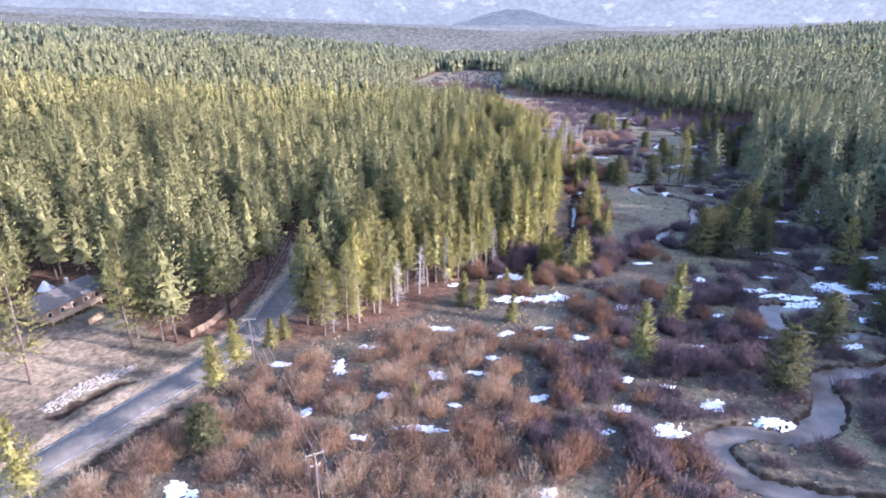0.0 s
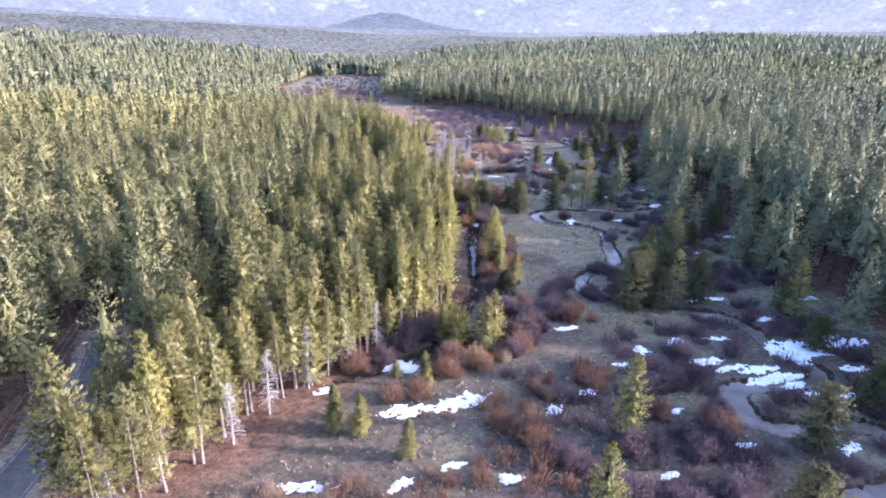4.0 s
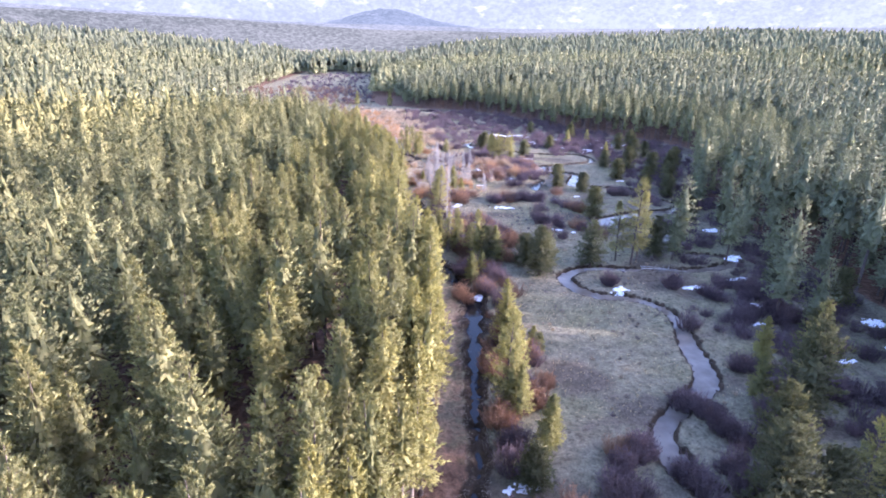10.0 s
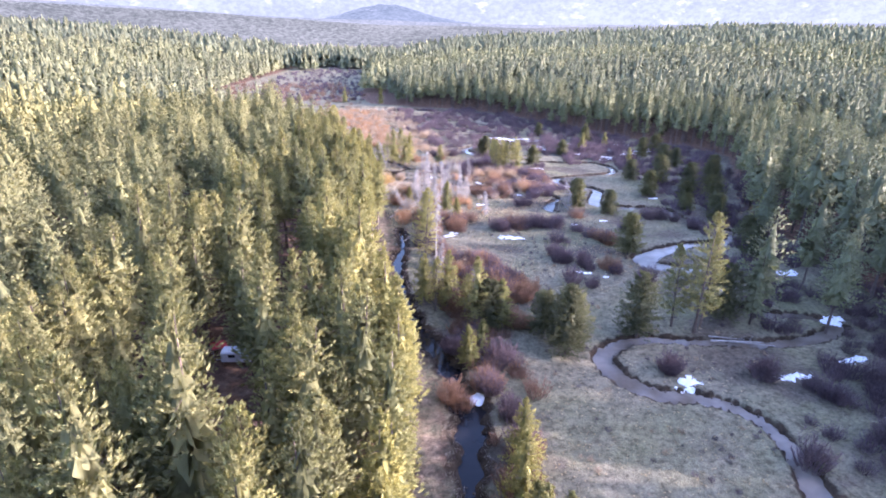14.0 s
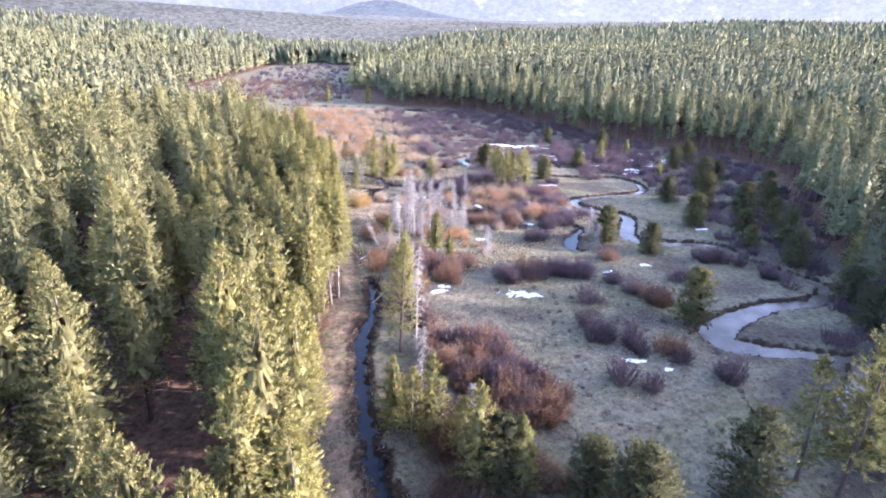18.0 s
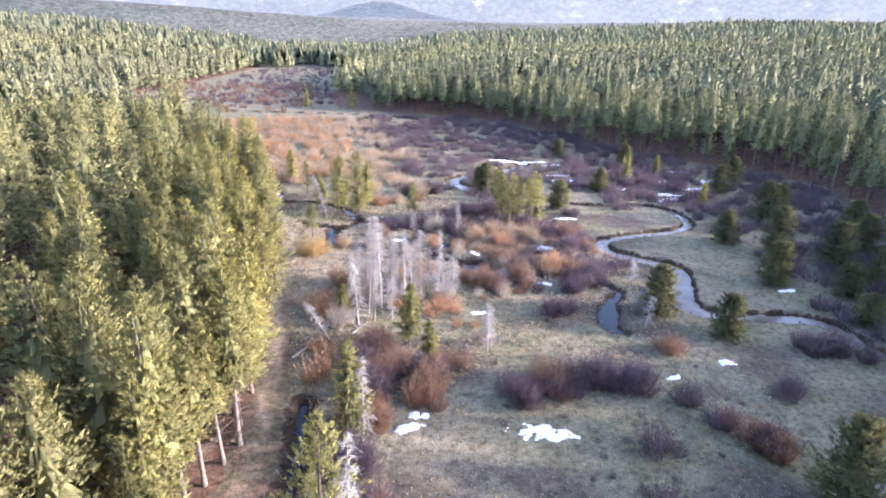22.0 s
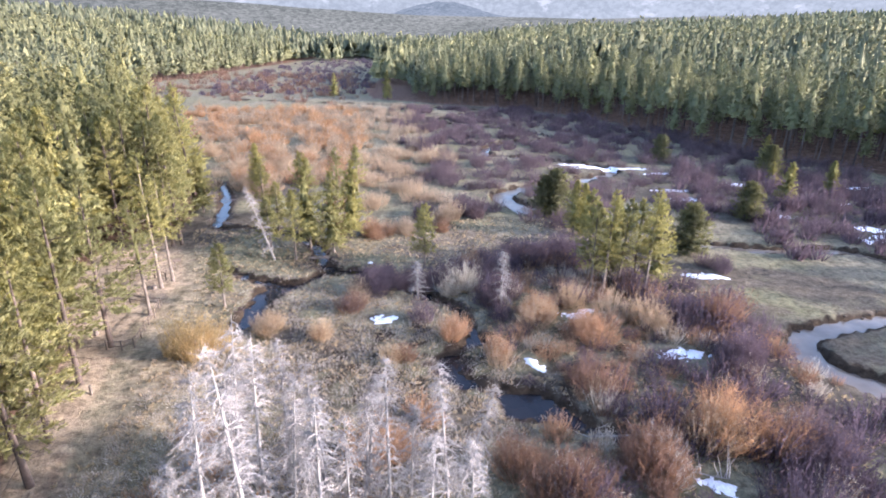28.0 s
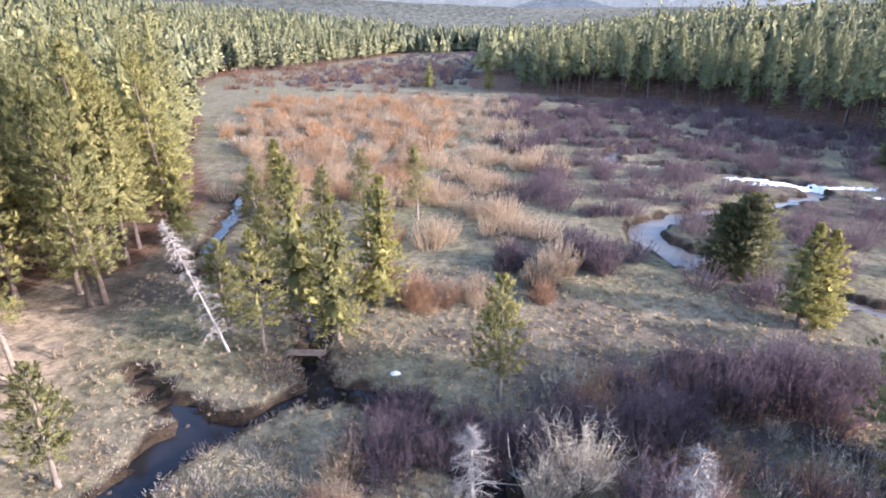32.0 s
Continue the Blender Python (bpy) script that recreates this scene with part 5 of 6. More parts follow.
SNOW_AT3 += [(156.2, 424.3, 12, 3, 0), (188, 406, 14, 5, 10), (161, 393, 8, 3, -10), (145.3, 326.5, 4, 1.6, 0), (90.4, 354.4, 1.4, 3.2, 35), (75.2, 364.6, 2.6, 1.4, 0), (120.2, 374.7, 6, 2, -15), (126.9, 442.8, 12, 2.6, 0), (99.9, 337, 2, 3, 50), (158.3, 388, 8, 3, 20), (136.5, 413, 9, 2.4, 0), (73.3, 382.5, 1, 0.6, 0), (112.3, 204, 4, 1.4, 0), (138, 200, 6, 4, 0), (134, 240, 4, 3, 0), (132, 190, 6, 3, 30)]
SNOW_AT3 += [(142, 262, 6, 3, 0)]


def clear_of_snow(x, y):
    ok = np.ones(len(x), bool)
    for sx, sy, lx, ly, a in SNOW_AT + SNOW_AT2 + SNOW_AT3:
        c, s = math.cos(radians(a)), math.sin(radians(a))
        u, v = (x - sx) * c + (y - sy) * s, -(x - sx) * s + (y - sy) * c
        ok &= (u / (lx / 2 + 0.9)) ** 2 + (v / (ly / 2 + 1.2)) ** 2 > 1
    return ok


# ---- willows ----
WILLOW = {}
SHAPES = [shrub_mesh(np.random.default_rng(606), 150, 3.0, 2.1, 7, 0.036)]
for kind in TWIGS:
    WILLOW[kind] = []
    for k, (tall, wide) in enumerate(((3.0, 2.0), (2.6, 2.2), (3.4, 1.8))):
        v, f = shrub_mesh(np.random.default_rng(600 + k), 210, tall, wide, 9, 0.017)
        WILLOW[kind].append(mesh_np("willow_" + kind, v, f, [TWIGS[kind]]))
WORDS = {"orange": "leafless willow shrub with orange twigs", "rust": "leafless willow shrub with rust-red twigs", "pale": "leafless willow shrub with pale tan twigs", "plum": "leafless willow thicket with grey-purple twigs", "ash": "dead brush of bleached grey twigs", "gold": "dense leafless willow with golden-yellow twigs"}


def willow(x, y, size, kind, rng):
    o = tagged(new("willow_shrub", WILLOW[kind][int(rng.integers(3))]), WORDS[kind], "shrub", "willows of the wet meadow")
    z = float(land(np.array([x]), np.array([y]))[0][0])
    o.matrix_basis = pose(x, y, min(z, 0.3), rng.normal(0, 5), rng.normal(0, 5), rng.uniform(0, 360)) @ Matrix.Diagonal((size * rng.uniform(0.85, 1.2), size * rng.uniform(0.85, 1.2), size * rng.uniform(0.75, 1.05), 1))
    return o


# clumps: x, y, spread, how many, kind
CLUMPS = [(21.7, 98.4, 4, 6, "rust"), (20.4, 85.3, 4, 6, "rust"), (46.8, 94.3, 3, 3, "plum"), (34.4, 72.1, 3, 3, "plum"), (58.3, 157.3, 3, 7, "plum"), (52.4, 196.4, 2, 3, "rust"), (60.5, 165.8, 3, 8, "plum"), (60.2, 156, 4, 8, "rust"), (47.5, 150.5, 3, 5, "rust"), (54.8, 133.5, 3, 4, "rust"),
          (45.5, 130.6, 3, 4, "rust"), (18, 130.6, 3, 4, "rust"), (74.8, 128.5, 2.5, 3, "plum"), (66.4, 127, 3, 3, "plum"), (44.5, 149, 3, 4, "rust"), (51.4, 161, 2.5, 3, "rust")]
CLUMPS += [(70.5, 275.6, 3, 8, "rust"), (73.5, 266, 3, 9, "rust"), (75, 260, 2, 4, "rust"), (70.7, 304.8, 3, 5, "rust"), (82.6, 302, 2.4, 7, "plum"), (88.6, 303.4, 2.6, 9, "rust"), (95.4, 303.6, 2.6, 8, "plum"), (100, 302.8, 2, 3, "plum"), (109.6, 310.2, 1.5, 2, "rust"), (92, 276.6, 2.5, 6, "plum"), (96.4, 273.6, 2.5, 5, "plum"), (99.6, 269.4, 2, 3, "rust"),
           (107.3, 287.5, 3, 8, "rust"), (134.4, 304.8, 2, 3, "plum"), (138.5, 294, 2, 3, "plum"), (105.8, 262, 1.5, 2, "plum"), (88, 263.1, 1, 1, "plum"), (91.3, 261.7, 1, 1, "plum")]
CLUMPS += [(114.7, 362.5, 3, 3, "rust"), (99.4, 364.2, 3, 5, "pale"), (83.3, 327, 2, 3, "rust"), (95.5, 339.8, 3, 3, "rust"), (103, 332, 2, 3, "plum"), (95.2, 289, 1.5, 2, "plum"), (104.4, 298.7, 1.5, 2, "plum"), (105.7, 293, 1.6, 3, "rust"), (118.2, 297.4, 1.6, 2, "plum"), (130, 306.6, 2, 2, "plum"),
           (96.9, 324.5, 1.8, 3, "plum"), (109.5, 337.5, 3, 5, "plum"), (74.4, 310.3, 2, 3, "rust"), (64.9, 308, 1.6, 3, "rust"), (69.8, 306, 2, 3, "orange"), (62.4, 362.6, 0.5, 2, "pale")]
CLUMPS += [(76.6, 355.9, 1.2, 2, "pale"), (82.8, 360.6, 1.5, 3, "orange"), (86.6, 355.3, 1.2, 2, "orange"), (93.6, 363.4, 2, 4, "pale"), (97.5, 359, 2, 4, "orange"), (105.6, 361, 3, 4, "pale"), (107, 353.6, 2.5, 4, "plum"), (112.4, 351.6, 2.5, 5, "plum"), (102.3, 342.6, 2.4, 5, "orange"), (95.6, 338, 2, 4, "rust"),
           (106, 342.3, 2.4, 5, "rust"), (85.1, 338.2, 1.5, 3, "rust"), (88.8, 337.6, 2, 4, "rust"), (95.4, 349.8, 1.6, 3, "pale"), (77.9, 365.8, 2, 3, "plum"), (72.5, 369, 2, 2, "pale"), (89.1, 367.9, 2.5, 5, "plum")]
CLUMPS += [(96.4, 382.4, 2.5, 5, "plum"), (123, 376.6, 3, 4, "plum"), (110.4, 341.4, 2, 3, "plum"), (62, 343, 1.6, 3, "orange"), (76.9, 343.2, 1.6, 3, "orange"), (68, 361, 1, 2, "pale"), (90.6, 380.4, 2, 4, "plum"), (74, 395.4, 1.6, 3, "orange"), (68.6, 397.4, 2, 3, "rust"), (86.6, 379, 0.8, 2, "orange"), (99, 382.6, 2, 4, "rust"), (103.6, 382.4, 2, 4, "plum"), (78, 394.6, 1.6, 3, "pale"), (83.7, 397.4, 1.6, 4, "pale"), (82.2, 404, 2.4, 4, "plum"), (91, 407.4, 2.2, 4, "plum"), (74.3, 374, 1.8, 4, "plum"), (79.8, 373.6, 1.8, 4, "plum"), (66, 334, 3, 5, "ash"), (72, 336, 3, 5, "ash")]
CLUMPS += [(78.5, 334, 2, 3, "ash"), (86, 373, 2, 3, "ash"), (112, 323.5, 0.8, 2, "ash"), (60, 327, 2, 3, "ash"), (98, 341, 2, 3, "ash")]
CLUMPS += [(56.2, 154.7, 2.6, 6, "plum"), (48.4, 152.7, 2, 4, "rust"), (43.5, 124.5, 2.4, 6, "rust"), (52.1, 129.0, 2, 4, "rust"), (67.3, 124.7, 2.6, 7, "plum"), (62.6, 124.0, 2, 4, "plum"), (67.8, 112.1, 2.4, 6, "rust"), (85.1, 130.7, 2, 5, "plum"), (86.8, 125.3, 2, 4, "plum"), (47.2, 102.6, 1.6, 4, "plum"), (54.2, 95.8, 1.4, 3, "plum"), (62.5, 97.9, 1.6, 4, "rust"), (47.2, 96.2, 1.6, 4, "plum"), (22.9, 97.4, 2.2, 6, "plum"), (115.5, 119.5, 2.5, 5, "plum"), (82.1, 88.1, 2, 5, "plum"), (134.4, 149.0, 3, 6, "plum"), (109.9, 141.3, 3, 6, "plum"), (74.9, 134.3, 2, 4, "plum"), (99.5, 110.4, 2, 4, "plum"), (60.5, 117.3, 1.4, 4, "rust"), (57.6, 189.6, 1.8, 6, "rust")]
CLUMPS += [(54.6, 185.7, 1.6, 5, "rust"), (95.5, 188.9, 1.6, 4, "plum"), (80.8, 179.7, 1.6, 4, "plum"), (81.6, 176.0, 2, 6, "plum"), (80.6, 171.8, 2, 5, "plum"), (90.2, 175.2, 2, 5, "plum"), (99.3, 181.2, 2, 5, "plum"), (109.2, 222.9, 1.6, 4, "plum"), (104.6, 224.6, 1.4, 3, "plum"), (90.0, 229.0, 1.6, 4, "plum"), (121.2, 217.1, 2.6, 6, "plum"), (119.2, 209.5, 2.6, 7, "plum"), (112.0, 207.4, 2, 4, "plum"), (118.8, 203.2, 2.4, 5, "plum"), (120.7, 226.2, 2, 4, "plum"), (105.5, 179.2, 2, 5, "plum"), (63.6, 173.2, 1.0, 3, "rust"), (97.1, 205.4, 0.8, 2, "plum"), (53.8, 202.9, 1.2, 4, "rust"), (50.9, 195.7, 1.2, 4, "rust")]
CLUMPS += [(47.9, 182.1, 1.4, 5, "rust"), (51.8, 226.6, 1.2, 4, "rust"), (57.1, 227.6, 1.4, 5, "rust"), (58.2, 198.7, 1.2, 4, "rust")]
CLUMPS += [(22, 96, 2.6, 9, "rust"), (22.5, 87, 2.4, 8, "rust"), (51.7, 110, 2, 5, "plum"), (35.6, 115, 2.2, 7, "rust"), (15, 75, 2.4, 7, "plum"), (4.2, 73.4, 2.4, 7, "rust"), (19, 69.6, 2.4, 7, "rust"), (45.4, 96.3, 2.2, 7, "plum"), (51, 96.3, 2, 6, "plum"), (31.7, 74.8, 2.2, 7, "plum"),
           (32.3, 68.4, 2.4, 7, "plum"), (70.5, 115, 2.2, 7, "plum"), (60.5, 107.4, 2, 6, "plum"), (30, 98.4, 2, 6, "plum"), (29, 88.8, 1.8, 6, "plum"), (39.3, 109.8, 2, 6, "plum"), (58.8, 96.3, 1.8, 5, "plum"), (24, 76, 2, 6, "plum")]
CLUMPS += [(96.4, 381, 2.2, 7, "plum"), (101.5, 381.4, 2.2, 7, "plum"), (86.3, 376.7, 2, 6, "plum"), (90.8, 376, 1.6, 4, "plum"), (74, 378, 1.6, 5, "plum"), (78.3, 376.4, 2, 6, "plum"), (82.4, 375, 2, 5, "plum"), (93.3, 364, 1.2, 4, "orange"), (99.9, 364.6, 1.4, 4, "rust"), (71.5, 367.4, 0.8, 2, "rust"), (63, 363.8, 0.6, 2, "pale"),
           (74, 393.5, 1, 3, "orange"), (85.2, 401, 1.6, 4, "pale"), (91.7, 405, 1.8, 5, "plum"), (67, 410.6, 1.6, 4, "orange"), (70, 262, 2.4, 8, "rust"), (72.5, 258, 2, 6, "rust"), (66.5, 270, 2, 5, "rust"), (61, 246, 2, 6, "rust"), (57, 240, 1.8, 5, "plum"), (63, 236, 1.6, 5, "plum"), (76, 164, 2, 7, "plum"), (70, 166, 2, 6, "plum"), (66, 172, 1.6, 5, "plum")]
CLUMPS += [(61.5, 286, 1.4, 5, "rust"), (63, 279, 1.6, 6, "rust"), (62.5, 272, 1.6, 6, "orange"), (65, 267.5, 1.8, 7, "rust"), (68.4, 277, 1.8, 6, "plum"), (71.5, 273.5, 1.8, 7, "rust"), (74.5, 268, 1.8, 6, "plum"), (70, 267, 1.8, 6, "plum"), (60.5, 293, 1.4, 5, "plum"), (62.4, 300, 1.6, 6, "rust"), (64.5, 306.5, 1.8, 7, "plum"),
           (67.5, 311, 1.8, 7, "rust"), (62.5, 313, 1.4, 5, "plum"), (66.4, 318, 1.6, 6, "rust"), (71, 309, 1.6, 5, "plum"), (58.4, 262, 1.4, 5, "plum"), (60.2, 255.5, 1.4, 5, "rust"), (66, 252, 1.8, 6, "orange"), (69, 247.5, 1.6, 5, "rust"), (58, 228, 1.4, 5, "rust"), (60, 221, 1.4, 5, "plum"), (58.6, 214, 1.4, 5, "rust"), (56.5, 206, 1.2, 4, "rust")]
CLUMPS += [(18.5, 148, 1.6, 6, "plum"), (22, 150, 1.8, 7, "plum"), (25.5, 152, 1.8, 7, "plum"), (22.5, 155, 1.6, 5, "plum"), (28, 155, 1.6, 6, "plum"), (29.5, 150, 1.6, 6, "plum"), (33, 149.5, 1.6, 5, "plum"), (14.5, 144.5, 1.4, 4, "plum"), (9, 141.5, 1.4, 4, "rust"), (27, 140.4, 1.4, 5, "rust"), (30.4, 139.4, 1.2, 4, "orange"), (33.4, 138, 1.2, 4, "orange"), (27.5, 136.6, 1.4, 4, "rust"),
           (38.2, 139.6, 1.2, 4, "pale"), (41, 141.4, 1.4, 5, "plum"), (44.6, 143.4, 1.6, 5, "rust"), (42.4, 150.6, 1.4, 5, "rust"), (46.5, 147.5, 1.8, 7, "plum"), (48.5, 156.4, 1.8, 6, "plum"), (45, 160, 1.6, 5, "plum"), (51, 151.5, 2, 7, "plum"), (40.4, 156, 1.2, 4, "plum"), (46.4, 170, 1.6, 6, "plum"), (48, 176, 1.4, 5, "plum")]
rng = np.random.default_rng(650)
spots = []
for x, y, r, n, kind in CLUMPS:
    for _ in range(n):
        second = {"orange": "pale", "rust": "plum", "pale": "rust", "plum": "plum", "ash": "ash"}[kind] if rng.random() < 0.22 else kind
        big = (0.75, 1.35) if y > 325 and x < 84 else (0.9, 1.7) if y > 325 else (0.95, 1.95)
        spots.append((x + rng.normal(0, r * 0.6), y + rng.normal(0, r * 0.6), rng.uniform(*big), second))
# the flight sinks towards its end: shrubs near there singly, those seen from high up joined
free = clear_of_snow(np.array([s[0] for s in spots]), np.array([s[1] for s in spots]))
spots = [s for s, f in zip(spots, free) if f]
spots.sort(key=lambda s: math.hypot(s[0] - 85, s[1] - 340))
for x, y, size, kind in spots[:286]:
    willow(x, y, size, kind, rng)
for kind in ("plum", "rust", "orange", "pale", "ash"):
    far = [s for s in spots[286:] if s[3] == kind]
    if far:
        a = np.array([s[:3] for s in far])
        v, f = SHAPES[0]
        v, f, n = spread((v, f, v), a[:, 0], a[:, 1], np.minimum(land(a[:, 0], a[:, 1])[0], 0.3), a[:, 2], rng.uniform(0, 6.28, len(a)), a[:, 2] * rng.uniform(0.75, 1.05, len(a)))
        tagged(new("willow_clumps", mesh_np("willow_clumps", v, f, [TWIGS[kind]])), "scattered clumps of " + WORDS[kind].replace("shrub", "growth").replace("thicket", "growth"), "thicket", kind="stuff")
for x, y, size in ((54.2, 358.8, 1.2), (56.2, 358.2, 1.35), (58.0, 359.4, 1.1)):
    o = willow(x, y, size, "gold", rng)
    o.scale = (size * 1.25, size * 1.2, size * 1.25)

LOW, MIDDLE, TINY = {}, {}, {}
for k in range(2):
    v, f = shrub_mesh(np.random.default_rng(620 + k), 52, 2.6, 2.2, 3, 0.07)
    LOW[k] = (v, f, v)
    v, f = shrub_mesh(np.random.default_rng(625 + k), 80, 2.6, 2.2, 5, 0.046)
    MIDDLE[k] = (v, f, v)
    v, f = shrub_mesh(np.random.default_rng(628 + k), 24, 2.6, 2.3, 2, 0.11)
    TINY[k] = (v, f, v)


def thicket(name, x, y, seed, kind, label, size=(0.7, 1.5), shapes=None):
    """Willows too thick to count."""
    rng = np.random.default_rng(seed)
    z = np.minimum(land(x, y)[0], height(x, y) + 0.2)
    pick = rng.random(len(x)) < 0.5
    parts = []
    for k in (0, 1):
        s = pick == bool(k)
        if s.any():
            sc = rng.uniform(*size, s.sum())
            parts.append(spread((shapes or LOW)[k], x[s], y[s], z[s], sc, rng.uniform(0, 6.28, s.sum()), sc * rng.uniform(0.7, 1.05, s.sum())))
    v, f, n = join3(parts)
    return tagged(new(name, mesh_np(name, v, f, [TWIGS[kind]])), label, "thicket", kind="stuff")


def dry(x, y):
    """Clear of the water, the road and the track."""
    ok = clear_of_snow(x, y)
    for line, _ in CHANNELS:
        g, w = line_gap(x, y, line)
        ok &= g > w / 2 + 0.8
    ok &= line_gap(x, y, FLAT_ROAD, 2, 20)[0] > 5.0
    return ok & (line_gap(x, y, np.c_[TRACK, np.zeros(len(TRACK))], 2, 14)[0] > 2.4)


FINE = {}
for k in range(2):
    v, f = shrub_mesh(np.random.default_rng(630 + k), 90, 2.6, 2.4, 6, 0.027)
    FINE[k] = (v, f, v)
# the willow field by the road
FIELD = [(-56, 58), (-44, 80), (-34, 97), (-22, 103), (-8, 112), (14, 112), (18, 56)]
for kind, gap, seed, level in (("orange", 2.75, 71, -0.15), ("rust", 2.95, 85, -0.15), ("pale", 3.0, 86, -0.05)):
    x, y = scatter(-60, 22, 54, 116, gap, seed, 0.8)
    ok = inside(x, y, FIELD) & dry(x, y) & (wobble(x, y, 13, 31 + seed % 3) > level)
    thicket("willow_field", x[ok], y[ok], seed, kind, WORDS[kind].replace("shrub", "field beside the road"), (0.75, 1.75), FINE)
# close growth in the wet ground past the ponds
for kind, gap, seed, level in (("plum", 2.7, 141, -0.2), ("orange", 3.4, 142, -0.1), ("rust", 3.0, 143, -0.1), ("ash", 3.4, 144, 0.0)):
    poly = [(84, 332), (108, 334), (120, 350), (120, 366), (106, 372), (98, 384), (84, 382), (88, 370), (88, 352)]
    x, y = scatter(80, 122, 330, 404, gap, seed, 0.8)
    ok = inside(x, y, poly) & dry(x, y) & (wobble(x, y, 12, seed) > level)
    thicket("willow_growth", x[ok], y[ok], seed, kind, WORDS[kind].replace("shrub", "growth").replace("thicket", "growth"), (0.5, 1.25), FINE)
# looser growth between the creek bends and along the ditch, and the wide thickets up the valley
areas = [("rust", [(14, 60), (14, 104), (24, 128), (44, 128), (36, 62)], 2.7, 72, -0.05), ("plum", [(34, 62), (40, 128), (66, 150), (118, 150), (108, 60)], 2.6, 73, -0.05), ("rust", [(46, 172), (50, 172), (56, 205), (62, 240), (68, 262), (58, 268), (53, 262), (57, 235), (52, 205)], 2.9, 74, -0.6), ("plum", [(100, 160), (130, 150), (153, 255), (128, 262), (108, 228), (98, 190)], 2.6, 75, -0.1), ("plum", [(132, 262), (150, 262), (215, 385), (214, 410), (150, 440), (128, 400), (156, 378), (152, 330)], 3.2, 76, -0.2)]
areas += [("plum", [(96, 400), (150, 395), (200, 420), (165, 510), (130, 558), (80, 560), (84, 450)], 2.8, 77, 0.0), ("pale", [(46, 428), (84, 408), (92, 455), (80, 560), (40, 560), (10, 505), (24, 462)], 3.0, 78, -0.05), ("orange", [(44, 434), (70, 420), (74, 480), (58, 556), (0, 556), (10, 500)], 3.3, 79, 0.0), ("rust", [(-40, 580), (60, 566), (70, 640), (60, 760), (-40, 760), (-60, 650)], 6.0, 80, -0.1), ("plum", [(-20, 600), (66, 600), (76, 760), (100, 940), (60, 1000), (-10, 900)], 7.0, 81, -0.1)]
areas += [("orange", [(54, 308), (78, 318), (84, 345), (72, 350), (56, 345)], 3.8, 83, 0.0), ("plum", [(104, 330), (118, 338), (118, 372), (100, 378), (92, 352)], 3.6, 84, -0.1)]
for kind, poly, gap, seed, level in areas:
    p = np.array(poly)
    x, y = scatter(*np.array([p.min(0)[0], p.max(0)[0], p.min(0)[1], p.max(0)[1]]), gap, seed, 1.7 if seed in (80, 81) else 0.8)
    ok = inside(x + 9 * wobble(x, y, 30, seed + 1), y + 9 * wobble(x, y, 30, seed + 2), poly) & dry(x, y) & (wobble(x, y, 15 if seed in (72, 73, 75, 76, 77, 78, 79) else 26, seed) > level)
    x, y = x[ok], y[ok]
    if seed in (77, 78, 79):
        mid = y < 462
        thicket("willow_thicket_near", x[mid], y[mid], seed + 50, kind, WORDS[kind].replace("shrub", "growth").replace("thicket", "growth"), (0.8, 1.9), FINE)
        x, y = x[~mid], y[~mid]
    ok = slice(None)
    thicket("willow_thicket", x[ok], y[ok], seed, kind, WORDS[kind].replace("shrub", "growth").replace("thicket", "growth"), (0.8, 1.7 if y.mean() < 260 else 2.4 if seed in (80, 81) else 1.9), MIDDLE if seed in (72, 73, 74, 75, 82, 83, 84) else TINY if seed in (80, 81) else LOW)

# low scattered sage and young willow over the open meadow
for kind, gap, seed, poly in (("plum", 4.6, 151, [(66, 180), (96, 178), (118, 262), (112, 326), (74, 322), (70, 262)]), ("pale", 5.2, 152, [(62, 180), (96, 178), (118, 262), (112, 326), (66, 322), (66, 262)]), ("plum", 3.6, 153, [(84, 262), (112, 262), (112, 300), (84, 300)])):
    p = np.array(poly)
    x, y = scatter(p[:, 0].min(), p[:, 0].max(), p[:, 1].min(), p[:, 1].max(), gap, seed, 1.4)
    ok = inside(x, y, poly) & dry(x, y) & (wobble(x, y, 22, seed) > -0.05)
    thicket("low_brush", x[ok], y[ok], seed, kind, "scattered knee-high brush in the meadow grass", (0.16, 0.42), FINE)

# low bleached brush and matted sedge on the wet ground by the ponds
MAT = {}
for k in range(2):
    v, f = shrub_mesh(np.random.default_rng(640 + k), 26, 0.8, 1.5, 2, 0.026)
    v *= [1.35, 1.35, 0.72]
    MAT[k] = (v, f, v)
for kind, gap, seed, level, poly in (("ash", 0.95, 121, -0.5, [(52, 338), (64, 334), (84, 340), (92, 352), (80, 368), (66, 374), (58, 366), (54, 352)]), ("pale", 1.5, 122, -0.1, [(84, 340), (112, 336), (118, 362), (104, 378), (84, 372), (80, 356)]),
                                     ("plum", 2.2, 123, 0.0, [(58, 362), (84, 356), (110, 360), (104, 384), (70, 396), (58, 384)]), ("pale", 1.7, 124, 0.0, [(50, 336), (84, 338), (104, 350), (96, 376), (66, 392), (56, 372)])):
    p = np.array(poly)
    x, y = scatter(p[:, 0].min(), p[:, 0].max(), p[:, 1].min(), p[:, 1].max(), gap, seed, 0.8)
    ok = inside(x, y, poly) & dry(x, y) & (wobble(x, y, 9, seed) > level)
    thicket("brush_mat", x[ok], y[ok], seed, kind, "low tangled mat of bleached dry brush", (0.6, 1.4), MAT)

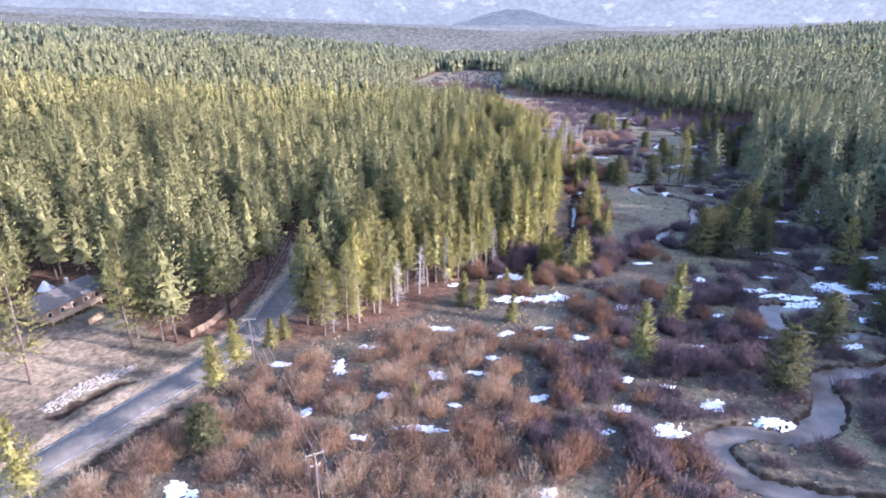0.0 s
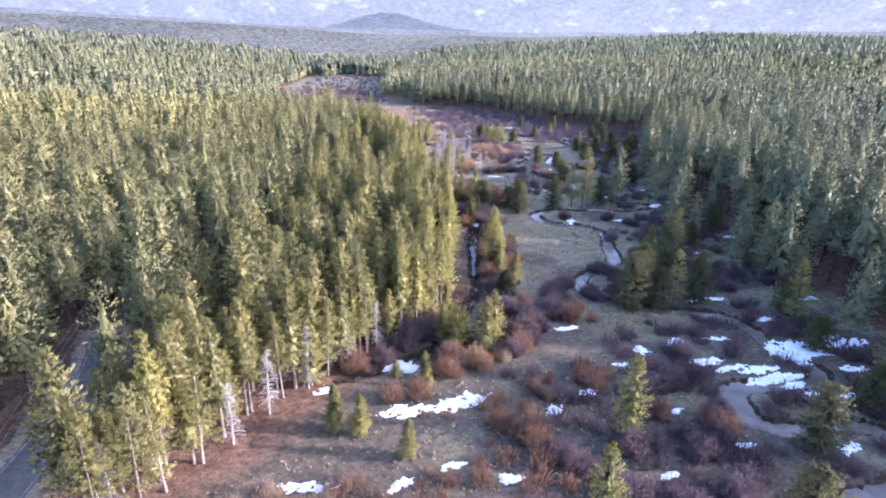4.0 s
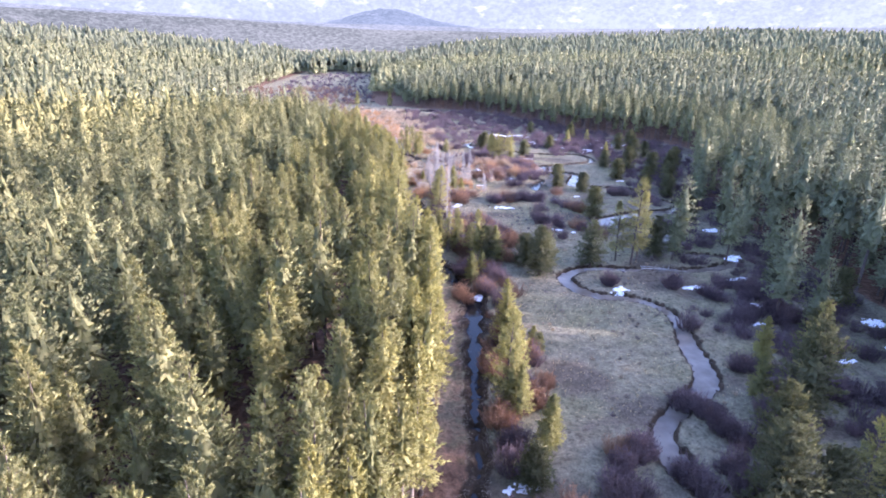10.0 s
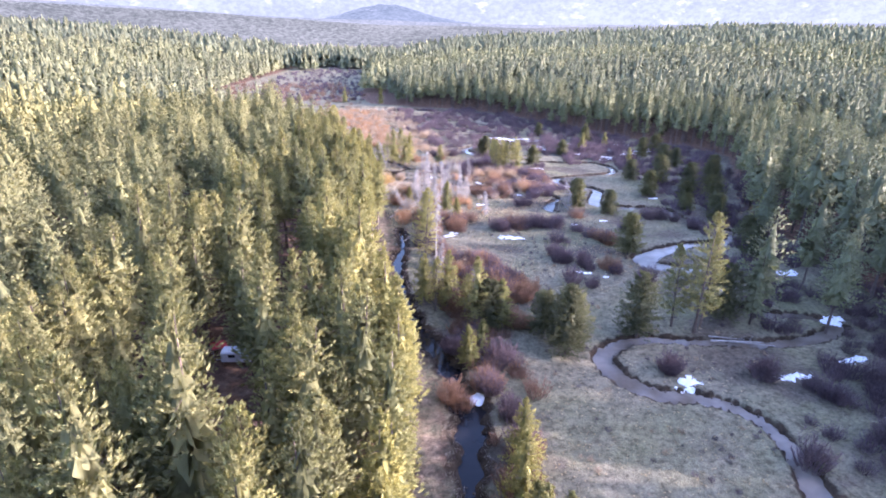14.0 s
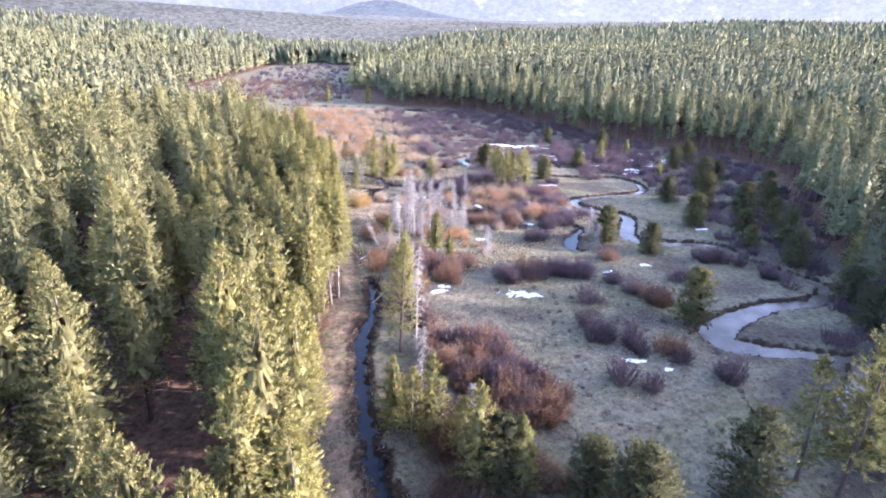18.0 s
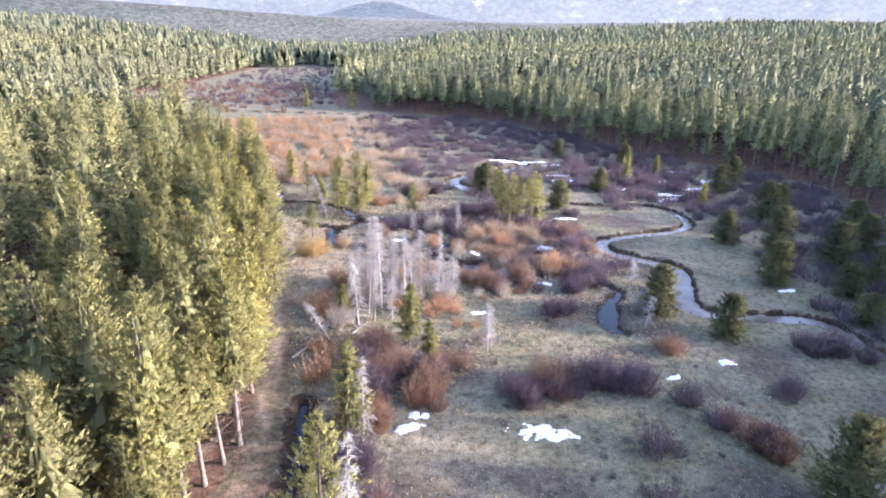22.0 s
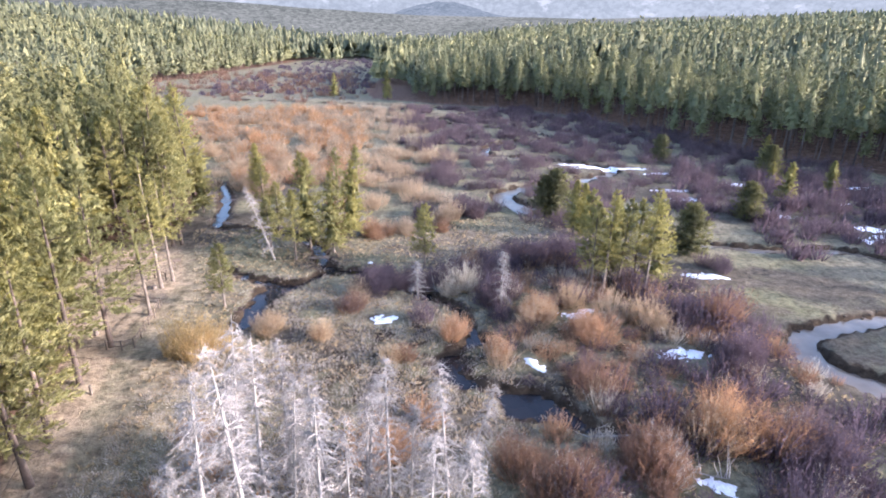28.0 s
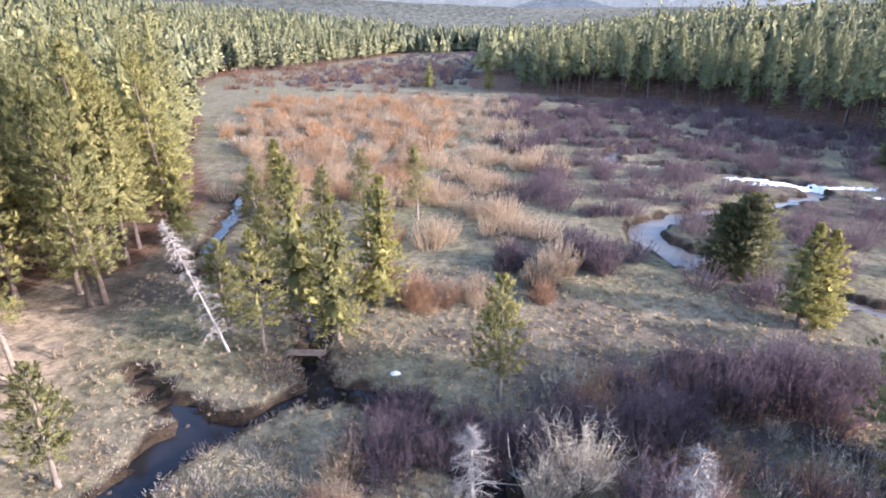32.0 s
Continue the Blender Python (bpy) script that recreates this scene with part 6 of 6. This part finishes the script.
# dead brush hanging over the banks of the ponds
px_, py_ = [], []
rng = np.random.default_rng(131)
for line in (POND, POND_2, POND_3, POND_4, DITCH):
    d = np.gradient(line[:, :2], axis=0)
    d /= np.linalg.norm(d, axis=1)[:, None] + 1e-9
    for side in (-1, 1):
        off = side * (line[:, 2] / 2 + rng.uniform(0.2, 1.1, len(line)))
        ok = rng.random(len(line)) < 0.75
        px_.append((line[:, 0] - d[:, 1] * off)[ok])
        py_.append((line[:, 1] + d[:, 0] * off)[ok])
px_, py_ = np.concatenate(px_), np.concatenate(py_)
thicket("bank_brush", px_[::2], py_[::2], 132, "plum", "dark dead brush along the ditch banks", (0.4, 0.9), MAT)
thicket("bank_brush", px_[1::2], py_[1::2], 133, "ash", "bleached dead brush along the ditch banks", (0.4, 0.9), MAT)

# ---- old snow ----
def snow_patch(x, y, lx, ly, turn, seed):
    """What is left of a drift: thin, with a ragged melting edge and bare islands."""
    cell = 0.22 if max(lx, ly) < 7 else 0.3
    n, m = int(1.5 * lx / cell) + 2, int(1.6 * ly / cell) + 3
    U, V = np.meshgrid(np.linspace(-0.75, 0.75, n), np.linspace(-0.8, 0.8, m))
    u, v = U.ravel() * lx, V.ravel() * ly
    c, s = math.cos(turn), math.sin(turn)
    px, py = u * c - v * s, u * s + v * c
    full = 0.8 - (2 * U.ravel()) ** 2 - (2 * V.ravel()) ** 2 + 0.75 * wobble(px + x, py + y, 3.1, seed % 17) + 0.5 * wobble(px + x, py + y, 1.1, seed % 13, 2)
    z = np.maximum(land(px + x, py + y)[0], -0.4) + np.clip(0.16 * full, -0.25, 0.17)
    q = (np.arange(m - 1)[:, None] * n + np.arange(n - 1)[None]).ravel()
    f = np.concatenate([np.c_[q, q + 1, q + n + 1], np.c_[q, q + n + 1, q + n]])
    f = f[full[f].max(1) > -0.9]
    used, f = np.unique(f, return_inverse=True)
    o = new("snow_patch", mesh_np("snow_patch", np.c_[px, py, z][used], f.reshape(-1, 3), [SNOW], smooth=True))
    o.location = (x, y, 0)
    return tagged(o, "melting patch of old white snow on grass", "snow", "snow patches in the meadow")


for k, (x, y, lx, ly, a) in enumerate(SNOW_AT + SNOW_AT2 + SNOW_AT3):
    snow_patch(x, y, lx, ly, radians(a), 700 + k)

# ---- tussocks ----
def tussock_mesh(rng, blades_n=12, size=0.4):
    a = rng.uniform(0, 6.283, blades_n)
    lean = rng.uniform(0.4, 1.35, blades_n)
    d = np.c_[np.cos(a) * np.sin(lean), np.sin(a) * np.sin(lean), np.cos(lean)]
    c = np.c_[rng.normal(0, 0.16, (blades_n, 2)) * size * 2, np.full(blades_n, 0.05)]
    v, f = blades(c, d, size * rng.uniform(0.6, 1.1, blades_n), size * rng.uniform(0.1, 0.24, blades_n), rng, d * [0.4, 0.4, 0] + [0, 0, 1])
    n = np.repeat(d * 0.6 + [0, 0, 0.8], 3, 0)
    return v, f, n / np.linalg.norm(n, axis=1)[:, None]


TUFTS = [tussock_mesh(np.random.default_rng(800 + k), 12, 0.38) for k in range(3)]
beds = [("dry_grass_tussocks", [(42, 300), (60, 300), (120, 330), (116, 380), (104, 402), (64, 404), (44, 398), (52, 372), (52, 345)], 0.8, 90, -0.85, (0.45, 1.1)), ("meadow_tufts", [(60, 180), (92, 178), (100, 232), (72, 232), (60, 215)], 1.1, 91, -0.4, (0.3, 0.65)),
        ("meadow_tussocks", [(62, 262), (108, 258), (118, 300), (110, 328), (66, 312)], 1.0, 92, -0.5, (0.35, 0.8)), ("roadside_tussocks", [(-50, 60), (20, 56), (74, 70), (70, 140), (20, 132), (-30, 104)], 1.7, 93, -0.3, (0.7, 1.5))]
for name, poly, gap, seed, level, size in beds:
    p = np.array(poly)
    x, y = scatter(p.min(0)[0], p.max(0)[0], p.min(0)[1], p.max(0)[1], gap, seed, 0.8)
    ok = inside(x, y, poly) & dry(x, y) & (wobble(x, y, 11, seed) > level)
    x, y = x[ok], y[ok]
    z = land(x, y)[0]
    rng = np.random.default_rng(seed)
    kind = rng.integers(3, size=len(x))
    parts = []
    for k in range(3):
        s = kind == k
        sc = rng.uniform(*size, s.sum())
        parts.append(spread(TUFTS[k], x[s], y[s], z[s] - 0.03, sc, rng.uniform(0, 6.28, s.sum())))
    v, f, n = join3(parts)
    tagged(new(name, mesh_np(name, v, f, [STRAW])), "clumps of dry straw-coloured grass", "grass", kind="stuff")

# ---- built things ----
def root(name, x, y, z, turn=0.0):
    e = new(name)
    e.matrix_basis = pose(x, y, z, 0, 0, turn)
    e.empty_display_size = 0.5
    return e


def level_at(x, y):
    return float(land(np.array([x]), np.array([y]))[0][0])


ROOF = plain("grey_shingle", [(0.3, (0.075, 0.068, 0.06)), (0.7, (0.13, 0.118, 0.105))], 1.5, 0.85, 0.5)
SIDING = plain("brown_siding", [(0.3, (0.20, 0.14, 0.095)), (0.7, (0.32, 0.23, 0.16))], 1.2, 0.8, 0.3)
TRIM = plain("pale_trim", [(0.3, (0.55, 0.51, 0.45)), (0.7, (0.72, 0.68, 0.62))], 2.0, 0.7, 0.1)
PANE = plain("window_glass", [(0.3, (0.02, 0.025, 0.03)), (0.7, (0.05, 0.055, 0.06))], 0.4, 0.05, 0.0)
RED = plain("red_canvas", [(0.3, (0.50, 0.03, 0.03)), (0.7, (0.66, 0.06, 0.05))], 2.0, 0.7, 0.2)
WHITE = plain("white_painted_metal", [(0.3, (0.62, 0.64, 0.67)), (0.7, (0.78, 0.79, 0.80))], 1.0, 0.45, 0.1)
DARK = plain("dark_rubber", [(0.3, (0.02, 0.02, 0.02)), (0.7, (0.05, 0.05, 0.05))], 2.0, 0.9, 0.1)
STEEL = plain("dull_steel", [(0.3, (0.35, 0.35, 0.35)), (0.7, (0.5, 0.5, 0.5))], 3.0, 0.45, 0.1, 0.8)
CERAMIC = plain("insulator_ceramic", [(0.3, (0.55, 0.56, 0.58)), (0.7, (0.7, 0.7, 0.72))], 3.0, 0.25, 0.0)


def bm_new():
    return bmesh.new()


def gable_house(x, y, z, turn, w, d, tall, label, storeys=1, deck=True, body=None, group=""):
    """A cabin: walls, gable roof with overhang, chimney, framed windows, door, and a railed deck."""
    e = tagged(root("house", x, y, z, turn), label, "house", group)
    bm = bm_new()
    box(bm, 0, 0, tall / 2, w, d, tall)
    # gables
    rise = d * 0.24
    for sx in (-1, 1):
        vs = [bm.verts.new(p) for p in ((sx * w / 2, -d / 2, tall), (sx * w / 2, d / 2, tall), (sx * w / 2, 0, tall + rise), (sx * (w / 2 - 0.15), -d / 2, tall), (sx * (w / 2 - 0.15), d / 2, tall), (sx * (w / 2 - 0.15), 0, tall + rise))]
        for idx in ((0, 1, 2), (3, 5, 4), (0, 2, 5, 3), (1, 4, 5, 2)):
            bm.faces.new([vs[i] for i in idx])
    part("wall", bm, body or SIDING, e)
    bm = bm_new()
    over, slope = 0.7, math.atan2(rise, d / 2)
    ln = math.hypot(rise, d / 2) + over
    for sy in (-1, 1):
        cy = sy * (d / 2 + over * math.cos(slope)) / 2
        box(bm, 0, cy, tall + rise / 2 - over * math.sin(slope) / 2 + 0.14, w + 1.2, ln, 0.16, 0, -sy * slope)
    roof = part("roof", bm, ROOF, e, "weathered grey shingle roof")
    bm = bm_new()
    box(bm, w * 0.22, d * 0.15, tall + rise + 0.3, 0.7, 0.7, 1.6, bevel=0.03)
    part("chimney", bm, ROCK, roof)
    for s in range(storeys):
        n = max(2, int(w / 3))
        for i in range(n):
            wx_ = -w / 2 + (i + 0.5) * w / n
            wz = 1.5 + s * 2.6
            win = part("window", box(bm_new(), wx_, -d / 2 - 0.02, wz, 1.15, 0.1, 1.25, bevel=0.02), TRIM, e, "pale-framed window")
            part("pane", box(bm_new(), wx_, -d / 2 - 0.06, wz, 0.95, 0.06, 1.05), PANE, win, "dark glass pane")
    part("door", box(bm_new(), w * 0.02, -d / 2 - 0.05, 1.05, 0.95, 0.08, 2.05, bevel=0.02), PLANK, e, "brown door")
    if deck:
        part("deck", box(bm_new(), 0, -d / 2 - 1.3, 0.75, w, 2.5, 0.16, bevel=0.02), PALE_PLANK, e, "pale timber deck")
        for i in range(7):
            px = -w / 2 + 0.1 + i * (w - 0.2) / 6
            part("deck_post", box(bm_new(), px, -d / 2 - 2.5, 0.9, 0.12, 0.12, 1.8), PALE_PLANK, e)
        for h in (1.25, 1.5, 1.78):
            part("rail", box(bm_new(), 0, -d / 2 - 2.5, h, w, 0.07, 0.09), PALE_PLANK, e)
    return e


gable_house(-90.8, 121.4, level_at(-90.8, 121.4), 70, 15, 8.5, 3.0, "brown single-storey cabin with grey roof and timber deck")
# yard fence by the cabin
e = tagged(root("board_fence", -79.8, 113.4, level_at(-79.8, 113.4), 77), "short pale timber board fence by the cabin", "fence")
for i in range(14):
    part("board", box(bm_new(), 0.15 + i * 0.3, 0, 0.8, 0.27, 0.04, 1.6 + 0.04 * (i % 3)), PALE_PLANK, e)
for h in (0.4, 1.3):
    part("rail", box(bm_new(), 2.1, 0.05, h, 4.2, 0.06, 0.1), PALE_PLANK, e)
# white cover beside the cabin
bm = bm_new()
bmesh.ops.create_cone(bm, cap_ends=True, segments=7, radius1=2.0, radius2=0.25, depth=2.2, matrix=Matrix.Translation((0, 0, 1.1)))
bmesh.ops.subdivide_edges(bm, edges=bm.edges[:], cuts=1, use_grid_fill=True)
rng = np.random.default_rng(9)
for v in bm.verts:
    v.co += Vector(rng.normal(0, 0.12, 3))
    v.co.z = max(v.co.z, 0)
o = tagged(part("tarpaulin", bm, WHITE), "white tarpaulin draped over a heap", "tarpaulin")
o.location = (-101, 131, level_at(-101, 131))

# board fence along the road
FENCE = spline([(-54.5, 108), (-52.4, 112.4), (-50.6, 122), (-49, 132), (-48.4, 141)], 0.26)
e = tagged(root("board_fence", 0, 0, 0), "long brown board fence along the road", "fence")
board = box(bm_new(), 0, 0, 0.9, 0.235, 0.035, 1.8)
board_me = bpy.data.meshes.new("board")
board.to_mesh(board_me)
board.free()
board_me.materials.append(PLANK)
rng = np.random.default_rng(21)
for i in range(len(FENCE) - 1):
    a, b = FENCE[i], FENCE[i + 1]
    o = new("board", board_me)
    o.parent = e
    o.matrix_basis = pose((a[0] + b[0]) / 2, (a[1] + b[1]) / 2, level_at(a[0], a[1]) - 0.05, rng.normal(0, 1), 0, math.degrees(math.atan2(b[1] - a[1], b[0] - a[0]))) @ Matrix.Diagonal((1, 1, rng.uniform(0.95, 1.03), 1))
for i in range(0, len(FENCE) - 9, 9):
    a, b = FENCE[i], FENCE[i + 9]
    z = level_at(a[0], a[1])
    part("post", box(bm_new(), a[0] - 0.1, a[1], z + 0.9, 0.12, 0.12, 1.9), PLANK, e)
    for h in (0.45, 1.45):
        bm = bm_new()
        rod(bm, (a[0] - 0.07, a[1], z + h), (b[0] - 0.07, b[1], z + h), 0.045, sides=4)
        part("rail", bm, PLANK, e)

# poles and wires
def pole(x, y, tall, turn, double):
    e = tagged(root("power_pole", x, y, level_at(x, y), turn), "tall brown wooden power pole with a crossarm", "power pole", "power poles")
    part("shaft", rod(bm_new(), (0, 0, -0.3), (0, 0, tall), 0.17, 0.11, 10), BARK, e)
    for j, h in enumerate((tall - 0.25, tall - 2.1) if double else (tall - 0.25,)):
        arm = part("crossarm", box(bm_new(), 0, 0.14, h, 2.6 - 1.2 * j, 0.1, 0.13, bevel=0.01), POST, e, "weathered crossarm")
        for s in (-1.15, 0.0, 1.15) if not j else (-0.6, 0.6):
            bm = rod(bm_new(), (s, 0.14, h + 0.06), (s, 0.14, h + 0.18), 0.03)
            rod(bm, (s, 0.14, h + 0.14), (s, 0.14, h + 0.27), 0.07, 0.05, 8)
            part("insulator", bm, CERAMIC, arm, "pale ceramic insulator")
    return e


POLES = [(-8.5, 36, 9.6), (-17.2, 61, 9.4), (-38.2, 99, 9.2), (-40.5, 138, 9.2), (-44, 178, 9.2)]
for i, (x, y, h) in enumerate(POLES[1:4]):
    nxt, prv = POLES[i + 2], POLES[i]
    pole(x, y, h, math.degrees(math.atan2(nxt[1] - prv[1], nxt[0] - prv[0])) - 90, i == 0)
for i in range(len(POLES) - 1):
    (x1, y1, h1), (x2, y2, h2) = POLES[i], POLES[i + 1]
    d = Vector((x2 - x1, y2 - y1, 0)).normalized()
    n = Vector((d.y, -d.x, 0))
    for s in (-1.15, 0.0, 1.15):
        cu = bpy.data.curves.new("wire", "CURVE")
        cu.dimensions, cu.bevel_depth, cu.bevel_resolution = "3D", 0.022, 0
        sp = cu.splines.new("POLY")
        sp.points.add(12)
        for k in range(13):
            t = k / 12
            p = Vector((x1, y1, h1)).lerp(Vector((x2, y2, h2)), t) + n * s
            sp.points[k].co = (p.x, p.y, p.z + 0.05 - 1.6 * t * (1 - t) * 1.4, 1)
        cu.materials.append(STEEL)
        tagged(new("power_line", cu), "thin sagging power line", "wire", "power lines")

# riprap bank of the roadside ditch
def stone_mesh(seed):
    rng = np.random.default_rng(seed)
    bm = bm_new()
    bmesh.ops.create_icosphere(bm, subdivisions=1, radius=0.5)
    for v in bm.verts:
        v.co *= rng.uniform(0.72, 1.12)
        v.co.z *= 0.72
    me = bpy.data.meshes.new("stone")
    bm.to_mesh(me)
    bm.free()
    me.materials.append(ROCK)
    return me


STONES = [stone_mesh(k) for k in range(6)]
e = tagged(root("riprap", 0, 0, 0), "bank of pale broken rock beside a ditch", "rocks")
BANK = [(-71.0, 82.5), (-69.6, 88.6), (-64.6, 96.0), (-60.2, 97.2), (-61.8, 92.8), (-66, 87), (-67.8, 82)]
sx_, sy_ = scatter(-74, -58, 80, 101, 0.47, 55, 0.6)
ok = inside(sx_, sy_, BANK)
rng = np.random.default_rng(56)
spots = list(zip(sx_[ok], sy_[ok]))
rng.shuffle(spots)
for x, y in spots[:300]:
    o = new("stone", STONES[int(rng.integers(6))])
    o.parent = e
    s = rng.uniform(0.38, 0.72)
    o.matrix_basis = pose(x, y, level_at(x, y), rng.uniform(-20, 20), rng.uniform(-20, 20), rng.uniform(0, 360)) @ Matrix.Diagonal((s, s * rng.uniform(0.7, 1.1), s, 1))

# sod clods fallen along the cut banks
CLODS = []
for line, wet in ((CREEK, 1), (CREEK_2, 1), (CREEK_3, 1), (POND, 0), (POND_2, 0), (POND_3, 0), (DITCH, 0)):
    d = np.gradient(line[:, :2], axis=0)
    d /= np.linalg.norm(d, axis=1)[:, None] + 1e-9
    rng = np.random.default_rng(int(line[0, 0]))
    for i in range(0, len(line), 2):
        for s in (-1, 1):
            if rng.random() < 0.62:
                off = s * (line[i, 2] / 2 + rng.uniform(-0.45, 0.35))
                CLODS.append((line[i, 0] - d[i, 1] * off, line[i, 1] + d[i, 0] * off, rng.uniform(0.15, 0.5), rng.uniform(0, 6.28)))
C = np.array(CLODS)
v0 = np.array([v.co[:] for v in STONES[0].vertices])
f0 = np.array([p.vertices[:] for p in STONES[0].polygons])
n0 = v0 / np.linalg.norm(v0, axis=1)[:, None]
v, f, n = spread((v0, f0, n0), C[:, 0], C[:, 1], np.maximum(land(C[:, 0], C[:, 1])[0], -0.6) + 0.02, C[:, 2], C[:, 3])
tagged(new("bank_clods", mesh_np("bank_clods", v, f, [DARK_ROCK], normals=n)), "dark clods of sod along the cut banks", "soil", kind="stuff")

# camp in the clearing
e = tagged(root("camp_trailer", 19.6, 243.2, level_at(19, 243), -8), "white flat-roofed camp trailer parked among pines", "trailer")
body = part("body", box(bm_new(), 0, 0, 1.45, 5.2, 2.2, 1.9, bevel=0.18), WHITE, e)
part("roof_vent", box(bm_new(), 0.8, 0, 2.45, 0.5, 0.5, 0.14, bevel=0.03), STEEL, body)
part("window", box(bm_new(), -0.8, -1.11, 1.7, 1.1, 0.04, 0.55, bevel=0.02), PANE, e)
part("door", box(bm_new(), 1.3, -1.11, 1.35, 0.65, 0.05, 1.6, bevel=0.02), TRIM, e)
for sy in (-1, 1):
    wheel = part("wheel", rod(bm_new(), (0.2, sy * 0.86, 0.36), (0.2, sy * 1.08, 0.36), 0.36, sides=16), DARK, e)
    part("rim", rod(bm_new(), (0.2, sy * 1.07, 0.36), (0.2, sy * 1.1, 0.36), 0.2, sides=12), STEEL, wheel)
part("hitch", box(bm_new(), -3.1, 0, 0.5, 1.1, 0.12, 0.1), STEEL, e)
e = tagged(root("camp_canopy", 16.2, 245.8, level_at(16, 246), 20), "red canvas canopy on four thin poles", "canopy")
bm = bm_new()
bmesh.ops.create_cone(bm, cap_ends=True, segments=4, radius1=1.75, radius2=0.12, depth=0.75, matrix=Matrix.Translation((0, 0, 2.45)) @ Matrix.Rotation(radians(45), 4, "Z"))
part("cover", bm, RED, e)
for sx in (-1, 1):
    for sy in (-1, 1):
        part("leg", rod(bm_new(), (sx * 1.18, sy * 1.18, 0), (sx * 1.18, sy * 1.18, 2.1), 0.025), STEEL, e)

# split-rail fences of the picnic ground
def rail_fence(points, label, tall=1.15):
    x0, y0 = points[0]
    e = tagged(root("rail_fence", x0, y0, 0), label, "fence", "rail fences")
    rng = np.random.default_rng(int(x0 * 7 + y0))
    for i, (x, y) in enumerate(points):
        z = level_at(x, y)
        part("post", rod(bm_new(), (x - x0, y - y0, z - 0.2), (x - x0 + rng.normal(0, 0.03), y - y0, z + tall), 0.085, 0.075, 7), RAIL, e)
        if i:
            px, py = points[i - 1]
            pz = level_at(px, py)
            for h in (0.45, 0.9):
                part("rail", rod(bm_new(), (px - x0, py - y0, pz + h * tall / 1.0 - 0.03), (x - x0, y - y0, z + h * tall + rng.normal(0, 0.03)), 0.055, 0.045, 6), RAIL, e)
    return e


rail_fence([(46.6, 360.4), (48.2, 360.2), (49.3, 360.6), (49.4, 362.2), (49.2, 363.8), (49, 365.4), (48.9, 367.4), (48.7, 369.4)], "weathered split-rail fence beside the path")
rail_fence([(42.8, 371.6), (44.7, 371.3), (46.8, 370.6), (48.7, 370.0)], "weathered split-rail fence across the picnic ground")
rail_fence([(39.5, 380.3), (41.5, 379.4), (43.2, 379.0), (45.0, 378.5), (46.6, 377.9)], "weathered split-rail fence behind the picnic ground")
rail_fence([(39.5, 380.5), (38.6, 383.4), (37.8, 386.6)], "weathered split-rail fence running back into the pines")
# stumps, sawn posts, sign
for x, y, r, h in ((46.2, 375, 0.28, 0.5), (44.2, 363.5, 0.22, 0.6), (41.5, 366.6, 0.25, 0.5), (48.7, 352.4, 0.12, 1.0)):
    bm = rod(bm_new(), (0, 0, -0.1), (0, 0, h), r * 1.15, r, 12)
    rng = np.random.default_rng(int(x * 10))
    for v in bm.verts:
        v.co.x += rng.normal(0, 0.025)
        v.co.y += rng.normal(0, 0.025)
    o = tagged(part("tree_stump", bm, PALE_BARK), "cut pale tree stump on bare ground", "stump")
    o.location = (x, y, level_at(x, y))
e = tagged(root("notice_board", 46.7, 382.4, level_at(46.7, 382.4), 15), "small weathered wooden notice stand", "sign")
for sx in (-0.35, 0.35):
    part("post", box(bm_new(), sx, 0, 0.55, 0.14, 0.14, 1.1, bevel=0.01), RAIL, e)
part("panel", box(bm_new(), 0, -0.05, 1.15, 1.1, 0.6, 0.06, 0, 0.6, 0.01), RAIL, e)
part("brace", rod(bm_new(), (0.35, 0.1, 1.0), (0.75, 0.5, 1.6), 0.05, 0.04, 6), RAIL, e)
# plank bridge
e = tagged(root("plank_bridge", 65.9, 384.4, 0.0, 5), "narrow brown plank footbridge across the ditch", "bridge")
for i in range(3):
    part("plank", box(bm_new(), 0, -0.3 + i * 0.3, 0.22, 3.0, 0.27, 0.07, bevel=0.01), RAIL, e)
for s in (-1.1, 1.1):
    part("sleeper", box(bm_new(), s, 0, 0.1, 0.16, 1.0, 0.16, bevel=0.01), RAIL, e)

# cabins behind the far meadow
for x, y, turn, w, label in ((-80, 688, 70, 12, "far brown cabin among pines with a grey roof"), (-84, 722, 60, 10, "far brown cabin with a low gable at the forest edge"), (-108, 700, 75, 12, "far cabin half hidden by pines")):
    gable_house(x, y, float(height(x, y)), turn, w, 8, 4.6, label, 2, False, PLANK, "cabins behind the meadow")
